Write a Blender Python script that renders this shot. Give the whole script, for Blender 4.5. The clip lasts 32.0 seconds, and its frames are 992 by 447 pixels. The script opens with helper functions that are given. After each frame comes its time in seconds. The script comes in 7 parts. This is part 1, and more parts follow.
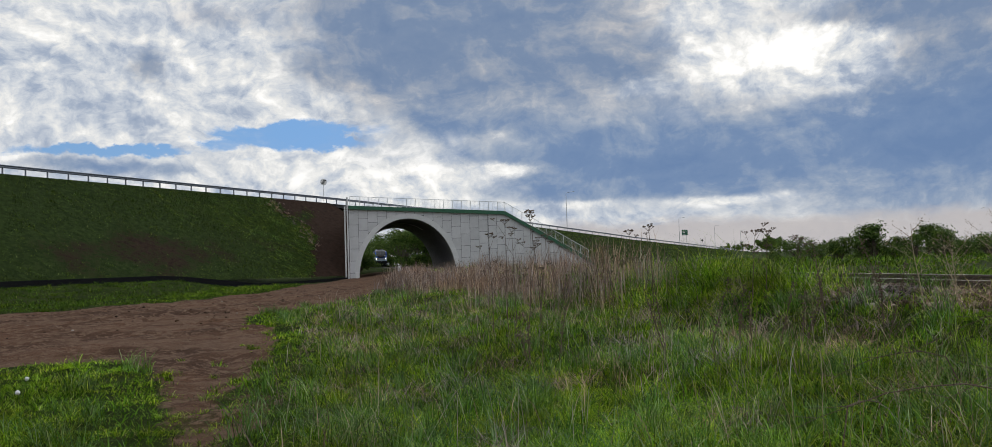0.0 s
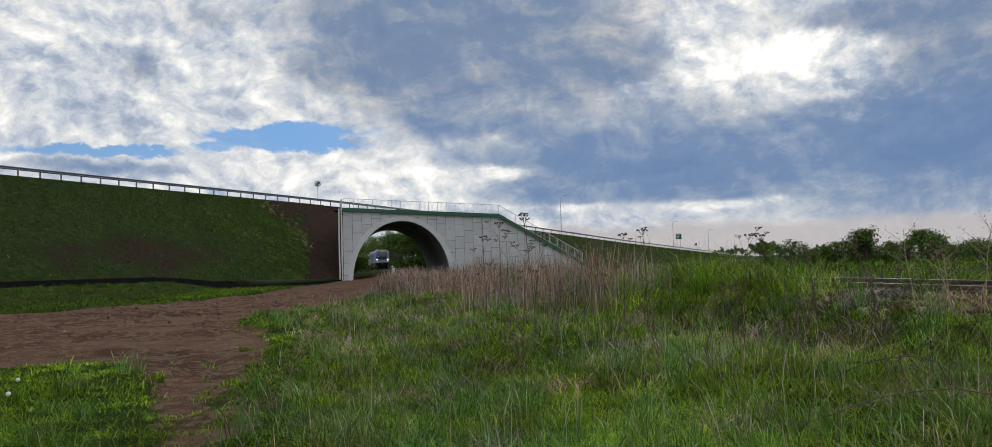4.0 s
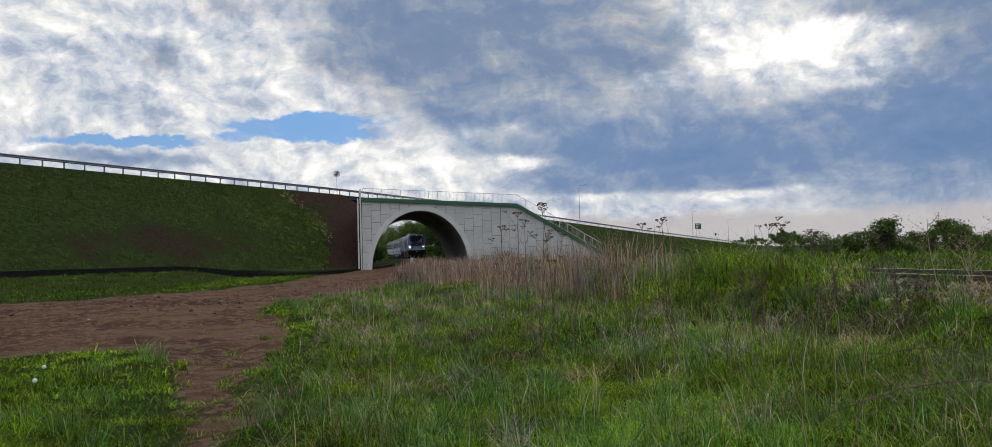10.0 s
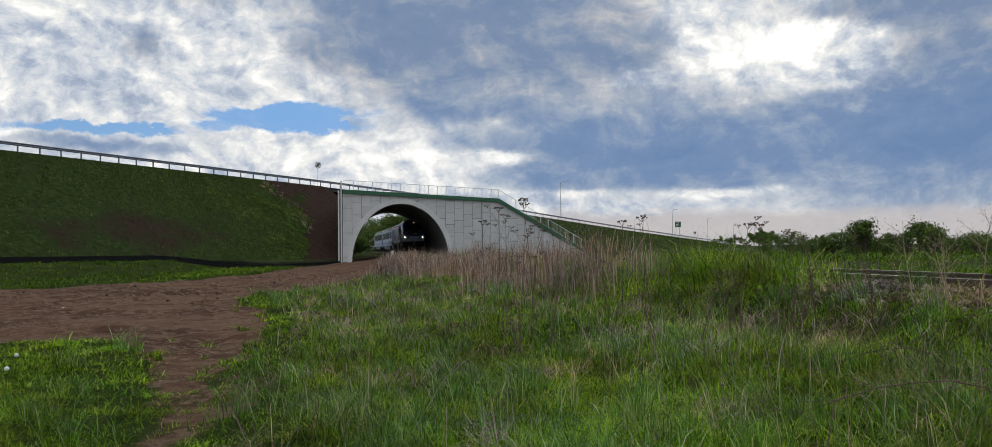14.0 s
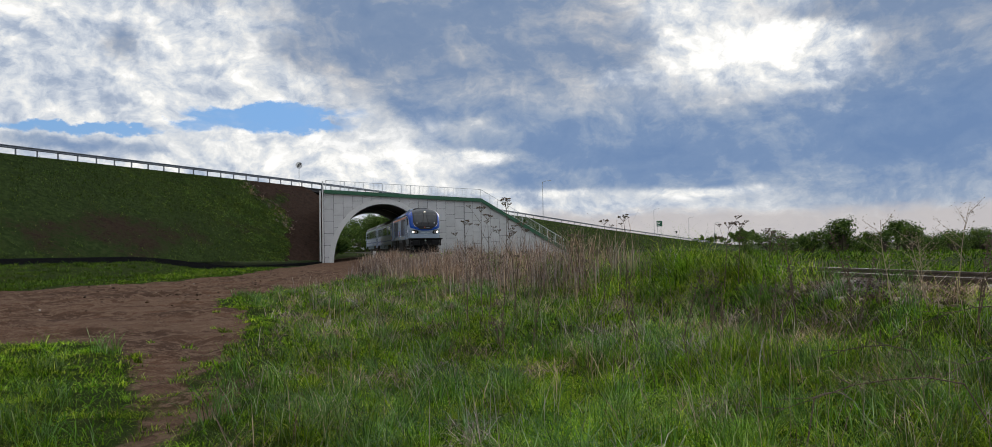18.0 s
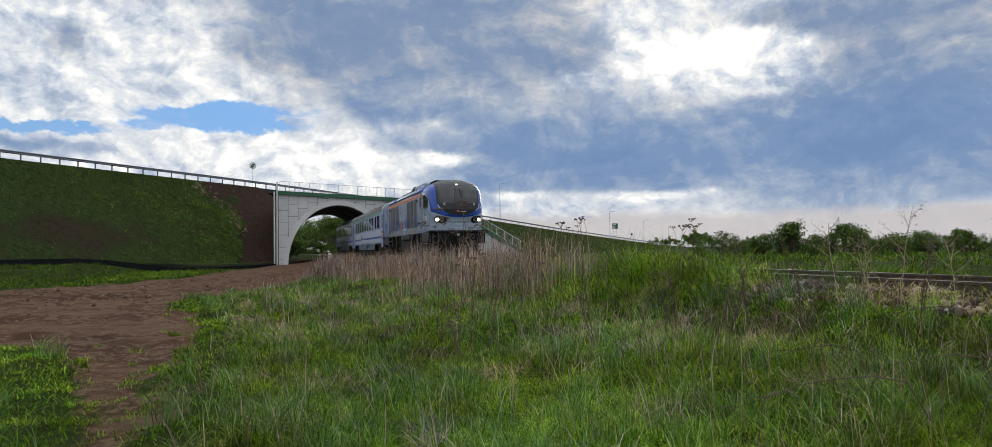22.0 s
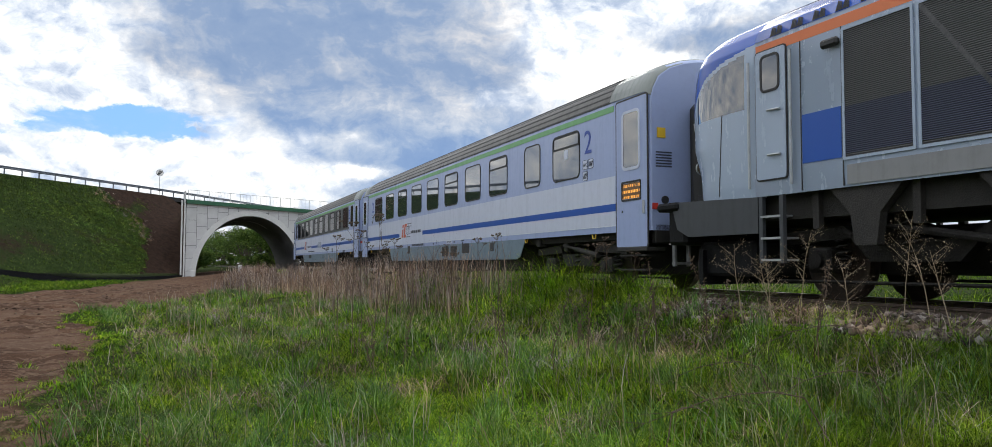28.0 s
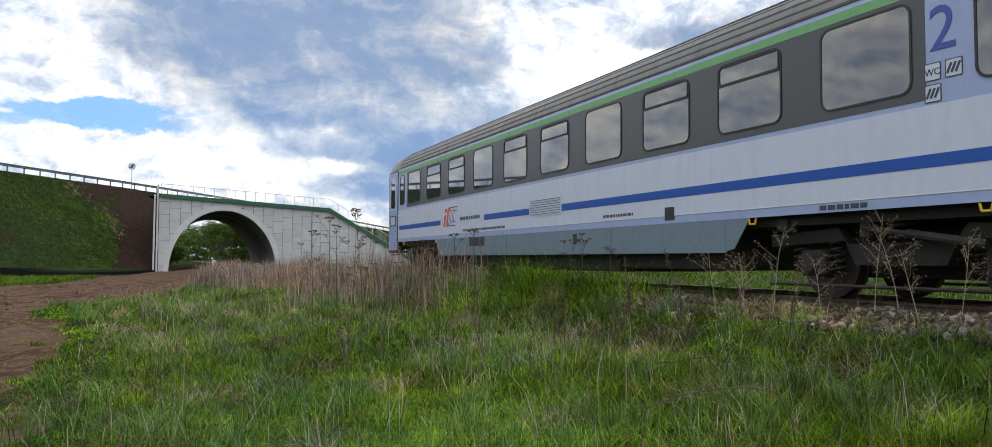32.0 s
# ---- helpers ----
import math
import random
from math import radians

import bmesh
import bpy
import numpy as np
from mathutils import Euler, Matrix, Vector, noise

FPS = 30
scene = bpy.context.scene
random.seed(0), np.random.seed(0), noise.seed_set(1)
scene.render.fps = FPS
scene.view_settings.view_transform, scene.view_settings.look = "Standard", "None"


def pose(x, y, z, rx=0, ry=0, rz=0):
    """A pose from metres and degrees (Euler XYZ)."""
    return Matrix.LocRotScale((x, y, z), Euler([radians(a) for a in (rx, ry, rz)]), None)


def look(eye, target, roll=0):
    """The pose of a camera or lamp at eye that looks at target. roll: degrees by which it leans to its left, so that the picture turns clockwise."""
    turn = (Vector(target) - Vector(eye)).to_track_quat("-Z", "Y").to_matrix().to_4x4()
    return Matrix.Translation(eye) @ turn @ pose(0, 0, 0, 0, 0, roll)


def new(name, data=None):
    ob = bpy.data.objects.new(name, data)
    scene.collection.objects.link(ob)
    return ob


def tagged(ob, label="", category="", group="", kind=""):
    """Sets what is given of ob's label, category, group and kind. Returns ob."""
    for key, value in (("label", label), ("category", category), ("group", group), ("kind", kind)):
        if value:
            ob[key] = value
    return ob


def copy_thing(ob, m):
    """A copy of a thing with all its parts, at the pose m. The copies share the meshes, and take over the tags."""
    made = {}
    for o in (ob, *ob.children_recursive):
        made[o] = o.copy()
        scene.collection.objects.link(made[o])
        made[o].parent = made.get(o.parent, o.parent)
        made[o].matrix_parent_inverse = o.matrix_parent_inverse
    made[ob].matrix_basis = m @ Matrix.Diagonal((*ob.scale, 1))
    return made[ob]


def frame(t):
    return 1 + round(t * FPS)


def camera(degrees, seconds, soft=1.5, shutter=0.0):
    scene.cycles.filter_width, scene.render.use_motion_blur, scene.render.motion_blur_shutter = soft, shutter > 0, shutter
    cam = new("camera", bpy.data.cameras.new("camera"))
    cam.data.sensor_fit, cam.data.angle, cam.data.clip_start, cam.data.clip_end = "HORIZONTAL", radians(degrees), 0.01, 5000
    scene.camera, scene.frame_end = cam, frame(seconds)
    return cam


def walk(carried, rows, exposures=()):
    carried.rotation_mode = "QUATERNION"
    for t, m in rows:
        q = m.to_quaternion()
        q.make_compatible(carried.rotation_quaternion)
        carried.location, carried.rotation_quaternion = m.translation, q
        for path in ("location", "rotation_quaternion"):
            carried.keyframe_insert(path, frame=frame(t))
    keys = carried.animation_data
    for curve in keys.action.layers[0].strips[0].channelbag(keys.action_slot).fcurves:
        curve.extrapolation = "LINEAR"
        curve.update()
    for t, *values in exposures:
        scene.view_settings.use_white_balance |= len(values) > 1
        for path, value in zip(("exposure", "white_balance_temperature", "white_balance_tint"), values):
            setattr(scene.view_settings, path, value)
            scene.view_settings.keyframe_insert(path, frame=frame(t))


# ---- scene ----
cam = camera(65.36, 32.0, soft=0.8)
walk(cam, [
    (0.0, pose(-9.77, 0, 0.475, 92.792, 1.991, -11.361)),
    (0.5, pose(-9.77, 0, 0.475, 92.719, 1.975, -11.471)),
    (1.0, pose(-9.77, 0, 0.475, 92.630, 2.048, -11.626)),
    (1.5, pose(-9.77, 0, 0.475, 92.559, 2.036, -11.837)),
    (2.0, pose(-9.77, 0, 0.475, 92.525, 2.049, -11.867)),
    (2.5, pose(-9.77, 0, 0.475, 92.554, 2.056, -11.927)),
    (3.0, pose(-9.77, 0, 0.475, 92.634, 2.033, -11.923)),
    (3.5, pose(-9.77, 0, 0.475, 92.828, 1.788, -11.913)),
    (5.5, pose(-9.77, 0, 0.475, 93.211, 1.675, -11.490)),
    (6.0, pose(-9.77, 0, 0.475, 93.239, 1.590, -11.211)),
    (6.5, pose(-9.77, 0, 0.475, 93.238, 1.588, -10.915)),
    (7.0, pose(-9.77, 0, 0.475, 93.163, 1.602, -10.785)),
    (7.5, pose(-9.77, 0, 0.475, 93.019, 1.626, -10.724)),
    (8.0, pose(-9.77, 0, 0.475, 92.876, 1.640, -10.658)),
    (8.5, pose(-9.77, 0, 0.475, 92.707, 1.683, -10.463)),
    (9.0, pose(-9.77, 0, 0.475, 92.518, 1.686, -10.404)),
    (9.5, pose(-9.77, 0, 0.475, 92.390, 1.747, -10.402)),
    (10.0, pose(-9.77, 0, 0.475, 92.268, 1.630, -10.448)),
    (10.5, pose(-9.77, 0, 0.475, 92.146, 1.511, -10.525)),
    (11.0, pose(-9.77, 0, 0.475, 92.082, 1.311, -10.660)),
    (11.5, pose(-9.77, 0, 0.475, 92.004, 0.927, -10.880)),
    (12.0, pose(-9.77, 0, 0.475, 91.935, 0.699, -11.164)),
    (12.5, pose(-9.77, 0, 0.475, 91.913, 0.685, -11.442)),
    (13.0, pose(-9.77, 0, 0.475, 91.947, 0.783, -11.626)),
    (13.5, pose(-9.77, 0, 0.475, 91.919, 0.670, -11.742)),
    (14.0, pose(-9.77, 0, 0.475, 91.848, 0.646, -11.883)),
    (14.5, pose(-9.77, 0, 0.475, 91.792, 0.547, -12.093)),
    (16.5, pose(-9.77, 0, 0.475, 91.904, 0.147, -12.854)),
    (17.0, pose(-9.77, 0, 0.475, 91.958, 0.294, -12.933)),
    (17.5, pose(-9.77, 0, 0.475, 91.887, 0.579, -13.035)),
    (18.0, pose(-9.77, 0, 0.475, 91.821, 0.866, -13.184)),
    (18.5, pose(-9.77, 0, 0.475, 91.759, 1.114, -13.409)),
    (19.0, pose(-9.77, 0, 0.475, 91.716, 1.277, -13.665)),
    (19.5, pose(-9.77, 0, 0.475, 91.710, 1.278, -14.018)),
    (20.0, pose(-9.77, 0, 0.475, 91.677, 1.230, -14.471)),
    (20.5, pose(-9.77, 0, 0.475, 91.711, 1.082, -14.891)),
    (21.0, pose(-9.77, 0, 0.475, 91.795, 1.034, -15.424)),
    (21.5, pose(-9.77, 0, 0.475, 91.856, 0.825, -15.952)),
    (22.0, pose(-9.77, 0, 0.475, 91.924, 0.801, -16.370)),
    (22.5, pose(-9.77, 0, 0.475, 92.121, 0.801, -16.637)),
    (23.0, pose(-9.77, 0, 0.475, 92.302, 0.921, -16.987)),
    (23.5, pose(-9.77, 0, 0.475, 92.428, 0.931, -17.307)),
    (24.0, pose(-9.77, 0, 0.475, 92.553, 0.993, -17.484)),
    (24.5, pose(-9.77, 0, 0.475, 92.574, 1.068, -17.664)),
    (25.0, pose(-9.77, 0, 0.475, 92.590, 1.032, -18.095)),
    (25.5, pose(-9.77, 0, 0.475, 92.593, 0.986, -18.789)),
    (27.5, pose(-9.77, 0, 0.475, 92.920, 0.107, -22.061)),
    (28.0, pose(-9.77, 0, 0.475, 93.027, -0.149, -22.552)),
    (28.5, pose(-9.77, 0, 0.475, 92.984, -0.291, -22.951)),
    (29.0, pose(-9.77, 0, 0.475, 92.949, -0.422, -23.560)),
    (29.5, pose(-9.77, 0, 0.475, 92.921, -0.466, -24.044)),
    (30.0, pose(-9.77, 0, 0.475, 92.843, -0.324, -24.185)),
    (30.5, pose(-9.77, 0, 0.475, 92.890, -0.316, -24.230)),
    (31.0, pose(-9.77, 0, 0.475, 92.828, -0.297, -24.259)),
    (31.5, pose(-9.77, 0, 0.475, 92.773, -0.288, -24.195)),
    (32.0, pose(-9.77, 0, 0.475, 92.720, -0.308, -24.281)),
], exposures=[(0.0, -0.14), (9.0, -0.10), (19.0, -0.02), (22.0, 0.06), (25.0, 0.18), (28.0, 0.45), (32.0, 0.46)])

TRAIN_AT = [  # seconds, distance of the first coach's front end along the track
    (0.0, 209.00), (1.5, 200.40), (3.0, 191.50), (4.5, 182.30), (6.0, 173.00), (7.5, 163.30),
    (9.0, 153.40), (10.0, 146.70), (11.0, 139.80), (12.0, 132.90), (13.0, 125.80), (14.0, 118.70),
    (14.5, 115.00), (15.5, 107.70), (16.5, 100.30), (17.5, 92.90), (19.0, 82.00), (20.5, 70.00),
    (22.0, 57.95), (23.0, 50.05), (24.0, 42.10), (24.5, 38.10), (25.0, 34.10), (25.5, 30.15),
    (26.5, 22.70), (27.5, 15.30), (28.0, 11.40), (28.5, 7.36), (29.0, 3.32), (29.5, -0.74),
    (30.0, -4.79), (30.5, -8.93), (31.0, -13.08), (31.5, -17.30), (32.0, -21.55),
]

# ---- light ----
SUN_BEARING, SUN_HEIGHT = radians(31.0), radians(17.0)   # clockwise from the track, above the horizon
world = bpy.data.worlds.new("world")
scene.world = world
world.use_nodes = True
wt = world.node_tree
wt.nodes.clear()


class Graph:
    """Short forms for building node trees."""

    def __init__(self, tree):
        self.tree = tree

    def node(self, kind, **values):
        n = self.tree.nodes.new(kind)
        if "operation" in values:
            n.operation = values["operation"]
        if values.get("use_clamp"):
            n.use_clamp = True
        if "interpolation_type" in values:
            n.interpolation_type = values["interpolation_type"]
        if "data_type" in values:
            n.data_type = values["data_type"]
        if "attribute_name" in values:
            n.attribute_name = values["attribute_name"]
        return n

    def put(self, socket, value):
        if hasattr(value, "is_output"):
            self.tree.links.new(value, socket)
        else:
            socket.default_value = value

    def math(self, op, a, b=0.0, c=0.0, clamp=False):
        n = self.node("ShaderNodeMath", operation=op, use_clamp=clamp)
        for s, v in zip(n.inputs, (a, b, c)):
            self.put(s, v)
        return n.outputs[0]

    def vec(self, op, a, b=(0, 0, 0)):
        n = self.node("ShaderNodeVectorMath", operation=op)
        self.put(n.inputs[0], a)
        self.put(n.inputs[1], b)
        return n.outputs["Value"] if op in ("LENGTH", "DOT_PRODUCT") else n.outputs[0]

    def xyz(self, x, y, z):
        n = self.node("ShaderNodeCombineXYZ")
        for s, v in zip(n.inputs, (x, y, z)):
            self.put(s, v)
        return n.outputs[0]

    def split(self, v):
        n = self.node("ShaderNodeSeparateXYZ")
        self.put(n.inputs[0], v)
        return n.outputs

    def noise(self, v, scale, detail=4.0, rough=0.5, distort=0.0, colour=False):
        n = self.node("ShaderNodeTexNoise")
        if v is not None:
            self.put(n.inputs["Vector"], v)
        for k, x in (("Scale", scale), ("Detail", detail), ("Roughness", rough), ("Distortion", distort)):
            self.put(n.inputs[k], x)
        return n.outputs["Color" if colour else "Fac"]

    def ramp(self, x, lo, hi, a=0.0, b=1.0, smooth=True):
        n = self.node("ShaderNodeMapRange", interpolation_type="SMOOTHSTEP" if smooth else "LINEAR")
        for s, v in zip(n.inputs, (x, lo, hi, a, b)):
            self.put(s, v)
        return n.outputs[0]

    def mix(self, fac, a, b):
        n = self.node("ShaderNodeMix", data_type="RGBA")
        self.put(n.inputs[0], fac)
        for s, v in ((n.inputs[6], a), (n.inputs[7], b)):
            self.put(s, (*v, 1.0) if isinstance(v, tuple) and len(v) == 3 else v)
        return n.outputs[2]


def clouds(g):
    """An evening sky of broken cloud: a thin sunlit layer, a thicker blue-grey layer under it, and clear gaps."""
    ray = g.node("ShaderNodeTexCoord").outputs["Generated"]
    x, y, z = g.split(ray)
    az = g.math("ARCTAN2", x, y)
    el = g.math("ARCSINE", z)
    p = g.vec("MULTIPLY", ray, (1.0, 1.0, 1.4))
    coarse = g.vec("SUBTRACT", g.noise(p, 5.0, 5.0, 0.55, colour=True), (0.5, 0.5, 0.5))
    ragged = g.vec("SUBTRACT", g.noise(p, 22.0, 9.0, 0.62, colour=True), (0.5, 0.5, 0.5))
    q = g.vec("ADD", p, g.vec("MULTIPLY", coarse, (0.12, 0.12, 0.12)))
    q = g.vec("ADD", q, g.vec("MULTIPLY", ragged, (0.016, 0.016, 0.016)))
    cx, cy, _ = g.split(coarse)
    rx, ry, _ = g.split(ragged)
    azw = g.math("ADD", g.math("MULTIPLY_ADD", cx, 0.10, az), g.math("MULTIPLY", rx, 0.085))
    low = g.ramp(el, 0.04, 0.17, 0.22, 1.0)
    elw = g.math("ADD", el, g.math("MULTIPLY", low, g.math("MULTIPLY_ADD", cy, 0.045, g.math("MULTIPLY", ry, 0.042))))
    big = g.math("SUBTRACT", g.noise(q, 9.0, 8.0, 0.58), 0.5)
    fine = g.math("SUBTRACT", g.noise(q, 34.0, 8.0, 0.62), 0.5)
    streak = g.math("SUBTRACT", g.noise(g.vec("MULTIPLY", q, (1.0, 1.0, 3.0)), 13.0, 7.0, 0.6), 0.5)
    # relief: how much thicker the cloud is than a little further from the sun
    aside = g.vec("ADD", q, (-0.009, 0.0, -0.016))
    relief = g.math("SUBTRACT", g.noise(q, 17.0, 7.0, 0.6), g.noise(aside, 17.0, 7.0, 0.6))
    cells = g.node("ShaderNodeTexVoronoi")
    cells.feature = "SMOOTH_F1"
    g.put(cells.inputs["Vector"], q)
    cells.inputs["Scale"].default_value = 30.0
    lumps = g.math("SUBTRACT", 0.42, cells.outputs["Distance"])

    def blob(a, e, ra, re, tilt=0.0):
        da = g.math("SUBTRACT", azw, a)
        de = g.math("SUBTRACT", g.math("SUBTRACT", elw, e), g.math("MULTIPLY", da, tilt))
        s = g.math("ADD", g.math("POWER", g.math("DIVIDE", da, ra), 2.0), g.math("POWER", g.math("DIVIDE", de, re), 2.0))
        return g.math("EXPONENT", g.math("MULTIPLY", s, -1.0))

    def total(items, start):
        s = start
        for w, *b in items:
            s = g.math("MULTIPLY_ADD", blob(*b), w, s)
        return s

    def colours(value, stops):
        n = g.node("ShaderNodeValToRGB")
        g.put(n.inputs[0], value)
        ramp = n.color_ramp
        while len(ramp.elements) < len(stops):
            ramp.elements.new(0.5)
        for e, (at, c) in zip(ramp.elements, stops):
            e.position, e.color = at, (*c, 1.0)
        return n.outputs[0]

    sky = g.node("ShaderNodeTexSky")
    sky.sky_type, sky.sun_disc, sky.sun_elevation, sky.sun_rotation = "NISHITA", False, SUN_HEIGHT, SUN_BEARING
    blue = g.vec("MULTIPLY", g.mix(1.0, (0, 0, 0), sky.outputs[0]), (0.09, 0.09, 0.09))
    clear = g.mix(g.ramp(az, -0.30, 0.0, 0.72, 0.86), blue, (0.20, 0.47, 0.93))
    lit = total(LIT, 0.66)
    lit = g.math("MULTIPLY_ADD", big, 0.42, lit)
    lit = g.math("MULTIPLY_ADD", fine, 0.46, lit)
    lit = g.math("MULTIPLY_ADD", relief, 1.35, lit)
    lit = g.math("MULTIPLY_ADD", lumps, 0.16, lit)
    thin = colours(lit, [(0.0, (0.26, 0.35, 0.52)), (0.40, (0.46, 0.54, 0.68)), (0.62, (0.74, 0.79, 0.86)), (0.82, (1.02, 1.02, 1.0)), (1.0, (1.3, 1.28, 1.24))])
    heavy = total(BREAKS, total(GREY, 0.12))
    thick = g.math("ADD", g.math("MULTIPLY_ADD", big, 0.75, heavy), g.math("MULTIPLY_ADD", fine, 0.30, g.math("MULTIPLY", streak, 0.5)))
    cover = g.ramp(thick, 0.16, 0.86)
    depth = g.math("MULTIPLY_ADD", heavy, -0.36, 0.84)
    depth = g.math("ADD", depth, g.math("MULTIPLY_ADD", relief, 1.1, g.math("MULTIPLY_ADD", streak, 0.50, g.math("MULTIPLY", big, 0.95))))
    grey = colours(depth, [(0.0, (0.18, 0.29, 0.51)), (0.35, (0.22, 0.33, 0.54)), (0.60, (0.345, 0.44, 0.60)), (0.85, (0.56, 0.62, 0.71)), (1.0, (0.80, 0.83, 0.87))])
    grey = g.mix(g.ramp(el, 0.14, 0.25, 0.05, 0.75), grey, g.vec("MULTIPLY", grey, (1.13, 1.0, 0.89)))
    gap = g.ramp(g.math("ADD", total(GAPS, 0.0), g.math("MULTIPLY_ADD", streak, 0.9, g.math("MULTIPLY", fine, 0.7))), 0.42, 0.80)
    cloudy = g.mix(gap, thin, clear)
    cloudy = g.mix(cover, cloudy, grey)
    edge = g.math("ADD", g.math("MULTIPLY_ADD", streak, 0.030, el), g.math("MULTIPLY", big, 0.014))
    haze = g.math("MULTIPLY", g.ramp(edge, 0.052, 0.032), g.ramp(az, 0.10, 0.36, 0.35, 0.92))
    cloudy = g.mix(haze, cloudy, (0.62, 0.585, 0.59))
    # a clouded sky is brightest overhead
    gain = g.ramp(z, 0.36, 0.95, 1.0, 1.8)
    out = g.vec("SCALE", cloudy)
    g.put(out.node.inputs["Scale"], gain)
    return out


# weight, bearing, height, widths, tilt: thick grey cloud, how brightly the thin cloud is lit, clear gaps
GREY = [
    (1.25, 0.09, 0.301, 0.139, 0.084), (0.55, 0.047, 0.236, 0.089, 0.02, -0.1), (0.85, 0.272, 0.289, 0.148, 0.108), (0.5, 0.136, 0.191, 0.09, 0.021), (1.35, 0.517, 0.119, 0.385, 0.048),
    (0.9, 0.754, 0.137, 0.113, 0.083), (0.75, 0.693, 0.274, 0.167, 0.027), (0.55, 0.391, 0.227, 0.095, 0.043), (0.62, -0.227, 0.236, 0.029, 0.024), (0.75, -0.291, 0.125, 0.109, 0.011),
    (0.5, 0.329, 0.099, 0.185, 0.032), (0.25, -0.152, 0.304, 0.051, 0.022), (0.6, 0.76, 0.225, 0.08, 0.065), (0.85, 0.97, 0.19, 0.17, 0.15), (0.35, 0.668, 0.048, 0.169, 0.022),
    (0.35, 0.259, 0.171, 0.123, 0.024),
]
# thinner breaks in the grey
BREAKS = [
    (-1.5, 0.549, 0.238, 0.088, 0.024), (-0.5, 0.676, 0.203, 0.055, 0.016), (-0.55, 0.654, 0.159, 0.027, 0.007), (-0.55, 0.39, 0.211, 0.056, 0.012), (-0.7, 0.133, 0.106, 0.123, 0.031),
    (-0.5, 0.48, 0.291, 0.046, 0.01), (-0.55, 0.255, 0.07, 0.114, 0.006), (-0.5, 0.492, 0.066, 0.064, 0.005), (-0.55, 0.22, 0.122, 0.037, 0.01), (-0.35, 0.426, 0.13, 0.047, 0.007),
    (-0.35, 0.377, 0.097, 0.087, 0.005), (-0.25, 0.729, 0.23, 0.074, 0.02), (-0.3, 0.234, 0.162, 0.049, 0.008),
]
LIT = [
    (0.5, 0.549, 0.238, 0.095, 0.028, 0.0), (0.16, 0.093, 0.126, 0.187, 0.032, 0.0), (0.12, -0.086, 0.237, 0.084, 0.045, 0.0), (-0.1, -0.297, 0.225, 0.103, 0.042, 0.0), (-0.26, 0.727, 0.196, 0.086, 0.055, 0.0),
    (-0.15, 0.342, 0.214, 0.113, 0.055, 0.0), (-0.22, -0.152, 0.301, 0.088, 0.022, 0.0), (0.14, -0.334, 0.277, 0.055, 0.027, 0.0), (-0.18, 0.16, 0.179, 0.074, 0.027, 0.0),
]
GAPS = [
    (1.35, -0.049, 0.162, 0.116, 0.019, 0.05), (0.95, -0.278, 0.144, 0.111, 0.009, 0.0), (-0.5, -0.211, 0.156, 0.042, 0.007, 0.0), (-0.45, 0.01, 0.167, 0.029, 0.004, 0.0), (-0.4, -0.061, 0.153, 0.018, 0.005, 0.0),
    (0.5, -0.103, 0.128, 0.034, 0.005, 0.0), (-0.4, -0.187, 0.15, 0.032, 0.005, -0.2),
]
wg = Graph(wt)
back = wg.node("ShaderNodeBackground")
wt.links.new(clouds(wg), back.inputs["Color"])
back.inputs["Strength"].default_value = 0.9
wt.links.new(back.outputs[0], wg.node("ShaderNodeOutputWorld").inputs["Surface"])

sun = new("sun", bpy.data.lights.new("sun", "SUN"))
sun.data.energy, sun.data.angle, sun.data.color = 0.7, radians(24), (1.0, 0.95, 0.88)
way = Vector((math.sin(SUN_BEARING) * math.cos(SUN_HEIGHT), math.cos(SUN_BEARING) * math.cos(SUN_HEIGHT), math.sin(SUN_HEIGHT)))
sun.matrix_world = look(way * 100, (0, 0, 0))

# ---- materials ----
def material(name, rough=0.7, metal=0.0, spec=0.5):
    m = bpy.data.materials.new(name)
    m.use_nodes = True
    b = m.node_tree.nodes["Principled BSDF"]
    b.inputs["Roughness"].default_value, b.inputs["Metallic"].default_value = rough, metal
    b.inputs["Specular IOR Level"].default_value = spec
    return m, Graph(m.node_tree), b


def bump(g, b, height, depth, dist=1.0):
    n = g.node("ShaderNodeBump")
    g.put(n.inputs["Height"], height)
    n.inputs["Strength"].default_value, n.inputs["Distance"].default_value = depth, dist
    g.put(b.inputs["Normal"], n.outputs[0])


def where(g):
    return g.node("ShaderNodeTexCoord").outputs["Object"]


def simple(name, a, c=None, rough=0.6, metal=0.0, scale=3.0, fine=40.0, depth=0.02, spec=0.5, spread=0.0):
    """A surface that varies between two colours in patches and grain, with fine relief."""
    c = c or tuple(v * 0.75 for v in a)
    m, g, b = material(name, rough, metal, spec)
    p = where(g)
    big = g.noise(p, scale, 5.0, 0.6)
    grain = g.noise(p, fine, 3.0, 0.6)
    f = g.ramp(g.math("ADD", g.math("MULTIPLY", big, 0.7), g.math("MULTIPLY", grain, 0.3)), 0.32, 0.68)
    colour = g.mix(f, a, c)
    if spread:
        rnd = g.node("ShaderNodeObjectInfo").outputs["Random"]
        colour = g.vec("SCALE", colour)
        g.put(colour.node.inputs["Scale"], g.math("MULTIPLY_ADD", rnd, spread, 1.0 - spread / 2))
    g.put(b.inputs["Base Color"], colour)
    g.put(b.inputs["Roughness"], g.math("MULTIPLY_ADD", grain, 0.2, rough - 0.1, clamp=True))
    if depth:
        bump(g, b, g.math("ADD", grain, big), depth * 10, 0.05)
    return m


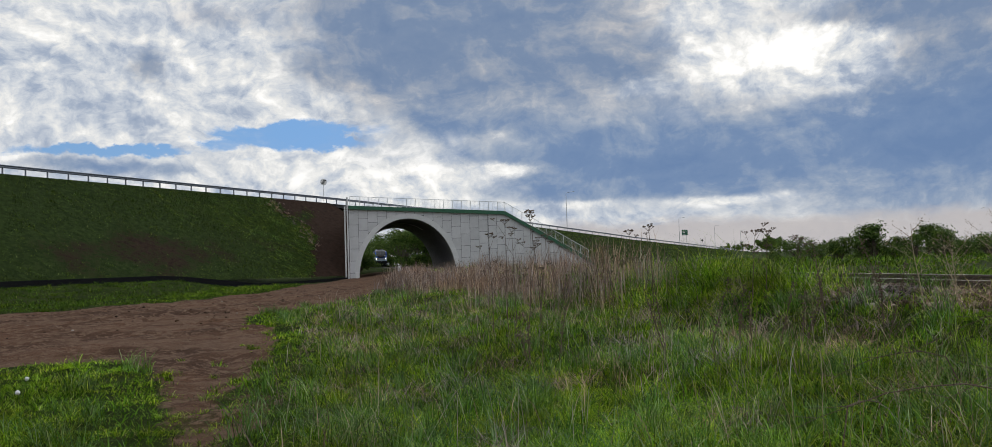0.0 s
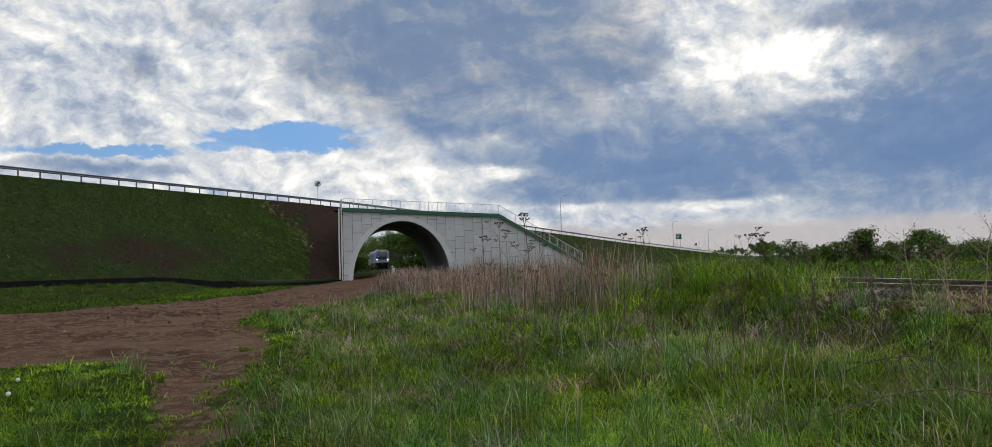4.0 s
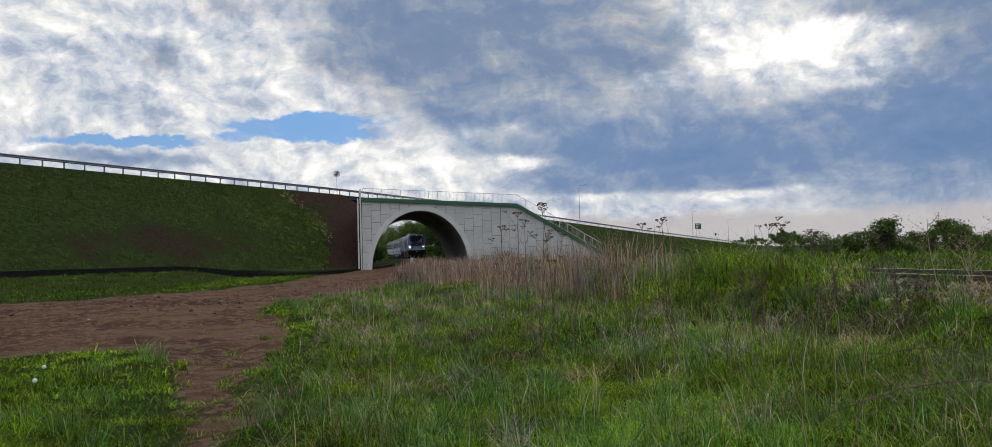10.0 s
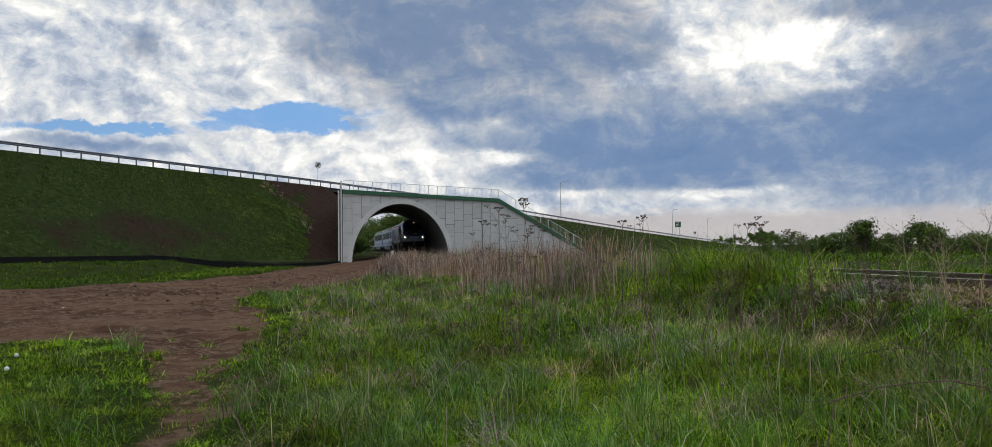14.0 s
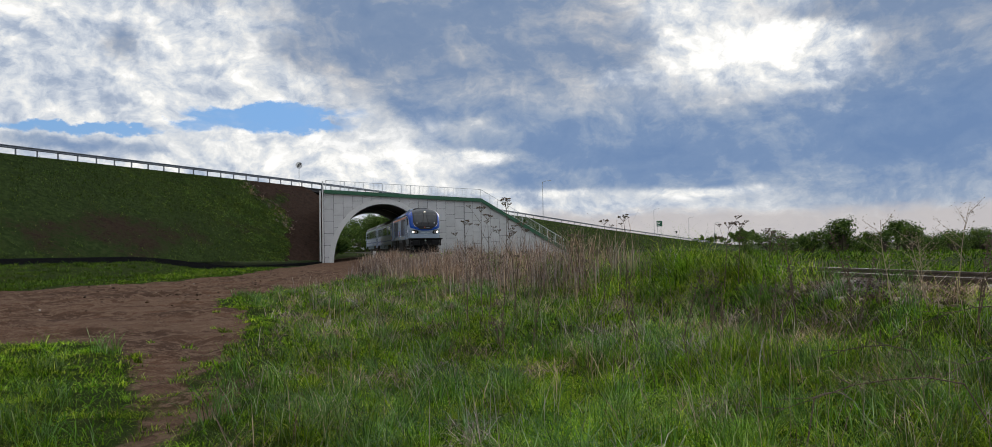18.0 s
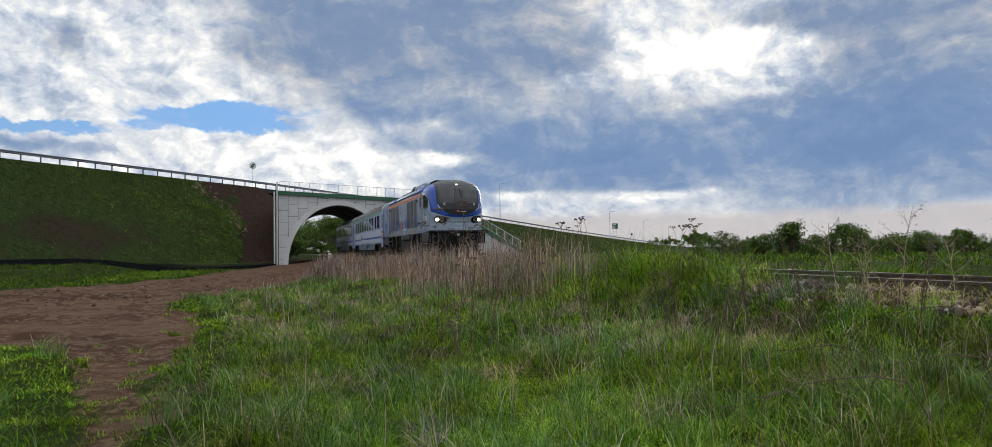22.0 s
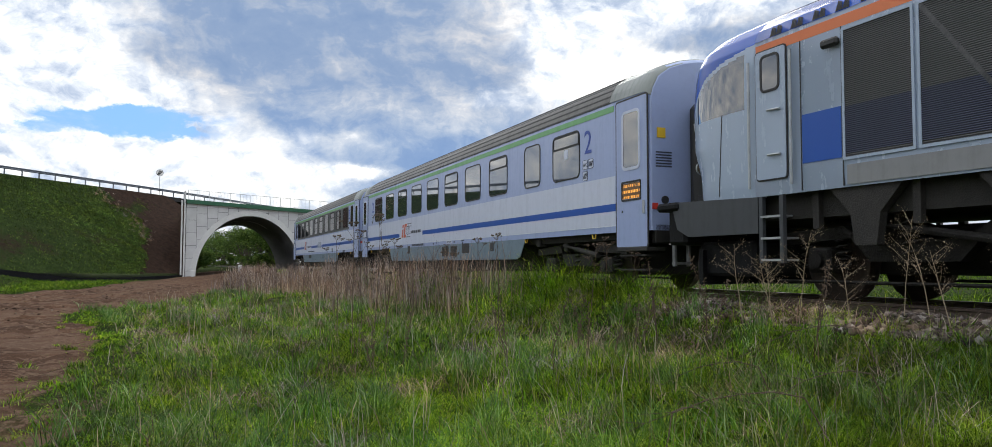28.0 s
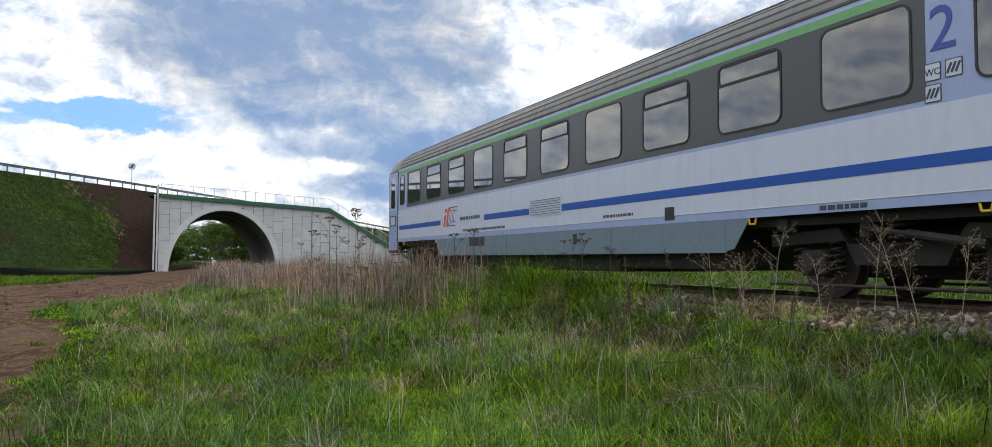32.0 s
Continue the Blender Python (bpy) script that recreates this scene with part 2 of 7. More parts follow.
def islands(name, stops, rough=0.6, spec=0.3, sheer=0.0, tuft=0.0):
    """A surface whose separate pieces differ: leaves, blades, stones."""
    m, g, b = material(name, rough, 0.0, spec)
    r = g.node("ShaderNodeNewGeometry").outputs["Random Per Island"]
    n = g.node("ShaderNodeValToRGB")
    g.put(n.inputs[0], r)
    ramp = n.color_ramp
    while len(ramp.elements) < len(stops):
        ramp.elements.new(0.5)
    for e, (p, c) in zip(ramp.elements, stops):
        e.position, e.color = p, (*c, 1.0)
    patch = g.ramp(g.noise(where(g), 0.35, 4.0, 0.6), 0.35, 0.65, 0.68, 1.22)
    colour = g.vec("SCALE", n.outputs[0])
    g.put(colour.node.inputs["Scale"], patch)
    patch = g.math("MULTIPLY", patch, g.ramp(g.noise(where(g), 1.7, 3.0, 0.6), 0.36, 0.64, 0.72, 1.22))
    g.put(colour.node.inputs["Scale"], patch)
    if tuft:
        patch = g.math("MULTIPLY", patch, g.ramp(g.noise(where(g), 5.5, 3.0, 0.6), 0.34, 0.66, 1.0 - tuft, 1.0 + tuft))
        g.put(colour.node.inputs["Scale"], patch)
    tint = g.mix(g.ramp(g.noise(where(g), 0.9, 3.0, 0.6), 0.35, 0.65), (0.88, 0.98, 1.08), (1.14, 1.03, 0.82))
    colour = g.vec("MULTIPLY", colour, tint)
    g.put(b.inputs["Base Color"], colour)
    if sheer:
        t = g.node("ShaderNodeBsdfTranslucent")
        g.put(t.inputs["Color"], colour)
        s = g.node("ShaderNodeMixShader")
        s.inputs[0].default_value = sheer
        m.node_tree.links.new(b.outputs[0], s.inputs[1])
        m.node_tree.links.new(t.outputs[0], s.inputs[2])
        m.node_tree.links.new(s.outputs[0], m.node_tree.nodes["Material Output"].inputs["Surface"])
    return m


def ground_material():
    m, g, b = material("earth_and_turf", 0.98, 0.0, 0.03)
    p = where(g)
    soil = g.node("ShaderNodeAttribute", attribute_name="soil").outputs["Fac"]
    n1, n2, n3 = g.noise(p, 0.5, 6.0, 0.6), g.noise(p, 4.0, 7.0, 0.72), g.noise(p, 30.0, 5.0, 0.7)
    earth = g.mix(g.ramp(n1, 0.35, 0.65), (0.105, 0.058, 0.036), (0.058, 0.033, 0.022))
    earth = g.mix(g.math("MULTIPLY", g.ramp(n2, 0.47, 0.60), 0.8), earth, (0.175, 0.115, 0.080))
    earth = g.mix(g.math("MULTIPLY", g.ramp(n3, 0.50, 0.62), 0.75), earth, (0.030, 0.019, 0.014))
    streak = g.noise(g.vec("MULTIPLY", p, (0.22, 1.3, 1.0)), 0.8, 5.0, 0.6)
    earth = g.mix(g.math("MULTIPLY", g.ramp(streak, 0.48, 0.62), 0.55), earth, (0.140, 0.090, 0.063))
    turf = g.mix(g.ramp(n1, 0.3, 0.7), (0.018, 0.030, 0.006), (0.030, 0.044, 0.009))
    turf = g.mix(g.ramp(n2, 0.5, 0.75), turf, (0.040, 0.038, 0.016))
    edge = g.math("ADD", soil, g.math("MULTIPLY", g.math("SUBTRACT", n2, 0.5), 0.9))
    g.put(b.inputs["Base Color"], g.mix(g.ramp(edge, 0.35, 0.6), turf, earth))
    n4 = g.noise(g.vec("MULTIPLY", p, (0.25, 1.6, 1.0)), 1.2, 4.0, 0.6)
    bump(g, b, g.math("ADD", g.math("ADD", n2, n4), g.math("MULTIPLY", n3, 0.4)), 0.8, 0.10)
    return m


def slope_material():
    m, g, b = material("sown_slope", 0.98, 0.0, 0.03)
    p = where(g)
    bare = g.node("ShaderNodeAttribute", attribute_name="soil").outputs["Fac"]
    n1, n2, n3 = g.noise(p, 0.22, 5.0, 0.6), g.noise(p, 2.2, 6.0, 0.7), g.noise(p, 14.0, 4.0, 0.6)
    green = g.mix(g.ramp(n2, 0.35, 0.7), (0.019, 0.031, 0.009), (0.042, 0.066, 0.018))
    earth = g.mix(g.ramp(n2, 0.3, 0.7), (0.050, 0.030, 0.022), (0.024, 0.016, 0.012))
    f = g.math("ADD", bare, g.math("ADD", g.math("MULTIPLY", g.math("SUBTRACT", n1, 0.5), 0.9), g.math("MULTIPLY", g.math("SUBTRACT", n2, 0.5), 0.9)))
    g.put(b.inputs["Base Color"], g.mix(g.ramp(f, 0.35, 0.65), green, earth))
    bump(g, b, g.math("ADD", n2, n3), 0.9, 0.2)
    return m


M_ground, M_slope = ground_material(), slope_material()
M_concrete = simple("pale_concrete", (0.60, 0.60, 0.60), (0.50, 0.50, 0.50), 0.85, scale=0.8, fine=12.0)
M_panel = simple("concrete_panel", (0.52, 0.52, 0.53), (0.45, 0.45, 0.46), 0.85, scale=1.2, fine=14.0, spread=0.10)
M_joint = simple("dark_joint", (0.10, 0.10, 0.105), (0.07, 0.07, 0.075), 0.95)
M_barrel = simple("dark_steel_barrel", (0.20, 0.20, 0.21), (0.13, 0.13, 0.14), 0.6, 0.2, scale=1.5)
M_green = simple("green_beam_paint", (0.02, 0.11, 0.055), (0.015, 0.085, 0.045), 0.5)
M_pale_steel = simple("pale_zinc_railing", (0.62, 0.64, 0.66), (0.52, 0.54, 0.56), 0.5, 0.1, scale=6.0)
# the zinc's grey darkened in the colour, as the barrier stands against the light
M_guard = simple("backlit_steel_barrier", (0.17, 0.19, 0.23), (0.12, 0.135, 0.165), 0.5, 0.3, scale=6.0)
M_galv = simple("galvanised_steel", (0.42, 0.44, 0.46), (0.32, 0.34, 0.36), 0.45, 0.6, scale=6.0)
M_black = simple("black_board", (0.008, 0.008, 0.009), (0.014, 0.014, 0.016), 0.85, scale=4.0, spec=0.1)
M_steel_rail = simple("worn_rail_steel", (0.10, 0.075, 0.06), (0.06, 0.04, 0.03), 0.5, 0.5, scale=8.0)
M_sleeper = simple("weathered_sleeper", (0.16, 0.14, 0.12), (0.11, 0.09, 0.075), 0.9, scale=5.0)
M_asphalt = simple("asphalt", (0.055, 0.055, 0.058), (0.04, 0.04, 0.042), 0.9)

# ---- small builders ----
def mesh_of(name, verts, faces, mat, smooth=False):
    me = bpy.data.meshes.new(name)
    me.from_pydata([tuple(v) for v in verts], [], faces)
    me.materials.append(mat)
    if smooth:
        me.polygons.foreach_set("use_smooth", [True] * len(me.polygons))
    me.update()
    return me


def part(name, bm, mat, parent=None, label=""):
    """Links a bmesh (or a mesh) as one object, under parent if there is one."""
    if isinstance(bm, bpy.types.Mesh):
        me = bm
    else:
        me = bpy.data.meshes.new(name)
        bm.normal_update()
        bm.to_mesh(me)
        bm.free()
        me.materials.append(mat)
    ob = new(name, me)
    ob.parent = parent
    if label:
        ob["label"] = label
    return ob


def thing(name, label, category, x=0.0, y=0.0, z=0.0, rz=0.0, group="", kind=""):
    ob = new(name)
    ob.matrix_basis = pose(x, y, z, 0, 0, rz)
    return tagged(ob, label, category, group, kind)


def box(bm, x0, x1, y0, y1, z0, z1, bevel=0.0, m=None):
    vs = [bm.verts.new((x, y, z)) for z in (z0, z1) for y in (y0, y1) for x in (x0, x1)]
    fs = [bm.faces.new([vs[i] for i in q]) for q in ((0, 2, 3, 1), (4, 5, 7, 6), (0, 1, 5, 4), (2, 6, 7, 3), (0, 4, 6, 2), (1, 3, 7, 5))]
    if bevel:
        es = list({e for f in fs for e in f.edges})
        r = bmesh.ops.bevel(bm, geom=es, offset=bevel, segments=1, affect="EDGES")
        vs = list({v for v in vs if v.is_valid} | set(r["verts"]))
    if m is not None:
        bmesh.ops.transform(bm, matrix=m, verts=[v for v in vs if v.is_valid])
    return bm


def boxm(*a, **k):
    return box(bmesh.new(), *a, **k)


def tube(bm, p, q, r, n=8, r2=None):
    """A round bar from p to q."""
    p, q = Vector(p), Vector(q)
    m = (q - p).to_track_quat("Z", "Y").to_matrix()
    rings = []
    for c, rad in ((p, r), (q, r if r2 is None else r2)):
        rings.append([bm.verts.new(c + m @ Vector((rad * math.cos(2 * math.pi * i / n), rad * math.sin(2 * math.pi * i / n), 0))) for i in range(n)])
    for i in range(n):
        bm.faces.new((rings[0][i], rings[0][(i + 1) % n], rings[1][(i + 1) % n], rings[1][i]))
    bm.faces.new(rings[0][::-1])
    bm.faces.new(rings[1])
    return bm


def rope(bm, pts, radii, n=5):
    """One round bar through all the points."""
    rings = []
    for i, (p, r) in enumerate(zip(pts, radii)):
        d = (pts[min(i + 1, len(pts) - 1)] - pts[max(i - 1, 0)]).normalized()
        u = d.cross(Vector((0.31, 0.87, 0.39))).normalized()
        v = d.cross(u)
        rings.append([bm.verts.new(p + (u * math.cos(2 * math.pi * k / n) + v * math.sin(2 * math.pi * k / n)) * r) for k in range(n)])
    for a, b in zip(rings, rings[1:]):
        for k in range(n):
            bm.faces.new((a[k], a[(k + 1) % n], b[(k + 1) % n], b[k]))
    bm.faces.new(rings[0][::-1])
    bm.faces.new(rings[-1])
    return bm


def prism(bm, outline, axis, a, b):
    """An outline of (u, v) pushed along an axis from a to b. Axis x: (y, z); y: (x, z); z: (x, y)."""
    def at(u, v, w):
        return {"x": (w, u, v), "y": (u, w, v), "z": (u, v, w)}[axis]
    r0 = [bm.verts.new(at(u, v, a)) for u, v in outline]
    r1 = [bm.verts.new(at(u, v, b)) for u, v in outline]
    n = len(outline)
    bm.faces.new(r0)
    bm.faces.new(r1[::-1])
    for i in range(n):
        bm.faces.new((r0[i], r1[i], r1[(i + 1) % n], r0[(i + 1) % n]))
    bmesh.ops.recalc_face_normals(bm, faces=bm.faces)
    return bm


def smoothstep(a, b, x):
    t = np.clip((x - a) / (b - a), 0, 1)
    return t * t * (3 - 2 * t)


def waves(x, y, s, seed=0):
    """Cheap smooth unevenness, about -1 to 1."""
    r = np.random.RandomState(seed)
    z = 0.0
    for k in range(6):
        a, p, w = r.uniform(0, 6.28), r.uniform(0, 6.28), r.uniform(0.6, 1.6) / s
        z = z + np.sin((x * math.cos(a) + y * math.sin(a)) * w * 6.28 + p)
    return z / 3.0


# ---- the lie of the land: the track runs along y at x = 0, rail tops at z = 0 ----
SOIL = [(-60, 17), (-22, 14.6), (-16.5, 14.3), (-14.2, 15.4), (-13.0, 14.4), (-12.35, 12.0), (-11.6, 9), (-11.3, 7.5), (-11.1, 1), (-10.85, 1), (-10.95, 7.5),
        (-11.2, 9), (-11.3, 10.8), (-11.0, 12.5), (-11.2, 17.7), (-11.7, 22.5), (-12.7, 25.0), (-12.9, 27.0), (-11.2, 31.0), (-8.8, 38.5), (-5.2, 58), (-3.2, 80), (-3.0, 112), (-7.4, 112), (-8.8, 86), (-13, 77),
        (-15.0, 54), (-19, 42), (-27, 35), (-60, 30)]


def in_soil(x, y):
    """Signed distance to the bare ground's edge, positive inside."""
    d = np.full(np.shape(x), 1e9)
    inside = np.zeros(np.shape(x), bool)
    for (ax, ay), (bx, by) in zip(SOIL, SOIL[1:] + SOIL[:1]):
        t = np.clip(((x - ax) * (bx - ax) + (y - ay) * (by - ay)) / ((bx - ax) ** 2 + (by - ay) ** 2), 0, 1)
        d = np.minimum(d, np.hypot(x - ax - t * (bx - ax), y - ay - t * (by - ay)))
        cross = ((ay > y) != (by > y)) & (x < (bx - ax) * (y - ay) / (by - ay + 1e-12) + ax)
        inside ^= cross
    return np.where(inside, d, -d)


def worn(x, y):
    """The trodden strip beside the path, where the grass is thin, 0 to 1."""
    return np.exp(-(((x + 10.75) / 0.42) ** 2 + ((y - 9.0) / 2.4) ** 2))


def track_x(y):
    """The track's centre line: all but straight, easing to the left beyond the arch."""
    return -0.86 + 0.0131 * y - 0.00014 * np.maximum(0.0, np.asarray(y, float) - 80.0) ** 2 * (np.asarray(y) < 400)


def ground_z(x, y):
    x, y = np.asarray(x, float), np.asarray(y, float)
    left = -1.1 + 0.35 * smoothstep(-8.5, -4.5, x) + 0.25 * smoothstep(60, 85, y) * smoothstep(-11.5, -8.5, x)
    foot = y - 85.66 - (x + 9.01) * 1.159
    left = left + 0.87 * smoothstep(-18.5, -24.0, x) * smoothstep(-16, -1, foot)
    right = -0.62 + 0.0 * x
    z = np.where(x < track_x(np.minimum(y, 399)), left, right)
    off = x - track_x(np.minimum(y, 399))
    bed = smoothstep(3.6, 2.0, np.abs(off))
    z = z * (1 - bed) + (-0.215) * bed
    near = np.exp(-((x + 10) ** 2 + (y - 20) ** 2) / 60.0 ** 2)
    bare = smoothstep(-0.3, 0.6, in_soil(x, y))
    ruts = 0.05 * np.sin((y - 24 - 0.25 * x) * 2.1 + 0.8 * waves(x, y, 6.0, 3)) + 0.05 * waves(x, y, 0.7, 4)
    berm = 0.20 * np.exp(-((y - 28.5 - 0.15 * (x + 15)) / 0.6) ** 2) * smoothstep(-18, -16.5, x) * smoothstep(-12.3, -13.4, x) * (0.75 + 0.5 * waves(x, y, 1.2, 6))
    return z + berm + near * (0.06 * waves(x, y, 5.0, 1) + 0.045 * waves(x, y, 1.1, 2) + bare * (ruts - 0.05)) * (1 - bed)


def spaced(lo, hi, fine_lo, fine_hi, step, growth=1.18):
    v = list(np.arange(fine_lo, fine_hi + step / 2, step))
    s = step
    while v[-1] < hi:
        s *= growth
        v.append(v[-1] + s)
    s = step
    while v[0] > lo:
        s *= growth
        v.insert(0, v[0] - s)
    return np.array(v)


def sheet(name, xs, ys, zf, mat, soil=None):
    X, Y = np.meshgrid(xs, ys)
    Z = zf(X, Y)
    n, m = X.shape
    idx = np.arange(n * m).reshape(n, m)
    quads = np.stack([idx[:-1, :-1], idx[:-1, 1:], idx[1:, 1:], idx[1:, :-1]], -1).reshape(-1, 4)
    me = mesh_of(name, np.stack([X, Y, Z], -1).reshape(-1, 3), quads.tolist(), mat, True)
    if soil is not None:
        at = me.attributes.new("soil", "FLOAT", "POINT")
        at.data.foreach_set("value", np.asarray(soil(X, Y), np.float32).ravel())
    return me


ground = part("ground", sheet("ground", spaced(-2500, 2500, -26, 14, 0.4, 1.14), spaced(-1500, 3500, -8, 60, 0.4, 1.12), ground_z, M_ground,
                              lambda x, y: np.maximum(smoothstep(-0.5, 0.5, in_soil(x, y)), 0.62 * worn(x, y))), None)
tagged(ground, "uneven grassy ground with reddish-brown bare earth", "ground", kind="structure")

# ---- the road embankment: a line of crash barrier, the slope falling from it towards the track ----
ROAD_O, ROAD_E, ROAD_N = np.array((-10.0, 108.4)), np.array((0.653, 0.757)), np.array((0.757, -0.653))
WALL_Y, WALL_L, WALL_R, WING_R = 86.0, -8.75, 8.66, 19.2
ARCH_X, ARCH_W, ARCH_TOP = -2.4, 5.35, 5.55


def guard_z(k):
    """Height of the crash barrier's top edge along the road."""
    return np.interp(k, [-160, -80, -44, 0, 30, 58, 120, 229, 330, 420], [11.2, 10.9, 10.5, 9.94, 9.3, 8.2, 5.9, 2.6, 0.7, 0.2])


def coping_z(x):
    """Height of the green beam's top on the head wall, then down the wing."""
    return np.where(x <= WALL_R, 7.1 - (x - WALL_L) * 0.055, np.maximum(6.14 - (x - WALL_R) * 0.582, -0.5))


def road_xy(k, m):
    return ROAD_O[0] + ROAD_E[0] * k + ROAD_N[0] * m, ROAD_O[1] + ROAD_E[1] * k + ROAD_N[1] * m


def bank_z(k, m):
    x, y = road_xy(k, m)
    crest = guard_z(k) - 0.82
    z = crest - np.maximum(m, 0) / 1.52
    behind = (y > WALL_Y + 0.3) & (x > WALL_L + 0.25) & (x < WING_R + 6)
    held = np.minimum(coping_z(x) - 0.35, crest)
    z = np.where(behind, np.maximum(z, held), z)
    return z


def bank_bare(x, y, k, m):
    """How bare the bank is: a strip of raw earth beside the wall, widening to the top, and thin patches."""
    edge = -12.5 - 5.0 * smoothstep(8.5, 0.0, m) + 0.45 * waves(x, y, 2.4, 9) + 0.25 * waves(x, y, 0.8, 10)
    strip = 1.15 * smoothstep(-0.35, 0.35, x - edge) * (x < -5)
    green = 0.75 * np.exp(-(((x + 13.8) / 1.3) ** 2 + ((m - 3.6) / 1.8) ** 2))
    return strip - green + 0.12 * smoothstep(-24.0, -42.0, k) + 0.52 * np.exp(-(((k + 36) / 12) ** 2 + ((m - 11) / 3.8) ** 2)) + 0.30 * np.exp(-(((k + 20) / 7) ** 2 + ((m - 9) / 3) ** 2))


def build_bank():
    ks = np.concatenate([np.arange(-150, -40, 3.0), np.arange(-40, 40, 0.6), np.arange(40, 420, 4.0)])
    ms = np.concatenate([np.array([-9.0, -1.2, -0.6]), np.arange(0, 40, 0.6)])
    K, Mm = np.meshgrid(ks, ms)
    X, Y = road_xy(K, Mm)
    Z = bank_z(K, Mm)
    base = ground_z(X, Y) - 0.25
    front = (Y < WALL_Y + 0.3) & (X > WALL_L + 0.25)
    Z = np.where((Mm > 15.4) & (K < -16.6), np.minimum(Z, base - 0.7), Z)
    low = Z < base - 0.6
    Z = np.maximum(Z, base - 0.5) + 0.05 * waves(X, Y, 3.0, 5) * (Mm > 0.5)
    n, m = X.shape
    idx = np.arange(n * m).reshape(n, m)
    quads = np.stack([idx[:-1, :-1], idx[1:, :-1], idx[1:, 1:], idx[:-1, 1:]], -1).reshape(-1, 4)
    pit = (Y > WALL_Y + 21.3) & (X > -12) & (X < 8) & (Mm > -0.3)
    drop = (front | low | pit).ravel()[quads].any(1)
    me = mesh_of("embankment", np.stack([X, Y, Z], -1).reshape(-1, 3), quads[~drop].tolist(), M_slope, True)
    bare = bank_bare(X, Y, K, Mm)
    at = me.attributes.new("soil", "FLOAT", "POINT")
    at.data.foreach_set("value", bare.astype(np.float32).ravel())
    ob = part("embankment", me, None)
    return tagged(ob, "high road embankment sown with patchy green grass", "embankment", kind="structure")


embankment = build_bank()


# ---- head wall of the underpass ----
def arch_z(x, grow=0.0):
    """Height of the arch over x; -9 outside it."""
    u = (np.asarray(x, float) - ARCH_X) / (ARCH_W + grow)
    return np.where(np.abs(u) < 1, (ARCH_TOP + grow + 0.9) * np.sqrt(np.clip(1 - u * u, 0, 1)) - 0.9, -9.0)


def arch_outline(n=48, grow=0.0):
    pts = [(ARCH_X + (ARCH_W + grow) * math.cos(math.pi - math.pi * i / n), (ARCH_TOP + grow + 0.9) * math.sin(math.pi * i / n) - 0.9) for i in range(n + 1)]
    return pts


def clip_half(poly, a, b, c):
    """The part of a polygon where a x + b z <= c."""
    out = []
    for (x0, z0), (x1, z1) in zip(poly, poly[1:] + poly[:1]):
        d0, d1 = a * x0 + b * z0 - c, a * x1 + b * z1 - c
        if d0 <= 0:
            out.append((x0, z0))
        if (d0 < 0 < d1) or (d1 < 0 < d0):
            t = d0 / (d0 - d1)
            out.append((x0 + (x1 - x0) * t, z0 + (z1 - z0) * t))
    return out


def wall_panels(wall):
    """Staggered concrete panels, each an object, cut to the arch and to the coping."""
    w, h, gap = 1.03, 1.32, 0.034
    ring, top_gap = 0.55, 0.42
    cols = int((WING_R - WALL_L) / w) + 1
    for c in range(cols):
        x0 = WALL_L + c * w
        x1 = x0 + w - gap
        off = (0.0, 0.66, 0.22, 0.88)[c % 4]
        for r in range(-2, 8):
            z0 = -1.6 + r * h + off
            poly = [(x0, z0), (x1, z0), (x1, z0 + h - gap), (x0, z0 + h - gap)]
            if x0 < WALL_R:
                poly = clip_half(poly, 0.055, 1, 7.1 - top_gap + 0.055 * WALL_L)
            if len(poly) > 2 and x1 > WALL_R:
                poly = clip_half(poly, 0.582, 1, 6.14 - top_gap + 0.582 * WALL_R)
            # the side of the arch: clipped by the ellipse's tangent at the panel's nearest corner
            for _ in range(2):
                if len(poly) < 3:
                    break
                cx, cz = sum(p[0] for p in poly) / len(poly), sum(p[1] for p in poly) / len(poly)
                A, B = ARCH_W + ring, ARCH_TOP + 0.9 + ring
                u, v = (cx - ARCH_X) / A, (cz + 0.9) / B
                s = math.hypot(u, v)
                if v < 0:
                    u, v, s = (1.0 if u > 0 else -1.0), 0.0, 1.0
                if s < 1e-6:
                    poly = []
                    break
                u, v = u / s, v / s
                a, b = u / A, v / B
                poly = clip_half(poly, -a, -b, -(1.0 + a * ARCH_X + b * (-0.9)))
            if len(poly) < 3:
                continue
            area = abs(sum(p[0] * q[1] - q[0] * p[1] for p, q in zip(poly, poly[1:] + poly[:1]))) / 2
            if area < 0.03:
                continue
            bm = prism(bmesh.new(), poly, "y", WALL_Y - 0.07, WALL_Y + 0.05)
            part("panel", bm, M_panel, wall)


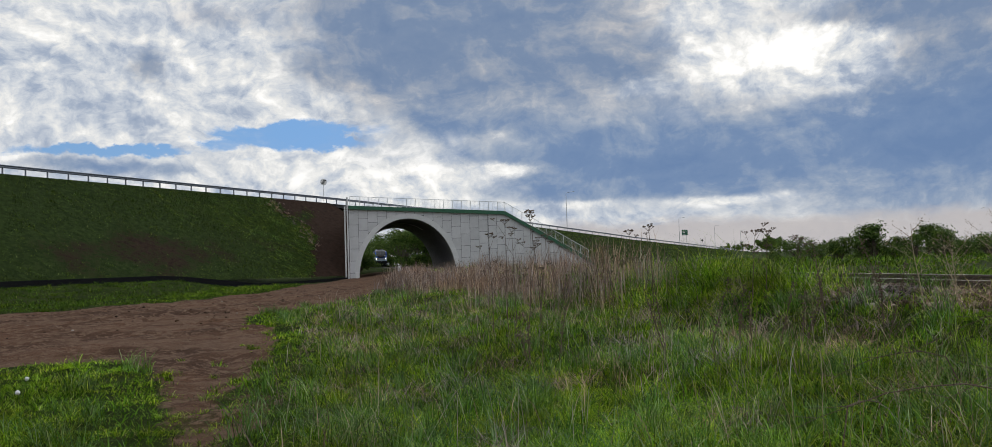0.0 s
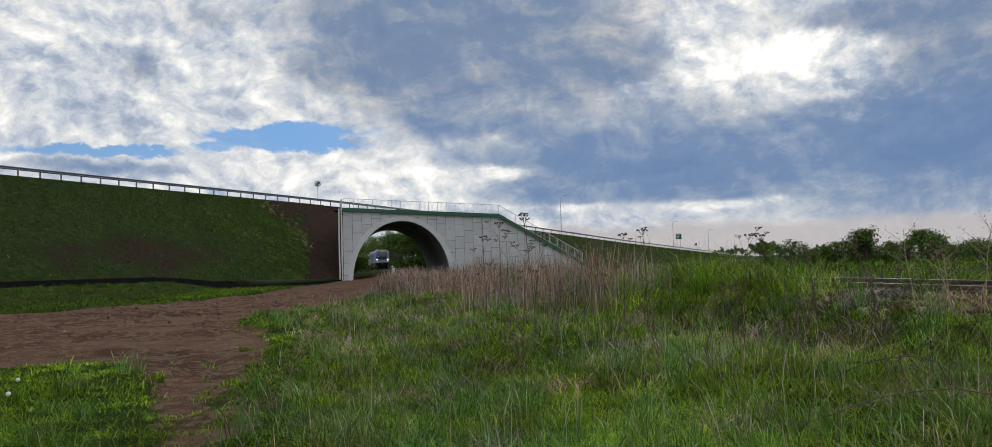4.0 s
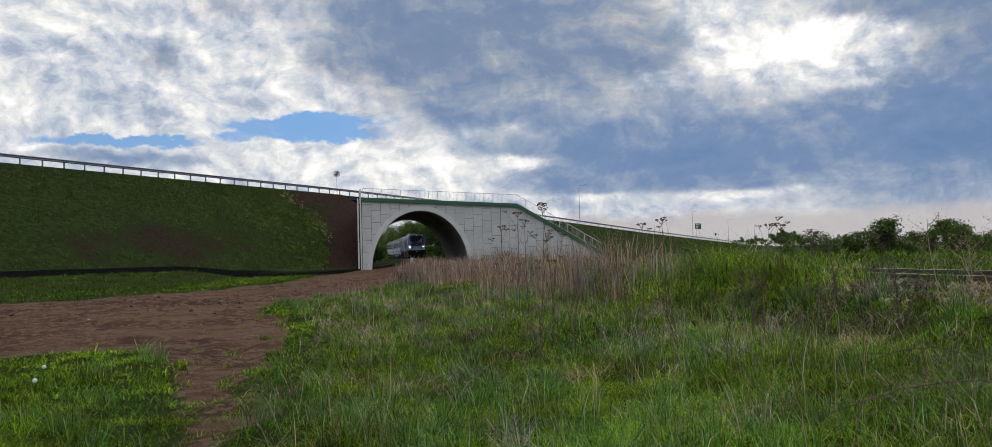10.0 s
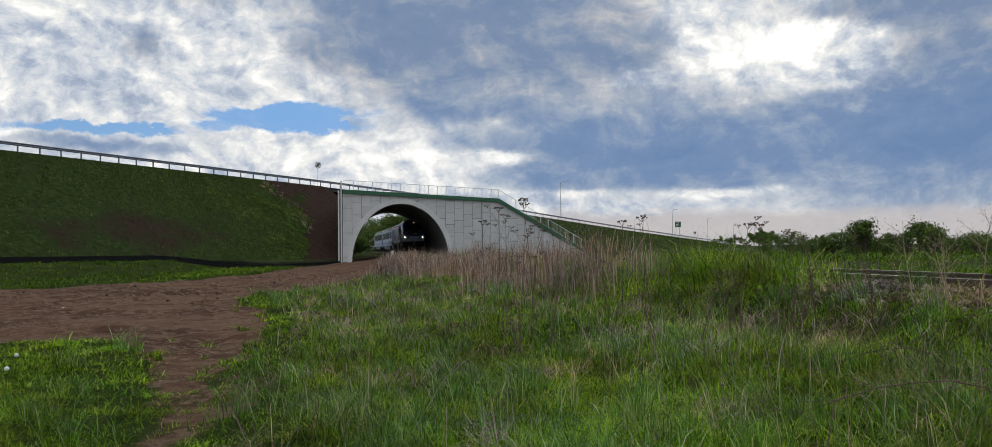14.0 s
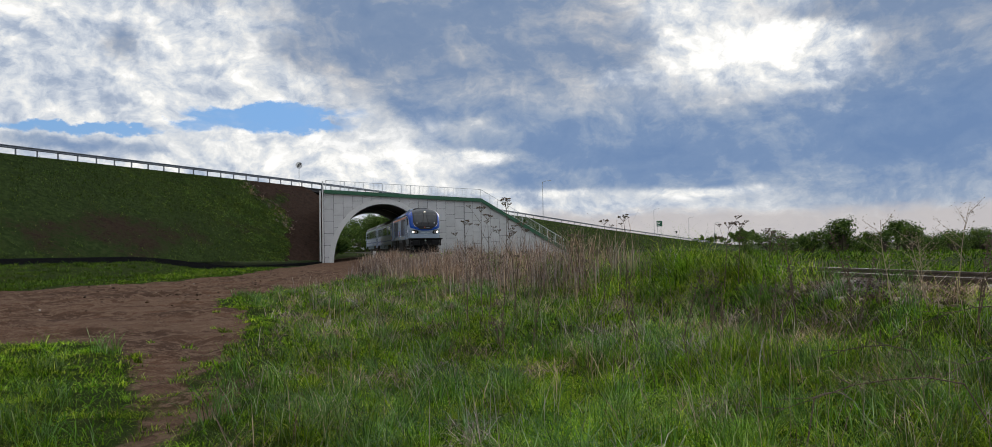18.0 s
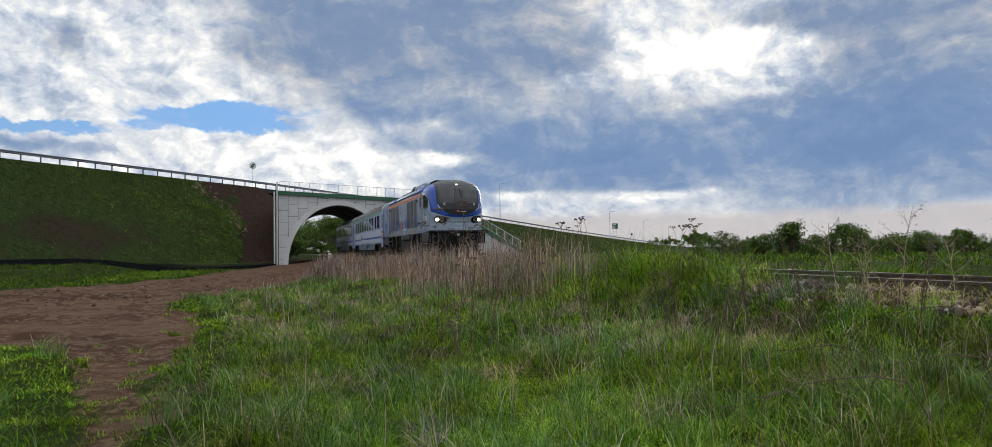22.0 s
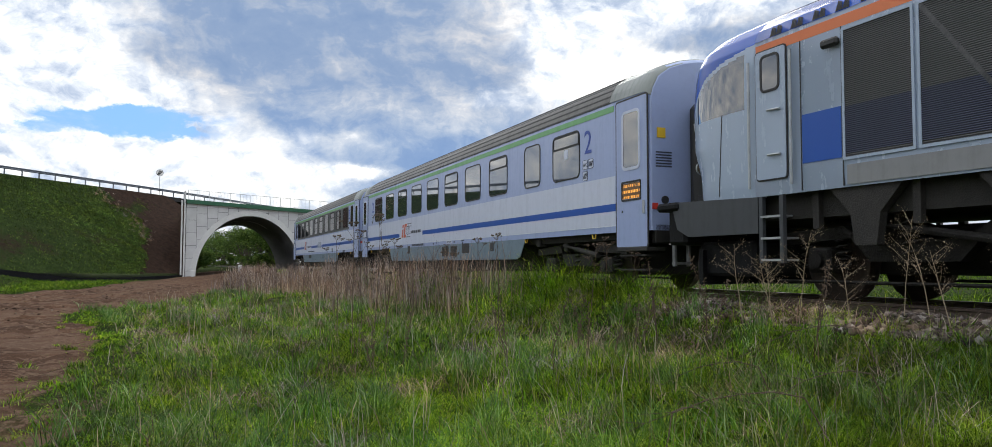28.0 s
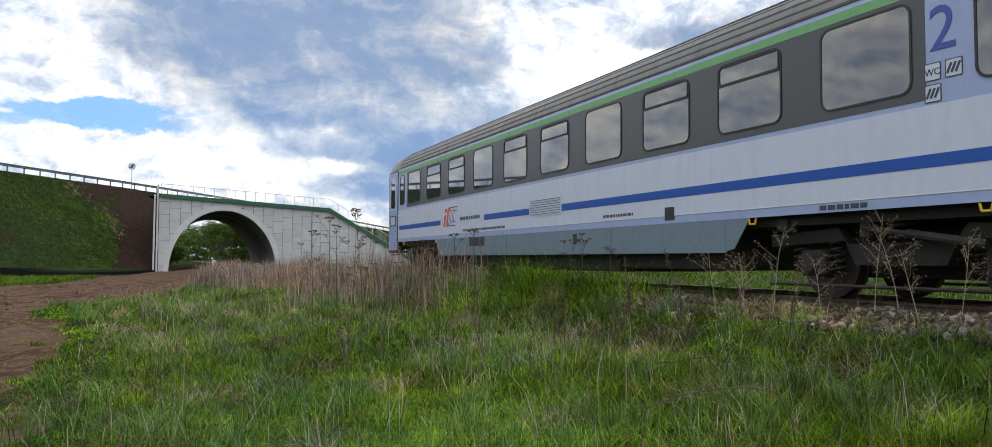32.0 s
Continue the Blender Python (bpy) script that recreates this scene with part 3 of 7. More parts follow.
def headwall():
    wall = thing("wall_north", "pale concrete panel head wall with a round arch over the railway", "wall", kind="structure")
    arch = arch_outline()
    arch[0], arch[-1] = (arch[0][0], -1.6), (arch[-1][0], -1.6)
    top = [(WING_R, -1.6), (WING_R, float(coping_z(WING_R)) - 0.2), (WALL_R, float(coping_z(WALL_R)) - 0.3), (WALL_L, float(coping_z(WALL_L)) - 0.3), (WALL_L, -1.6)]
    bm = prism(bmesh.new(), arch + top, "y", WALL_Y, WALL_Y + 0.5)
    bmesh.ops.triangulate(bm, faces=[f for f in bm.faces if len(f.verts) > 4])
    part("core", bm, M_joint, wall)
    # smooth pale ring round the opening, with its inner face
    bm = bmesh.new()
    loops = [[bm.verts.new((x, y, z)) for x, z in pts] for pts, y in ((arch_outline(48, 0.0), WALL_Y + 0.6), (arch_outline(48, 0.0), WALL_Y - 0.11), (arch_outline(48, 0.56), WALL_Y - 0.11), (arch_outline(48, 0.56), WALL_Y + 0.02))]
    for a in range(3):
        for k in range(48):
            bm.faces.new((loops[a][k], loops[a][k + 1], loops[a + 1][k + 1], loops[a + 1][k]))
    bmesh.ops.recalc_face_normals(bm, faces=bm.faces)
    part("arch_ring", bm, M_concrete, wall, "smooth pale concrete ring round the arch")
    # plain band under the beam
    for x0, x1 in ((WALL_L, WALL_R), (WALL_R, WING_R)):
        z0, z1 = float(coping_z(x0)), float(coping_z(x1)) if x1 < WING_R else -0.0
        bm = prism(bmesh.new(), [(x0, z0 - 0.44), (x1, z1 - 0.44), (x1, z1 - 0.30), (x0, z0 - 0.30)], "y", WALL_Y - 0.09, WALL_Y + 0.1)
        part("band", bm, M_concrete, wall)
        bm = prism(bmesh.new(), [(x0, z0 - 0.42 + 0.02), (x1, z1 - 0.40), (x1, z1), (x0, z0)], "y", WALL_Y - 0.32, WALL_Y + 0.45)
        part("beam", bm, M_green, wall, "dark green painted edge beam")
    part("expansion_joint", boxm(6.72, 6.76, WALL_Y - 0.085, WALL_Y + 0.05, -1.4, 5.75), M_joint, wall)
    # white downpipe at the wall's end
    for x in (WALL_L - 0.14, WALL_L - 0.42):
        part("downpipe", tube(bmesh.new(), (x, WALL_Y - 0.15, -0.9), (x, WALL_Y - 0.15, 8.0 if x > WALL_L - 0.2 else 7.0), 0.085, 10), M_concrete, wall, "pale upright pipe at the wall's end")
    wall_panels(wall)
    return wall


wall_north = headwall()


def barrel():
    ob = thing("tunnel_barrel", "dark corrugated lining of the railway underpass", "tunnel lining", kind="structure")
    bm = bmesh.new()
    n, ys = 48, np.arange(WALL_Y + 0.6, WALL_Y + 21.6, 0.35)
    loops = []
    for i, y in enumerate(ys):
        g = 0.03 if i % 2 else -0.02
        pts = arch_outline(n, g)
        pts[0], pts[-1] = (pts[0][0], -1.6), (pts[-1][0], -1.6)
        loops.append([bm.verts.new((x, y, z)) for x, z in pts])
    for a, b in zip(loops, loops[1:]):
        for k in range(n):
            bm.faces.new((a[k], b[k], b[k + 1], a[k + 1]))
    part("lining", bm, M_barrel, ob)
    # a pale band just inside the lining, over part of the crown only
    bm = bmesh.new()
    bands = [[bm.verts.new((x, y, z)) for x, z in arch_outline(n, -0.05)[20:33]] for y in (WALL_Y + 8.6, WALL_Y + 9.8)]
    for k in range(12):
        bm.faces.new((bands[0][k], bands[1][k], bands[1][k + 1], bands[0][k + 1]))
    part("crown_rib", bm, M_concrete, ob, "pale band across the tunnel's crown")
    # the far mouth and the fill over it
    y = float(ys[-1])
    bm = bmesh.new()
    pts, out = arch_outline(n, 0.0), arch_outline(n, 0.5)
    a = [bm.verts.new((x, y, z)) for x, z in pts]
    b = [bm.verts.new((x, y + 0.02, z)) for x, z in out]
    for k in range(n):
        bm.faces.new((a[k], b[k], b[k + 1], a[k + 1]))
    part("far_rim", bm, M_concrete, ob)
    return ob


barrel()


def sloped(k0, k1, m, dz0, dz1):
    """Two ends of a bar along the barrier line."""
    (x0, y0), (x1, y1) = road_xy(k0, m), road_xy(k1, m)
    return (float(x0), float(y0), float(guard_z(k0)) + dz0), (float(x1), float(y1), float(guard_z(k1)) + dz1)


def crash_barrier():
    """W-profile barrier on posts along the road's near edge."""
    ob = thing("crash_barrier", "galvanised steel crash barrier along the road's edge", "crash barrier")
    yaw = math.degrees(math.atan2(ROAD_E[1], ROAD_E[0]))
    post = boxm(-0.06, 0.06, -0.04, 0.04, -0.95, -0.02)
    post_me = bpy.data.meshes.new("post")
    post.to_mesh(post_me)
    post.free()
    post_me.materials.append(M_guard)
    for k in np.arange(-76, 250, 2.0):
        if k > 60 and k % 4:
            continue
        x, y = road_xy(k, -0.12)
        o = part("post", post_me, None, ob)
        o.matrix_basis = pose(float(x), float(y), float(guard_z(k)), 0, 0, yaw)
    prof = [(0.0, -0.31), (0.05, -0.28), (0.07, -0.24), (0.02, -0.18), (0.02, -0.13), (0.07, -0.07), (0.05, -0.03), (0.0, 0.0)]
    ks = list(np.arange(-76, 252, 8.0))
    for k0, k1 in zip(ks, ks[1:]):
        bm = bmesh.new()
        ends = []
        for k in (k0, k1 + 0.05):
            ring = []
            for m, dz in prof + [(u - 0.012, v) for u, v in prof[::-1]]:
                x, y = road_xy(k, m)
                ring.append(bm.verts.new((float(x), float(y), float(guard_z(k)) + dz)))
            ends.append(ring)
        n = len(ends[0])
        for i in range(n):
            bm.faces.new((ends[0][i], ends[0][(i + 1) % n], ends[1][(i + 1) % n], ends[1][i]))
        part("rail", bm, M_guard, ob)
    return ob


crash_barrier()


def railing():
    """Mesh-filled safety railing on the wall's green beam and down the wing."""
    ob = thing("safety_railing", "pale galvanised mesh railing on the green edge beam", "railing")
    h = 1.02
    xs = list(np.arange(WALL_L + 0.15, WALL_R - 0.3, 1.03)) + [WALL_R]
    xs2 = list(np.arange(WALL_R, WING_R - 0.1, 0.98))
    for x in xs + xs2[1:]:
        z = float(coping_z(x))
        part("post", tube(bmesh.new(), (x, WALL_Y - 0.12, z - 0.03), (x, WALL_Y - 0.12, z + h), 0.028, 6), M_pale_steel, ob)
    for a, b in zip((xs + xs2[1:])[:-1], (xs + xs2[1:])[1:]):
        za, zb = float(coping_z(a)), float(coping_z(b))
        part("bar", tube(bmesh.new(), (a, WALL_Y - 0.12, za + h), (b, WALL_Y - 0.12, zb + h), 0.028, 6), M_pale_steel, ob)
        part("bar", tube(bmesh.new(), (a, WALL_Y - 0.12, za + 0.1), (b, WALL_Y - 0.12, zb + 0.1), 0.016, 5), M_pale_steel, ob)
        bm = bmesh.new()
        for i in range(1, 7):
            x = a + (b - a) * i / 7
            z = za + (zb - za) * i / 7
            tube(bm, (x, WALL_Y - 0.12, z + 0.1), (x, WALL_Y - 0.12, z + h), 0.008, 3)
        o = part("infill", bm, M_pale_steel, ob)
        o["kind"] = "stuff"
    return ob


railing()


def toe_board():
    """Black boards standing on edge along the foot of the bank."""
    ob = thing("toe_board", "black plastic boards edging the foot of the embankment", "edging")
    ks = list(np.arange(-66, -16.5, 2.0)) + [-16.6]
    for k0, k1 in zip(ks, ks[1:]):
        (x0, y0), (x1, y1) = (tuple(float(v) for v in road_xy(k, 15.6)) for k in (k0, k1))
        z0, z1 = (float(np.interp(k, [-66, -52, -40, -37, -33.7, -30, -26, -21.5, -16.6], [0.22, 0.26, 0.23, 0.04, -0.36, -0.80, -0.87, -0.79, -0.71])) for k in (k0, k1))
        L = math.hypot(x1 - x0, y1 - y0)
        bm = boxm(-0.01, L + 0.01, -0.04, 0.04, -0.75, -0.03, 0.012)
        o = part("board", bm, M_black, ob)
        o.matrix_basis = Matrix.Translation((x0, y0, z0)) @ Matrix.Rotation(math.atan2(y1 - y0, x1 - x0), 4, "Z") @ Matrix.Rotation(-math.atan2(z1 - z0, L), 4, "Y")
        bm = boxm(-0.01, L + 0.01, -0.055, 0.055, -0.035, 0.0, 0.01)
        part("top_edge", bm, M_black, o)
    return ob


toe_board()


def road():
    k = list(np.arange(-150, 421, 6.0))
    bm = bmesh.new()
    rows = []
    for kk in k:
        z = float(guard_z(kk)) - 0.80
        rows.append([bm.verts.new((*[float(v) for v in road_xy(kk, m)], z + dz)) for m, dz in ((-0.7, -0.5), (-0.7, 0.02), (-8.6, 0.02), (-8.6, -0.5))])
    for a, b in zip(rows, rows[1:]):
        for i in range(3):
            bm.faces.new((a[i], a[i + 1], b[i + 1], b[i]))
    ob = part("road", bm, M_asphalt)
    tagged(ob, "asphalt road on top of the embankment", "road", kind="structure")
    # far face of the bank, open where the railway passes
    for lo, hi in ((-150, -26), (68, 420)):
        bm = bmesh.new()
        rows = []
        for kk in np.arange(lo, hi + 0.1, 4.0):
            z = float(guard_z(kk)) - 0.82
            rows.append([bm.verts.new((*[float(v) for v in road_xy(kk, m)], zz)) for m, zz in ((-8.6, z), (-9.4, z), (-9.4 - (z + 1.2) * 1.5, -1.2))])
        for a, b in zip(rows, rows[1:]):
            for i in range(2):
                bm.faces.new((a[i], a[i + 1], b[i + 1], b[i]))
        bm.normal_update()
        me = bpy.data.meshes.new("embankment_back")
        bm.to_mesh(me)
        bm.free()
        me.materials.append(M_slope)
        tagged(part("embankment_back", me, None), "far grassy face of the road embankment", "embankment", kind="structure")


road()


def street_lamp(k):
    x, y = (float(v) for v in road_xy(k, -0.9))
    z = float(guard_z(k)) - 0.85
    ob = thing("street_lamp", "slim grey street lamp beside the road", "street lamp", x, y, z, 0, "street lamps")
    part("base", tube(bmesh.new(), (0, 0, 0), (0, 0, 0.4), 0.13, 10), M_galv, ob)
    part("pole", tube(bmesh.new(), (0, 0, 0.3), (0, 0, 8.7), 0.085, 10, 0.05), M_galv, ob)
    bm = bmesh.new()
    tube(bm, (0, 0, 8.7), (0.25, 0, 8.95), 0.045, 8)
    tube(bm, (0.25, 0, 8.95), (1.5, -0.1, 9.1), 0.045, 8)
    part("arm", bm, M_galv, ob)
    part("lamp_head", boxm(1.35, 2.0, -0.22, 0.02, 9.06, 9.17, 0.03), M_galv, ob)
    return ob


for k in (79, 168.6, 216, 262, 310):
    street_lamp(k)

M_sign_face = simple("white_sign_face", (0.75, 0.75, 0.74), (0.66, 0.66, 0.66), 0.5)
M_sign_dark = simple("black_sign_bars", (0.03, 0.03, 0.032), (0.04, 0.04, 0.042), 0.5)
M_board_green = simple("green_direction_board", (0.012, 0.10, 0.055), (0.01, 0.085, 0.05), 0.5)


def round_sign(k, m, top, r, face):
    x, y = road_xy(k, m)
    z = float(guard_z(k)) - 0.85
    ob = thing("road_sign", "round white road sign with dark bars on a steel post", "road sign", float(x), float(y), z, 8, "round road signs")
    part("post", tube(bmesh.new(), (0, 0, 0), (0, 0, top), 0.035, 8), M_galv, ob)
    part("disc", tube(bmesh.new(), (0, -0.05, top - r), (0, -0.075, top - r), r, 28), face, ob)
    part("rim", tube(bmesh.new(), (0, -0.04, top - r), (0, -0.052, top - r), r * 1.05, 28), M_galv, ob)
    for i, d in enumerate((-0.3, 0.0, 0.3)):
        bm = boxm(-0.04, 0.04, -0.085, -0.078, -r * 0.75, r * 0.75)
        bmesh.ops.transform(bm, matrix=Matrix.Translation((d * r, 0, top - r)) @ Matrix.Rotation(radians(35), 4, "Y"), verts=bm.verts)
        part("bar", bm, M_sign_dark, ob)
    return ob


round_sign(-2.0, -0.6, 3.35, 0.42, M_sign_face)
round_sign(196.0, -0.6, 3.0, 0.42, M_sign_dark)


def direction_board():
    x, y = road_xy(168.0, 1.0)
    z = float(bank_z(168.0, 1.0)) - 0.1
    ob = thing("direction_sign", "dark green direction board on two posts", "road sign", float(x), float(y), z, 20)
    for dx in (-0.8, 0.8):
        part("post", tube(bmesh.new(), (dx, 0, 0), (dx, 0, 5.6), 0.06, 8), M_galv, ob)
    part("board", boxm(-1.3, 1.3, -0.1, -0.06, 3.9, 5.7, 0.01), M_board_green, ob)
    for i in range(3):
        part("text_bar", boxm(-0.95, 0.55 - 0.3 * i, -0.112, -0.102, 5.2 - 0.5 * i, 5.4 - 0.5 * i), M_sign_face, ob)


direction_board()


def marker_stone(x, y, h, w):
    ob = thing("marker_stone", "small white concrete marker stone beside the railway", "marker", x, y, float(ground_z(x, y)) - 0.1, group="marker stones")
    part("stone", boxm(-w / 2, w / 2, -0.1, 0.1, 0.0, h, 0.03), M_concrete, ob)
    return ob


marker_stone(-3.6, 83.0, 0.95, 0.34)
marker_stone(-8.0, 85.2, 0.75, 0.42)


def clods():
    """Lumps of earth and small stones strewn over the bare ground."""
    rng = np.random.RandomState(8)
    ico = bmesh.new()
    bmesh.ops.create_icosphere(ico, subdivisions=1, radius=1.0)
    base = np.array([p.co for p in ico.verts])
    tris = [[q.index for q in t.verts] for t in ico.faces]
    ico.free()
    x, y = rng.uniform(-27, -5, 16000), rng.uniform(3, 62, 16000)
    keep = (in_soil(x, y) > 0.05) & (rng.uniform(0, 1, 16000) < 0.06 + 0.35 * np.clip(waves(x, y, 3.5, 61), 0, 1) + np.exp(-((y - 28.5 - 0.15 * (x + 15)) / 0.7) ** 2) * (np.abs(x + 15.2) < 2.6))
    x, y = x[keep], y[keep]
    z = ground_z(x, y)
    v, f, n = [], [], 0
    for i in range(len(x)):
        r = 0.008 + 0.040 * rng.uniform(0, 1) ** 6 + 0.0005 * y[i]
        p = base * (1 + rng.uniform(-0.3, 0.3, (len(base), 1))) * r * rng.uniform(0.7, 1.4, 3) * (1, 1, 0.6)
        v.extend((p + (x[i], y[i], z[i] + r * 0.2)).tolist())
        f.extend([[k + n for k in t] for t in tris])
        n += len(base)
    m = islands("earth_clods", [(0.0, (0.045, 0.027, 0.019)), (0.5, (0.085, 0.052, 0.036)), (0.9, (0.15, 0.10, 0.072)), (1.0, (0.30, 0.26, 0.22))], 0.95, 0.15)
    tagged(part("earth_clods", mesh_of("earth_clods", v, f, m), None), "lumps of red-brown earth and pale stones on the bare ground", "clods", kind="stuff")


clods()


# ---- railway ----
def stony(x, y):
    """Where the ballast shows bare beside the track, 0 to 1."""
    p = 0.0
    for at, reach, much in ((9.4, 0.7, 1.0), (7.8, 0.45, 0.6), (6.2, 0.6, 1.0), (4.9, 0.5, 1.0)):
        p = p + much * np.exp(-(((x + 2.3) / 0.62) ** 2 + ((y - at) / reach) ** 2))
    return np.clip(p * (1.0 + 0.35 * waves(x, y, 0.9, 26)), 0, 1)


def rail_mesh(y0, y1):
    prof = [(-0.07, -0.172), (0.07, -0.172), (0.07, -0.16), (0.012, -0.14), (0.012, -0.045), (0.036, -0.035), (0.036, -0.004), (0.03, 0.0), (-0.03, 0.0), (-0.036, -0.004), (-0.036, -0.035), (-0.012, -0.045), (-0.012, -0.14), (-0.07, -0.16)]
    bm = prism(bmesh.new(), prof, "y", y0, y1)
    me = bpy.data.meshes.new("rail")
    bm.to_mesh(me)
    bm.free()
    me.materials.append(M_steel_rail)
    return me


def railway():
    tr = thing("railway_track", "single railway track on stony ballast", "railway track", kind="structure")
    me = rail_mesh(0, 25)
    for x in (-0.753, 0.753):
        for i in range(-2, 13):
            o = part("rail", me, None, tr)
            a, b = float(track_x(i * 25.0)), float(track_x(i * 25.0 + 25.0))
            o.matrix_basis = pose(a + x, i * 25.0, 0, 0, 0, -math.degrees(math.atan2(b - a, 25.0)))
    bm = boxm(-1.3, 1.3, -0.13, 0.13, -0.36, -0.175, 0.02)
    sm = bpy.data.meshes.new("sleeper")
    bm.to_mesh(sm)
    bm.free()
    sm.materials.append(M_sleeper)
    for i in range(200):
        o = part("sleeper", sm, None, tr)
        o.location = (float(track_x(-8 + i * 0.62)), -8 + i * 0.62, random.uniform(-0.01, 0.01))
    rng = np.random.RandomState(3)
    v, f = [], []
    ico = bmesh.new()
    bmesh.ops.create_icosphere(ico, subdivisions=1, radius=1.0)
    base = np.array([p.co for p in ico.verts])
    tris = [[q.index for q in t.verts] for t in ico.faces]
    ico.free()
    n = 0
    for zone, cnt in (((-3.1, -1.7, 3.5, 11.5), 14000), ((-2.6, 1.4, 2, 30), 1600)):
        for _ in range(cnt):
            x, y = rng.uniform(*zone[:2]), rng.uniform(*zone[2:])
            if rng.uniform(0, 1) > 0.05 + 1.2 * float(stony(x, y)):
                continue
            r = rng.uniform(0.018, 0.050)
            p = base * (1 + rng.uniform(-0.28, 0.28, (len(base), 1))) * r * rng.uniform(0.7, 1.3, 3)
            z = float(ground_z(x, y)) + 0.02 + (0.05 * rng.uniform(0, 1) if x > -2.6 else 0) + 0.10 * float(stony(x, y)) * rng.uniform(0.3, 1)
            v.extend((p + (x, y, z)).tolist())
            f.extend([[i + n for i in t] for t in tris])
            n += len(base)
    M_stone = islands("ballast_stones", [(0.0, (0.035, 0.027, 0.022)), (0.4, (0.085, 0.062, 0.050)), (0.8, (0.165, 0.125, 0.102)), (1.0, (0.32, 0.27, 0.235))], 0.9, 0.2)
    tagged(part("ballast", mesh_of("ballast", v, f, M_stone), None), "loose grey-brown ballast stones beside the rails", "ballast", kind="stuff")


railway()


# ---- the train ----
def paint(name, a, rough=0.32, dirt=0.25, metal=0.0, spec=0.5):
    """Coach paint: glossy, with faint dirt that runs down from above."""
    m, g, b = material(name, rough, metal, spec)
    p = where(g)
    x, y, z = g.split(p)
    runs = g.noise(g.xyz(g.math("MULTIPLY", x, 1.0), g.math("MULTIPLY", y, 5.0), g.math("MULTIPLY", z, 0.5)), 1.5, 5.0, 0.6)
    spots = g.noise(p, 7.0, 5.0, 0.65)
    f = g.math("MULTIPLY", g.ramp(g.math("ADD", g.math("MULTIPLY", runs, 0.6), g.math("MULTIPLY", spots, 0.4)), 0.42, 0.72), dirt)
    g.put(b.inputs["Base Color"], g.mix(f, a, tuple(v * 0.55 + 0.03 for v in a)))
    g.put(b.inputs["Roughness"], g.math("MULTIPLY_ADD", f, 0.8, rough, clamp=True))
    return m


M_lilac = paint("pale_lilac_grey_paint", (0.285, 0.350, 0.56))
M_white = paint("white_band_paint", (0.49, 0.53, 0.65))
M_skirt = paint("blue_grey_skirt_paint", (0.130, 0.185, 0.235), 0.4)
M_blue = paint("deep_blue_paint", (0.008, 0.060, 0.34), 0.2, 0.04, spec=0.42)
M_blue_band = paint("blue_stripe_paint", (0.014, 0.075, 0.35), 0.3, 0.06, spec=0.3)
M_lime = paint("green_line_paint", (0.14, 0.36, 0.14), 0.4, 0.3)
M_band_dark = paint("dark_grey_window_band", (0.055, 0.058, 0.066), 0.3, 0.15)
M_silver = paint("silver_grey_paint", (0.30, 0.365, 0.47), 0.22, 0.14)
M_sill = paint("dusty_grey_sill_paint", (0.20, 0.205, 0.215), 0.45, 0.5)
M_orange = paint("orange_line_paint", (0.62, 0.16, 0.05), 0.4, 0.15)
M_red_logo = paint("orange_red_logo", (0.50, 0.10, 0.05), 0.4, 0.05)
M_roof = paint("grey_roof_steel", (0.17, 0.165, 0.16), 0.55, 0.5)
M_apron = paint("dark_grey_apron", (0.034, 0.039, 0.046), 0.5, 0.3)
M_black_beam = simple("black_beam_paint", (0.007, 0.0075, 0.009), (0.013, 0.013, 0.014), 0.7, scale=4.0, spec=0.12)
M_ladder = simple("grimy_grey_ladder", (0.16, 0.165, 0.17), (0.09, 0.092, 0.095), 0.6, 0.2, scale=6.0)
M_nose_black = simple("black_nose_paint", (0.018, 0.019, 0.022), (0.022, 0.023, 0.026), 0.4, scale=4.0, depth=0, spec=0.25)
M_roof_rib = paint("dark_roof_seams", (0.075, 0.075, 0.075), 0.6, 0.4)
# underframe steel with light in the colour: near-black for shaded parts, greyer for lit
M_under = simple("grimy_shaded_underframe", (0.009, 0.008, 0.007), (0.018, 0.016, 0.014), 0.8, scale=5.0)
M_under_lit = simple("lit_grey_underframe", (0.026, 0.023, 0.021), (0.013, 0.012, 0.011), 0.8, scale=5.0)
M_wheel = simple("brown_wheel_steel", (0.07, 0.05, 0.04), (0.04, 0.032, 0.028), 0.6, 0.4, scale=6.0)
M_rubber = simple("black_rubber", (0.012, 0.012, 0.013), (0.02, 0.02, 0.021), 0.55)
M_text = simple("dark_lettering", (0.03, 0.035, 0.06), (0.04, 0.045, 0.07), 0.5)
M_text_blue = simple("blue_lettering", (0.03, 0.07, 0.35), (0.035, 0.075, 0.33), 0.5)
M_text_pale = simple("pale_lettering", (0.62, 0.66, 0.70), (0.55, 0.6, 0.65), 0.5)
M_number_pale = simple("faded_pale_lettering", (0.40, 0.45, 0.52), (0.32, 0.38, 0.46), 0.5, scale=30.0)
M_yellow = simple("yellow_paint", (0.65, 0.42, 0.02), (0.55, 0.36, 0.02), 0.5)
M_red = simple("red_paint", (0.45, 0.03, 0.02), (0.4, 0.03, 0.02), 0.5)


def glass(name, a, rough=0.03, gloss=0.8, ior=1.5):
    m, g, b = material(name, rough, 0.0, 0.2 + gloss * 0.8)
    b.inputs["IOR"].default_value = ior
    p = where(g)
    g.put(b.inputs["Base Color"], g.mix(g.noise(p, 1.2, 3.0, 0.5), a, tuple(v * 0.6 for v in a)))
    b.inputs["Coat Weight"].default_value, b.inputs["Coat Roughness"].default_value = gloss, 0.02
    return m


M_pane = glass("tinted_window_glass", (0.026, 0.034, 0.048), ior=1.68)
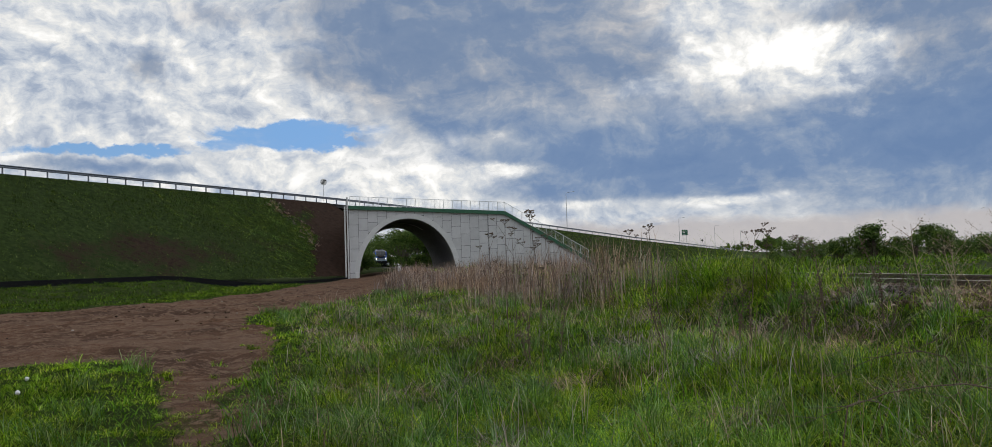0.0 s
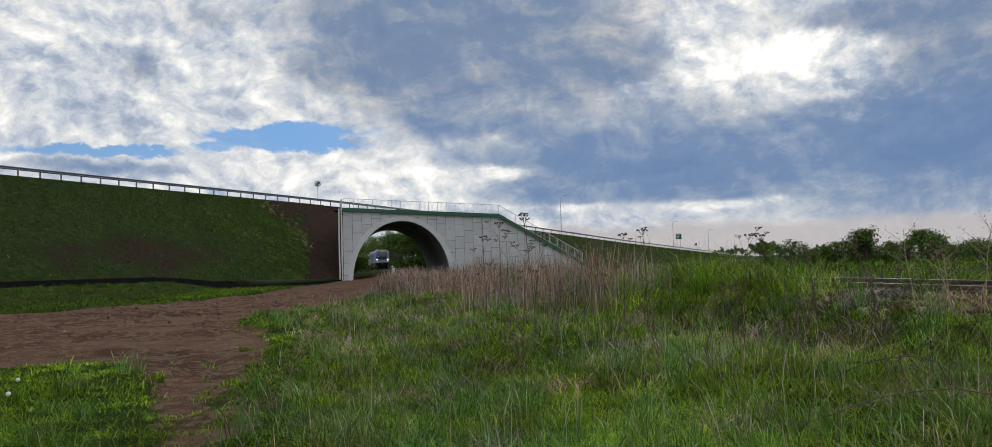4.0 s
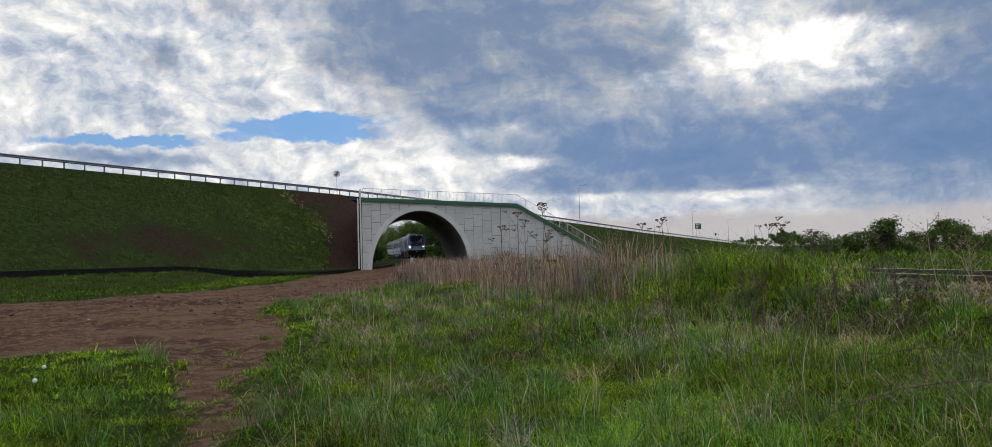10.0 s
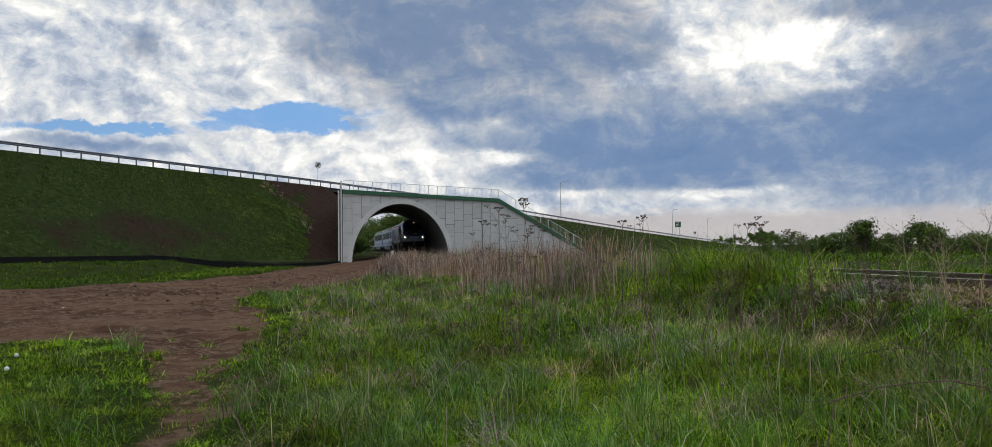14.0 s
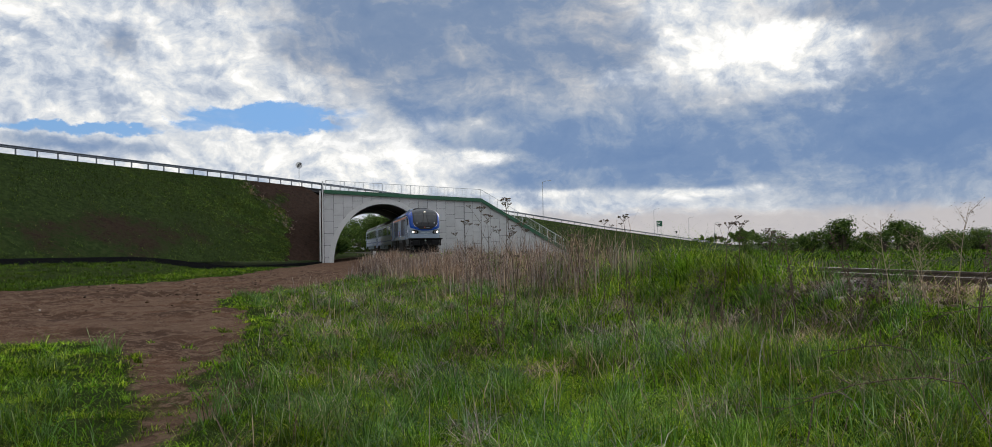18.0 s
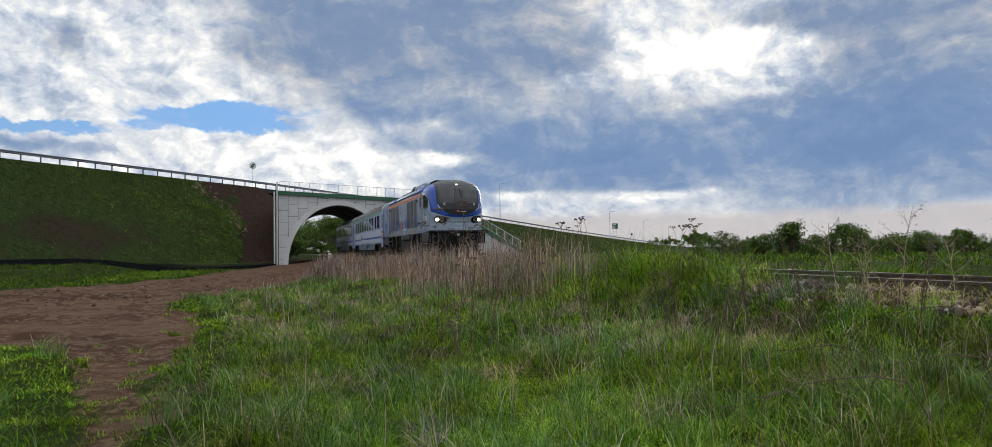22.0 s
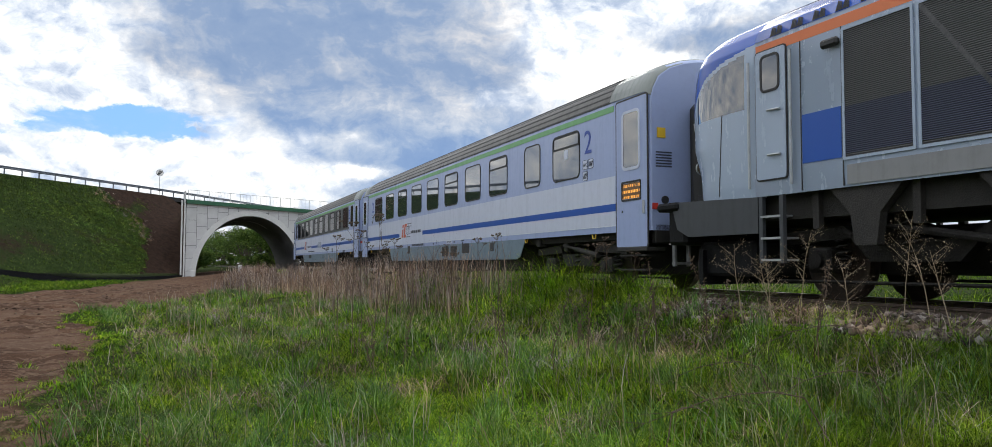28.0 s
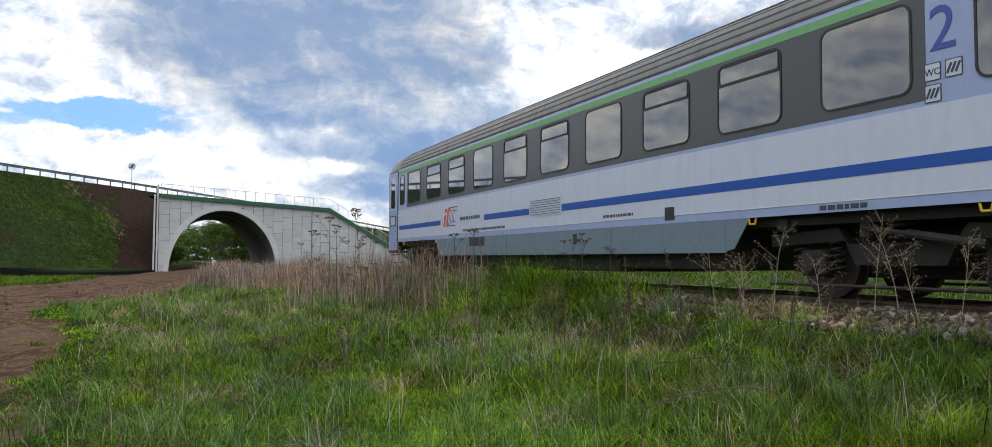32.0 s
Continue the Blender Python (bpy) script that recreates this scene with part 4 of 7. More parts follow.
M_windscreen = glass("dark_windscreen", (0.020, 0.024, 0.029), 0.04, 0.22)


def grille_material():
    m, g, b = material("dark_louvred_grille", 0.55, 0.3, 0.4)
    x, y, z = g.split(where(g))
    fine = g.math("SINE", g.math("MULTIPLY", z, 260.0))
    dirt = g.noise(where(g), 2.0, 5.0, 0.6)
    g.put(b.inputs["Base Color"], g.mix(g.math("MULTIPLY_ADD", fine, 0.35, 0.5), (0.030, 0.030, 0.034), g.mix(dirt, (0.10, 0.098, 0.10), (0.065, 0.065, 0.068))))
    bump(g, b, fine, 0.6, 0.01)
    return m


M_grille = grille_material()
M_brace = simple("dusty_grille_brace", (0.085, 0.085, 0.09), (0.055, 0.055, 0.06), 0.7, scale=20.0)


def glow(name, a, power):
    m, g, b = material(name, 0.2)
    b.inputs["Base Color"].default_value = (*a, 1)
    b.inputs["Emission Color"].default_value = (*a, 1)
    b.inputs["Emission Strength"].default_value = power
    return m


M_headlight = glow("lit_headlight", (1.0, 0.88, 0.70), 16.0)
M_top_lamp = glow("lit_top_lamp", (1.0, 0.90, 0.72), 1.0)
M_bowl = simple("warm_lamp_bowl", (0.16, 0.11, 0.065), (0.11, 0.08, 0.05), 0.35, 0.5, scale=9.0)
M_lens = glass("unlit_lamp_lens", (0.30, 0.29, 0.27), 0.1)


def letters(words, size, thick=0.002):
    """Raised lettering as a mesh in the y-z plane, reading towards -y, seen from -x."""
    cu = bpy.data.curves.new("lettering", "FONT")
    cu.body, cu.size, cu.extrude, cu.align_x = words, size, thick, "CENTER"
    ob = bpy.data.objects.new("lettering", cu)
    scene.collection.objects.link(ob)
    bpy.context.view_layer.update()
    me = bpy.data.meshes.new_from_object(ob.evaluated_get(bpy.context.evaluated_depsgraph_get()))
    bpy.data.objects.remove(ob)
    me.transform(Matrix(((0, 0, -1, 0), (-1, 0, 0, 0), (0, 1, 0, 0), (0, 0, 0, 1))))
    return me


def put_letters(words, size, mat, parent, x, y, z, name="lettering", slant=0.0):
    me = letters(words, size)
    if slant:
        me.transform(Matrix(((1, 0, 0, 0), (0, 1, -slant, 0), (0, 0, 1, 0), (0, 0, 0, 1))))
    me.materials.clear()
    me.materials.append(mat)
    ob = part(name, me, None, parent)
    ob.location = (x, y, z)
    return ob


def round_rect(y0, y1, z0, z1, r, n=5):
    pts = []
    for cy, cz, a in ((y1 - r, z1 - r, 0), (y0 + r, z1 - r, 90), (y0 + r, z0 + r, 180), (y1 - r, z0 + r, 270)):
        for i in range(n + 1):
            t = radians(a + 90 * i / n)
            pts.append((cy + r * math.cos(t), cz + r * math.sin(t)))
    return pts


def ring_prism(y0, y1, z0, z1, r, w, xa, xb):
    """A rounded frame: outline less its inset."""
    o, i = round_rect(y0, y1, z0, z1, r), round_rect(y0 + w, y1 - w, z0 + w, z1 - w, max(r - w, 0.01))
    bm = bmesh.new()
    L = [[bm.verts.new((x, y, z)) for y, z in pts] for pts, x in ((o, xa), (o, xb), (i, xb), (i, xa))]
    n = len(o)
    for a in range(4):
        for k in range(n):
            bm.faces.new((L[a][k], L[a][(k + 1) % n], L[(a + 1) % 4][(k + 1) % n], L[(a + 1) % 4][k]))
    bmesh.ops.recalc_face_normals(bm, faces=bm.faces)
    return bm


def plate(parent, name, mat, x, y0, y1, z0, z1, proud=0.006, r=0.0, label=""):
    """A flat plate on the side at x (negative: the meadow's side), standing proud."""
    s = -1 if x < 0 else 1
    bm = bmesh.new()
    if r:
        prism(bm, round_rect(y0, y1, z0, z1, r), "x", x - s * 0.02, x + s * proud)
    else:
        box(bm, min(x - s * 0.02, x + s * proud), max(x - s * 0.02, x + s * proud), y0, y1, z0, z1)
    return part(name, bm, mat, parent, label)


def coach_window(parent, x, y0, y1, z0, z1, vent, door=False):
    s = -1 if x < 0 else 1
    r = 0.15
    w = part("window", ring_prism(y0, y1, z0, z1, r, 0.028, x, x + s * 0.014), M_rubber, parent)
    plate(w, "pane", M_pane, x, y0 + 0.02, y1 - 0.02, z0 + 0.02, z1 - 0.02, 0.007, r - 0.01)
    if vent:
        zz = z1 - (z1 - z0) * 0.30
        bm = boxm(min(x, x + s * 0.02), max(x, x + s * 0.02), y0 + 0.03, y1 - 0.03, zz - 0.018, zz + 0.018)
        part("vent_bar", bm, M_rubber, w)
        part("vent_frame", ring_prism(y0 + 0.035, y1 - 0.035, zz, z1 - 0.035, 0.06, 0.022, x, x + s * 0.019), M_rubber, w)
    return w


def wheelset(parent, y, r, gauge=0.75):
    for x in (-gauge, gauge):
        s = -1 if x < 0 else 1
        bm = bmesh.new()
        tube(bm, (x - s * 0.065, y, r), (x + s * 0.065, y, r), r, 28)
        wh = part("wheel", bm, M_wheel, parent)
        part("tread", tube(bmesh.new(), (x - s * 0.09, y, r), (x - s * 0.065, y, r), r + 0.028, 28), M_wheel, wh)
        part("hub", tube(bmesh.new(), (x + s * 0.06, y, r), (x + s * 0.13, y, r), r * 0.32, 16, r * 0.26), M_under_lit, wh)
    part("axle", tube(bmesh.new(), (-gauge, y, r), (gauge, y, r), 0.08, 10), M_wheel, parent)


def spring(bm, x, y, z0, z1, r, turns=5):
    """One bar wound round and round upwards."""
    n, w = turns * 8, r * 0.2
    rings = []
    for i in range(n + 1):
        a, z = i * math.pi / 4, z0 + (z1 - z0) * i / n
        rings.append([bm.verts.new((x + (r + u) * math.cos(a), y + (r + u) * math.sin(a), z + v)) for u, v in ((w, 0), (0, w), (-w, 0), (0, -w))])
    for p, q in zip(rings, rings[1:]):
        for k in range(4):
            bm.faces.new((p[k], p[(k + 1) % 4], q[(k + 1) % 4], q[k]))
    bm.faces.new(rings[0])
    bm.faces.new(rings[-1][::-1])


def bogie(parent, yc, base, r, heavy=False):
    """Frame, springs, axle boxes, dampers and wheels, as one part with its pieces."""
    half = base / 2
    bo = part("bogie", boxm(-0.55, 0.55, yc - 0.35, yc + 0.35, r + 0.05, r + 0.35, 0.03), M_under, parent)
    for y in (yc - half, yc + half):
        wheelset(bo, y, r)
    # dark block added for the gear inside, so nothing bright shows through
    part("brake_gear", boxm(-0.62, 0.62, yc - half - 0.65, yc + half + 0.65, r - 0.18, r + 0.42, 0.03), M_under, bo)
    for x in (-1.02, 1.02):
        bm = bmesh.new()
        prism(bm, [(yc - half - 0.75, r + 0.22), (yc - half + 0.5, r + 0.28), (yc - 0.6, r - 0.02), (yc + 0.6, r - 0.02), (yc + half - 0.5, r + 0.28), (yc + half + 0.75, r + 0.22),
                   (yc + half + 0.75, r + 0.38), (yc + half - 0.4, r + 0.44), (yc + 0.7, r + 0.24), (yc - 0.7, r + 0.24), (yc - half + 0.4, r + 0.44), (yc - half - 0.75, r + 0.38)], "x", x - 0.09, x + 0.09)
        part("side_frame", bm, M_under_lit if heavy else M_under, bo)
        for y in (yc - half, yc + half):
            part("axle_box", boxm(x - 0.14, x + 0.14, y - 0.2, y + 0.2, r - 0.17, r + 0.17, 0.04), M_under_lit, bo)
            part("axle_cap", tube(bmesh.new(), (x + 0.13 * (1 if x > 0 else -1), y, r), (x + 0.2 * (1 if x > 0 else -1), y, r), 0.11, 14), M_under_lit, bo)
            for d in (-0.3, 0.3):
                bm = bmesh.new()
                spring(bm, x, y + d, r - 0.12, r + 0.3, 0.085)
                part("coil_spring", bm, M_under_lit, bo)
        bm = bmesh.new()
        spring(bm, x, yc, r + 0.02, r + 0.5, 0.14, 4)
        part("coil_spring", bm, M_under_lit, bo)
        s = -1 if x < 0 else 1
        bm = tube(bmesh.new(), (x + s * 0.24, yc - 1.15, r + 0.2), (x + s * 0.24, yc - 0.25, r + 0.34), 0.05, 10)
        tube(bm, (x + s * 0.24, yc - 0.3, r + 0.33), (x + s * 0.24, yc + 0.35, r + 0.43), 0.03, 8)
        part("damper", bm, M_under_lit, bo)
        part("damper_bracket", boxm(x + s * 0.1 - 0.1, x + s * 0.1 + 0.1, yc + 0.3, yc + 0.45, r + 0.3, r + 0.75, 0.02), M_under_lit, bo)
        part("brake_pipe", tube(bmesh.new(), (x + s * 0.16, yc - half - 0.7, r - 0.28), (x + s * 0.16, yc + half + 0.7, r - 0.28), 0.025, 6), M_under_lit, bo)
    return bo


COACH_L = 23.7
SIDE_X = 1.413
ROOF_OUT = [(SIDE_X, 0.0), (SIDE_X, 3.40), (1.404, 3.56), (1.355, 3.72), (1.24, 3.92), (1.01, 4.08), (0.69, 4.19), (0.35, 4.25), (0.0, 4.27)]


def coach_section(lift=0.0, z0=1.08):
    right = [(x, max(z, z0)) for x, z in ROOF_OUT]
    return [(-x, z) for x, z in right] + right[::-1][1:]


def loft(sections, mat, name, parent, smooth=True, label=""):
    """Skin over outlines of (x, z) at stations y, all alike in number of points."""
    bm = bmesh.new()
    rings = [[bm.verts.new((x, y, z)) for x, z in pts] for y, pts in sections]
    for a, b in zip(rings, rings[1:]):
        for i in range(len(a) - 1):
            bm.faces.new((a[i], a[i + 1], b[i + 1], b[i]))
    bm.faces.new(rings[0][::-1])
    bm.faces.new(rings[-1])
    bmesh.ops.recalc_face_normals(bm, faces=bm.faces)
    if smooth:
        for f in bm.faces:
            f.smooth = len(f.verts) == 4
    ob = part(name, bm, mat, parent, label)
    return ob


def coach_door(parent, x, y0, y1, flip, screen):
    s = -1 if x < 0 else 1
    d = plate(parent, "door", M_lilac, x, y0, y1, 0.80, 3.50, 0.02, 0.04)
    part("door_seal", ring_prism(y0 - 0.03, y1 + 0.03, 0.78, 3.53, 0.06, 0.035, x, x + s * 0.018), M_rubber, d)
    ym, w = (y0 + y1) / 2, y1 - y0
    part("door_frame", ring_prism(ym - w * 0.30, ym + w * 0.30, 2.20, 3.30, 0.12, 0.05, x, x + s * 0.034), M_white, d)
    part("pane", prism(bmesh.new(), round_rect(ym - w * 0.26, ym + w * 0.26, 2.24, 3.26, 0.1), "x", x, x + s * 0.027), M_pane, d)
    part("display_frame", ring_prism(ym - w * 0.32, ym + w * 0.32, 1.64, 2.0, 0.03, 0.03, x, x + s * 0.034), M_rubber, d)
    part("display", boxm(min(x, x + s * 0.028), max(x, x + s * 0.028), ym - w * 0.28, ym + w * 0.28, 1.68, 1.96), M_amber if screen else M_white, d, "lit amber destination display" if screen else "blank destination panel")
    yh = y0 + 0.1 if flip else y1 - 0.1
    part("handle", boxm(min(x, x + s * 0.045), max(x, x + s * 0.045), yh - 0.03, yh + 0.03, 1.38, 1.62, 0.01), M_galv, d)
    part("lock", tube(bmesh.new(), (x, ym + (0.3 if flip else -0.3) * w, 1.45), (x + s * 0.03, ym + (0.3 if flip else -0.3) * w, 1.45), 0.02, 8), M_rubber, d)
    part("door_step", boxm(min(x - s * 0.35, x + s * 0.03), max(x - s * 0.35, x + s * 0.03), y0, y1, 0.72, 0.79, 0.01), M_under_lit, d)
    for z in (0.42, 0.68):
        part("step", boxm(min(x - s * 0.3, x), max(x - s * 0.3, x), y0 + 0.08, y1 - 0.08, z - 0.05, z - 0.02), M_under_lit, d)
    return d


def amber_material():
    m, g, b = material("amber_display", 0.3)
    x, y, z = g.split(where(g))
    rows = g.ramp(g.math("SINE", g.math("MULTIPLY", z, 60.0)), -0.2, 0.3)
    dots = g.noise(g.xyz(0.0, g.math("MULTIPLY", y, 2.0), g.math("MULTIPLY", z, 0.3)), 18.0, 2.0)
    f = g.math("MULTIPLY", rows, g.ramp(dots, 0.45, 0.55))
    g.put(b.inputs["Base Color"], (0.02, 0.015, 0.01, 1))
    g.put(b.inputs["Emission Color"], (1.0, 0.42, 0.06, 1))
    g.put(b.inputs["Emission Strength"], g.math("MULTIPLY_ADD", f, 0.9, 0.05))
    return m


M_amber = amber_material()


def pictogram(parent, x, y, z, words, w=0.15):
    s = -1 if x < 0 else 1
    p = plate(parent, "pictogram", M_white, x, y - w / 2, y + w / 2, z - w / 2, z + w / 2, 0.007)
    part("pictogram_frame", ring_prism(y - w / 2, y + w / 2, z - w / 2, z + w / 2, 0.01, 0.008, x, x + s * 0.010), M_text, p)
    if words:
        put_letters(words, w * 0.55, M_text, p, x + s * 0.009, y, z - w * 0.2)
    else:
        for k in range(3):
            bm = boxm(-0.003, 0.003, -0.012, 0.012, -w * 0.3, w * 0.3)
            bmesh.ops.transform(bm, matrix=Matrix.Translation((x + s * 0.009, y + (k - 1) * w * 0.25, z)) @ Matrix.Rotation(radians(25), 4, "X"), verts=bm.verts)
            part("pictogram_bar", bm, M_text, p)
    return p


def emblem(parent, x, y0, y1, z0, z1):
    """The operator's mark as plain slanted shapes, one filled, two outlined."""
    h, sl = z1 - z0, (z1 - z0) * 0.28
    n = (y1 - y0)

    def shape(pts, mat, proud):
        bm = prism(bmesh.new(), [(y0 + (1 - u) * n - (v - 0.5) * sl, z0 + v * h) for u, v in pts], "x", x + 0.005, x - proud)
        part("emblem", bm, mat, parent)
    shape([(0.02, 0.0), (0.17, 0.0), (0.17, 0.62), (0.02, 0.62)], M_red_logo, 0.007)
    shape([(0.02, 0.74), (0.17, 0.74), (0.17, 0.95), (0.02, 0.95)], M_red_logo, 0.007)
    shape([(0.24, 0.0), (0.50, 0.0), (0.50, 0.20), (0.38, 0.20), (0.38, 0.78), (0.50, 0.78), (0.50, 1.0), (0.24, 1.0)], M_red_logo, 0.007)
    for o in (0.46, 0.70):
        for a in ([(0, 0), (0.30, 0), (0.30, 0.05), (0, 0.05)], [(0, 0.95), (0.30, 0.95), (0.30, 1), (0, 1)], [(0, 0), (0.025, 0), (0.025, 1), (0, 1)],
                  [(0.1, 0.2), (0.125, 0.2), (0.125, 0.8), (0.1, 0.8)], [(0.1, 0.2), (0.30, 0.2), (0.30, 0.24), (0.1, 0.24)], [(0.1, 0.77), (0.30, 0.77), (0.30, 0.81), (0.1, 0.81)]):
            shape([(u + o, v) for u, v in a], M_text, 0.006)


def text_bars(parent, x, y0, y1, z, h, mat, n=2, rng=None):
    """Writing too small to read: short bars of its size."""
    rng = rng or random.Random(int(y0 * 100))
    y = y1
    while y > y0 + 0.02:
        w = min(rng.uniform(0.05, 0.16) * h / 0.07, y - y0)
        plate(parent, "text_bar", mat, x, y - w, y, z, z + h, 0.006)
        y -= w + 0.4 * h


def build_coach(kind):
    """kind 1: pale window band, wide first window; kind 2: dark window band."""
    h = COACH_L / 2
    ob = thing("passenger_coach", "pale lilac and white passenger coach with a blue stripe" if kind == 1 else "white passenger coach with a dark grey window band",
               "railway coach", group="coaches of the train")
    sec = coach_section()
    loft([(-h, [(x * 0.96, z - 0.10 if z > 3.48 else z) for x, z in sec]), (-h + 0.10, [(x * 0.99, z - 0.03 if z > 3.48 else z) for x, z in sec]), (-h + 0.3, sec), (h - 0.3, sec), (h - 0.10, [(x * 0.99, z - 0.03 if z > 3.48 else z) for x, z in sec]),
          (h, [(x * 0.96, z - 0.10 if z > 3.48 else z) for x, z in sec])], M_lilac, "body", ob)
    # roof skin, ribbed lengthwise, and smooth end caps
    top = [(x, z) for x, z in coach_section() if z > 3.5]
    skin = [(x * 1.008, z + 0.012) for x, z in top]
    loft([(-h + 1.35, skin), (h - 1.35, skin)], M_roof, "roof", ob, label="grey ribbed steel roof")
    for y0, y1, in ((-h + 0.02, -h + 1.35), (h - 1.35, h - 0.02)):
        a, b = (y0, y1) if y0 < 0 else (y1, y0)
        low = [(x * 0.97, z - 0.10) for x, z in skin]
        loft([(a, low), (a + (0.12 if a < 0 else -0.12), [(x, z - 0.02) for x, z in skin]), (b, [(x * 1.004, z + 0.006) for x, z in skin])], M_roof_end, "roof_end", ob, label="smooth grey roof end")
    for x, z in ((1.404, 3.58), (1.366, 3.70), (1.30, 3.83), (1.20, 3.95), (1.06, 4.058), (0.86, 4.145), (0.60, 4.22), (0.30, 4.272)):
        for sx in (-1, 1):
            part("roof_rib", boxm(sx * x - 0.012, sx * x + 0.012, -h + 1.35, h - 1.35, z - 0.012, z + 0.024), M_roof_rib, ob)
    wins = [(2.57, 3.84, True), (4.49, 5.39, False)] + [(6.45 + 1.925 * i, 7.72 + 1.925 * i, i in (0, 2, 5, 7)) for i in range(8)]
    if kind == 2:
        wins = [(1.47, 2.07, False)] + [(2.78 + 1.93 * i, 4.06 + 1.93 * i, i % 3 != 0) for i in range(10)] + [(21.85, 22.35, False)]
    for s in (-1, 1):
        x = s * SIDE_X
        plate(ob, "white_band", M_white, x, -h + 1.15, h - 1.15, 1.21, 2.15, 0.004)
        if kind == 1:
            plate(ob, "blue_stripe", M_blue_band, x, -h + 1.15, -h + 14.0, 1.485, 1.625, 0.008)
            plate(ob, "blue_stripe", M_blue_band, x, -h + 17.1, h - 1.15, 1.485, 1.625, 0.008)
        else:
            plate(ob, "blue_stripe", M_blue_band, x, -h + 1.15, -h + 14.9, 1.485, 1.625, 0.008)
            plate(ob, "blue_stripe", M_blue_band, x, -h + 18.2, h - 1.3, 1.485, 1.625, 0.008)
            plate(ob, "window_band", M_band_dark, x, -h + 2.62, -h + 21.6, 2.21, 3.38, 0.003)
        plate(ob, "green_line", M_lime, x, -h + 1.2, h - 1.2, 3.385, 3.50, 0.006)
        plate(ob, "seam", M_text_pale, x, -h + 1.15, h - 1.15, 1.20, 1.212, 0.007)
        for y0, y1, vent in wins:
            coach_window(ob, x, -h + y0, -h + y1, *((2.27, 3.27) if kind == 1 else (2.31, 3.34)), vent)
        coach_door(ob, x, -h + 0.05, -h + 1.08, True, kind == 1)
        coach_door(ob, x, h - 1.08, h - 0.05, False, False)
        # skirts between the bogies, in panels, with hatches
        for y0, y1 in zip(np.linspace(5.85, 18.15, 9), np.linspace(5.85, 18.15, 9)[1:]):
            plate(ob, "skirt_panel", M_skirt, x * 0.995, -h + y0 + 0.004, -h + y1 - 0.004, 0.60, 1.10, 0.004)
        for y, d in ((5.85, -1), (18.15, 1)):
            bm = prism(bmesh.new(), [(-h + y, 1.08), (-h + y, 0.62), (-h + y + d * 0.18, 0.66), (-h + y + d * 0.5, 1.08)], "x", x * 0.99 - 0.01, x * 0.99 + 0.01)
            part("skirt_end", bm, M_skirt, ob)
        hatches = ((10.37, 10.95, 0.72, 1.03, True), (11.17, 11.8, 0.72, 1.03, True), (15.6, 15.88, 0.86, 1.13, False), (9.3, 9.9, 0.80, 1.08, False), (7.4, 7.62, 0.82, 1.04, False)) if kind == 1 else \
                  ((10.2, 10.34, 0.80, 1.0, False), (7.05, 7.3, 1.13, 1.34, False), (14.9, 15.9, 0.84, 1.06, False))
        for y0, y1, z0, z1, slats in hatches:
            p = plate(ob, "hatch", M_rubber, x, -h + y0, -h + y1, z0, z1, 0.008, 0.02)
            if slats:
                for k in range(6):
                    part("slat", boxm(min(x, x + s * 0.016), max(x, x + s * 0.016), -h + y0 + 0.04, -h + y1 - 0.04, z0 + 0.03 + k * 0.045, z0 + 0.045 + k * 0.045), M_under_lit, p)
        if kind == 2:
            p = plate(ob, "vent_panel", M_white, x, -h + 10.8, -h + 12.3, 1.42, 1.82, 0.012)
            for k in range(7):
                part("slat", boxm(min(x, x + s * 0.02), max(x, x + s * 0.02), -h + 10.86, -h + 12.24, 1.46 + k * 0.05, 1.475 + k * 0.05), M_skirt, p)
        for y in (2.0, 5.3, 18.6, 21.9):
            bm = bmesh.new()
            for a, b in (((-0.07, 1.07), (-0.05, 0.99)), ((-0.05, 0.99), (0.05, 0.99)), ((0.05, 0.99), (0.07, 1.07))):
                tube(bm, (x * 0.995, -h + y + a[0], a[1]), (x * 0.995, -h + y + b[0], b[1]), 0.014, 6)
            part("jacking_hook", bm, M_yellow, ob)
        part("equipment_box", boxm(min(x * 0.93, x * 0.8), max(x * 0.93, x * 0.8), -h + 4.75, -h + 4.95, 0.88, 1.06, 0.02), M_under_lit, ob)
    # writing on the side that faces the field
    x = -SIDE_X
    f = -h
    put_letters("2", 0.68, M_text_blue, ob, x - 0.006, f + (2.22 if kind == 1 else 2.42), 2.72, "class_numeral")
    for i, w in enumerate(("WC", "", "")):
        pictogram(ob, x, f + (2.34, 2.10, 2.34)[i] + (0 if kind == 1 else 0.2), (2.50, 2.50, 2.27)[i], w, 0.19)
    if kind == 1:
        put_letters("2", 0.66, M_text_blue, ob, x - 0.006, f + 21.62, 2.70, "class_numeral")
        for i, w in enumerate(("WC", "", "")):
            pictogram(ob, x, f + (21.72, 21.5, 21.72)[i], (2.50, 2.50, 2.28)[i], w, 0.18)
        emblem(ob, x, f + 15.48, f + 16.72, 1.46, 1.96)
        text_bars(ob, x, f + 14.2, f + 15.5, 1.58, 0.10, M_text)
        text_bars(ob, x, f + 13.9, f + 15.35, 1.11, 0.075, M_text)
        put_letters("160", 0.10, M_text, ob, x - 0.006, f + 12.72, 1.115)
        put_letters("PL", 0.10, M_text, ob, x - 0.006, f + 12.4, 1.115)
        p = plate(ob, "depot_plate", M_white, x, f + 10.85, f + 11.4, 1.11, 1.2, 0.008)
        put_letters("WROCLAW", 0.075, M_text, p, x - 0.009, f + 11.1, 1.13)
        put_letters("(WC)", 0.06, M_text, ob, x - 0.006, f + 10.6, 1.13)
        put_letters("44t 49t", 0.075, M_text, ob, x - 0.006, f + 9.85, 1.145)
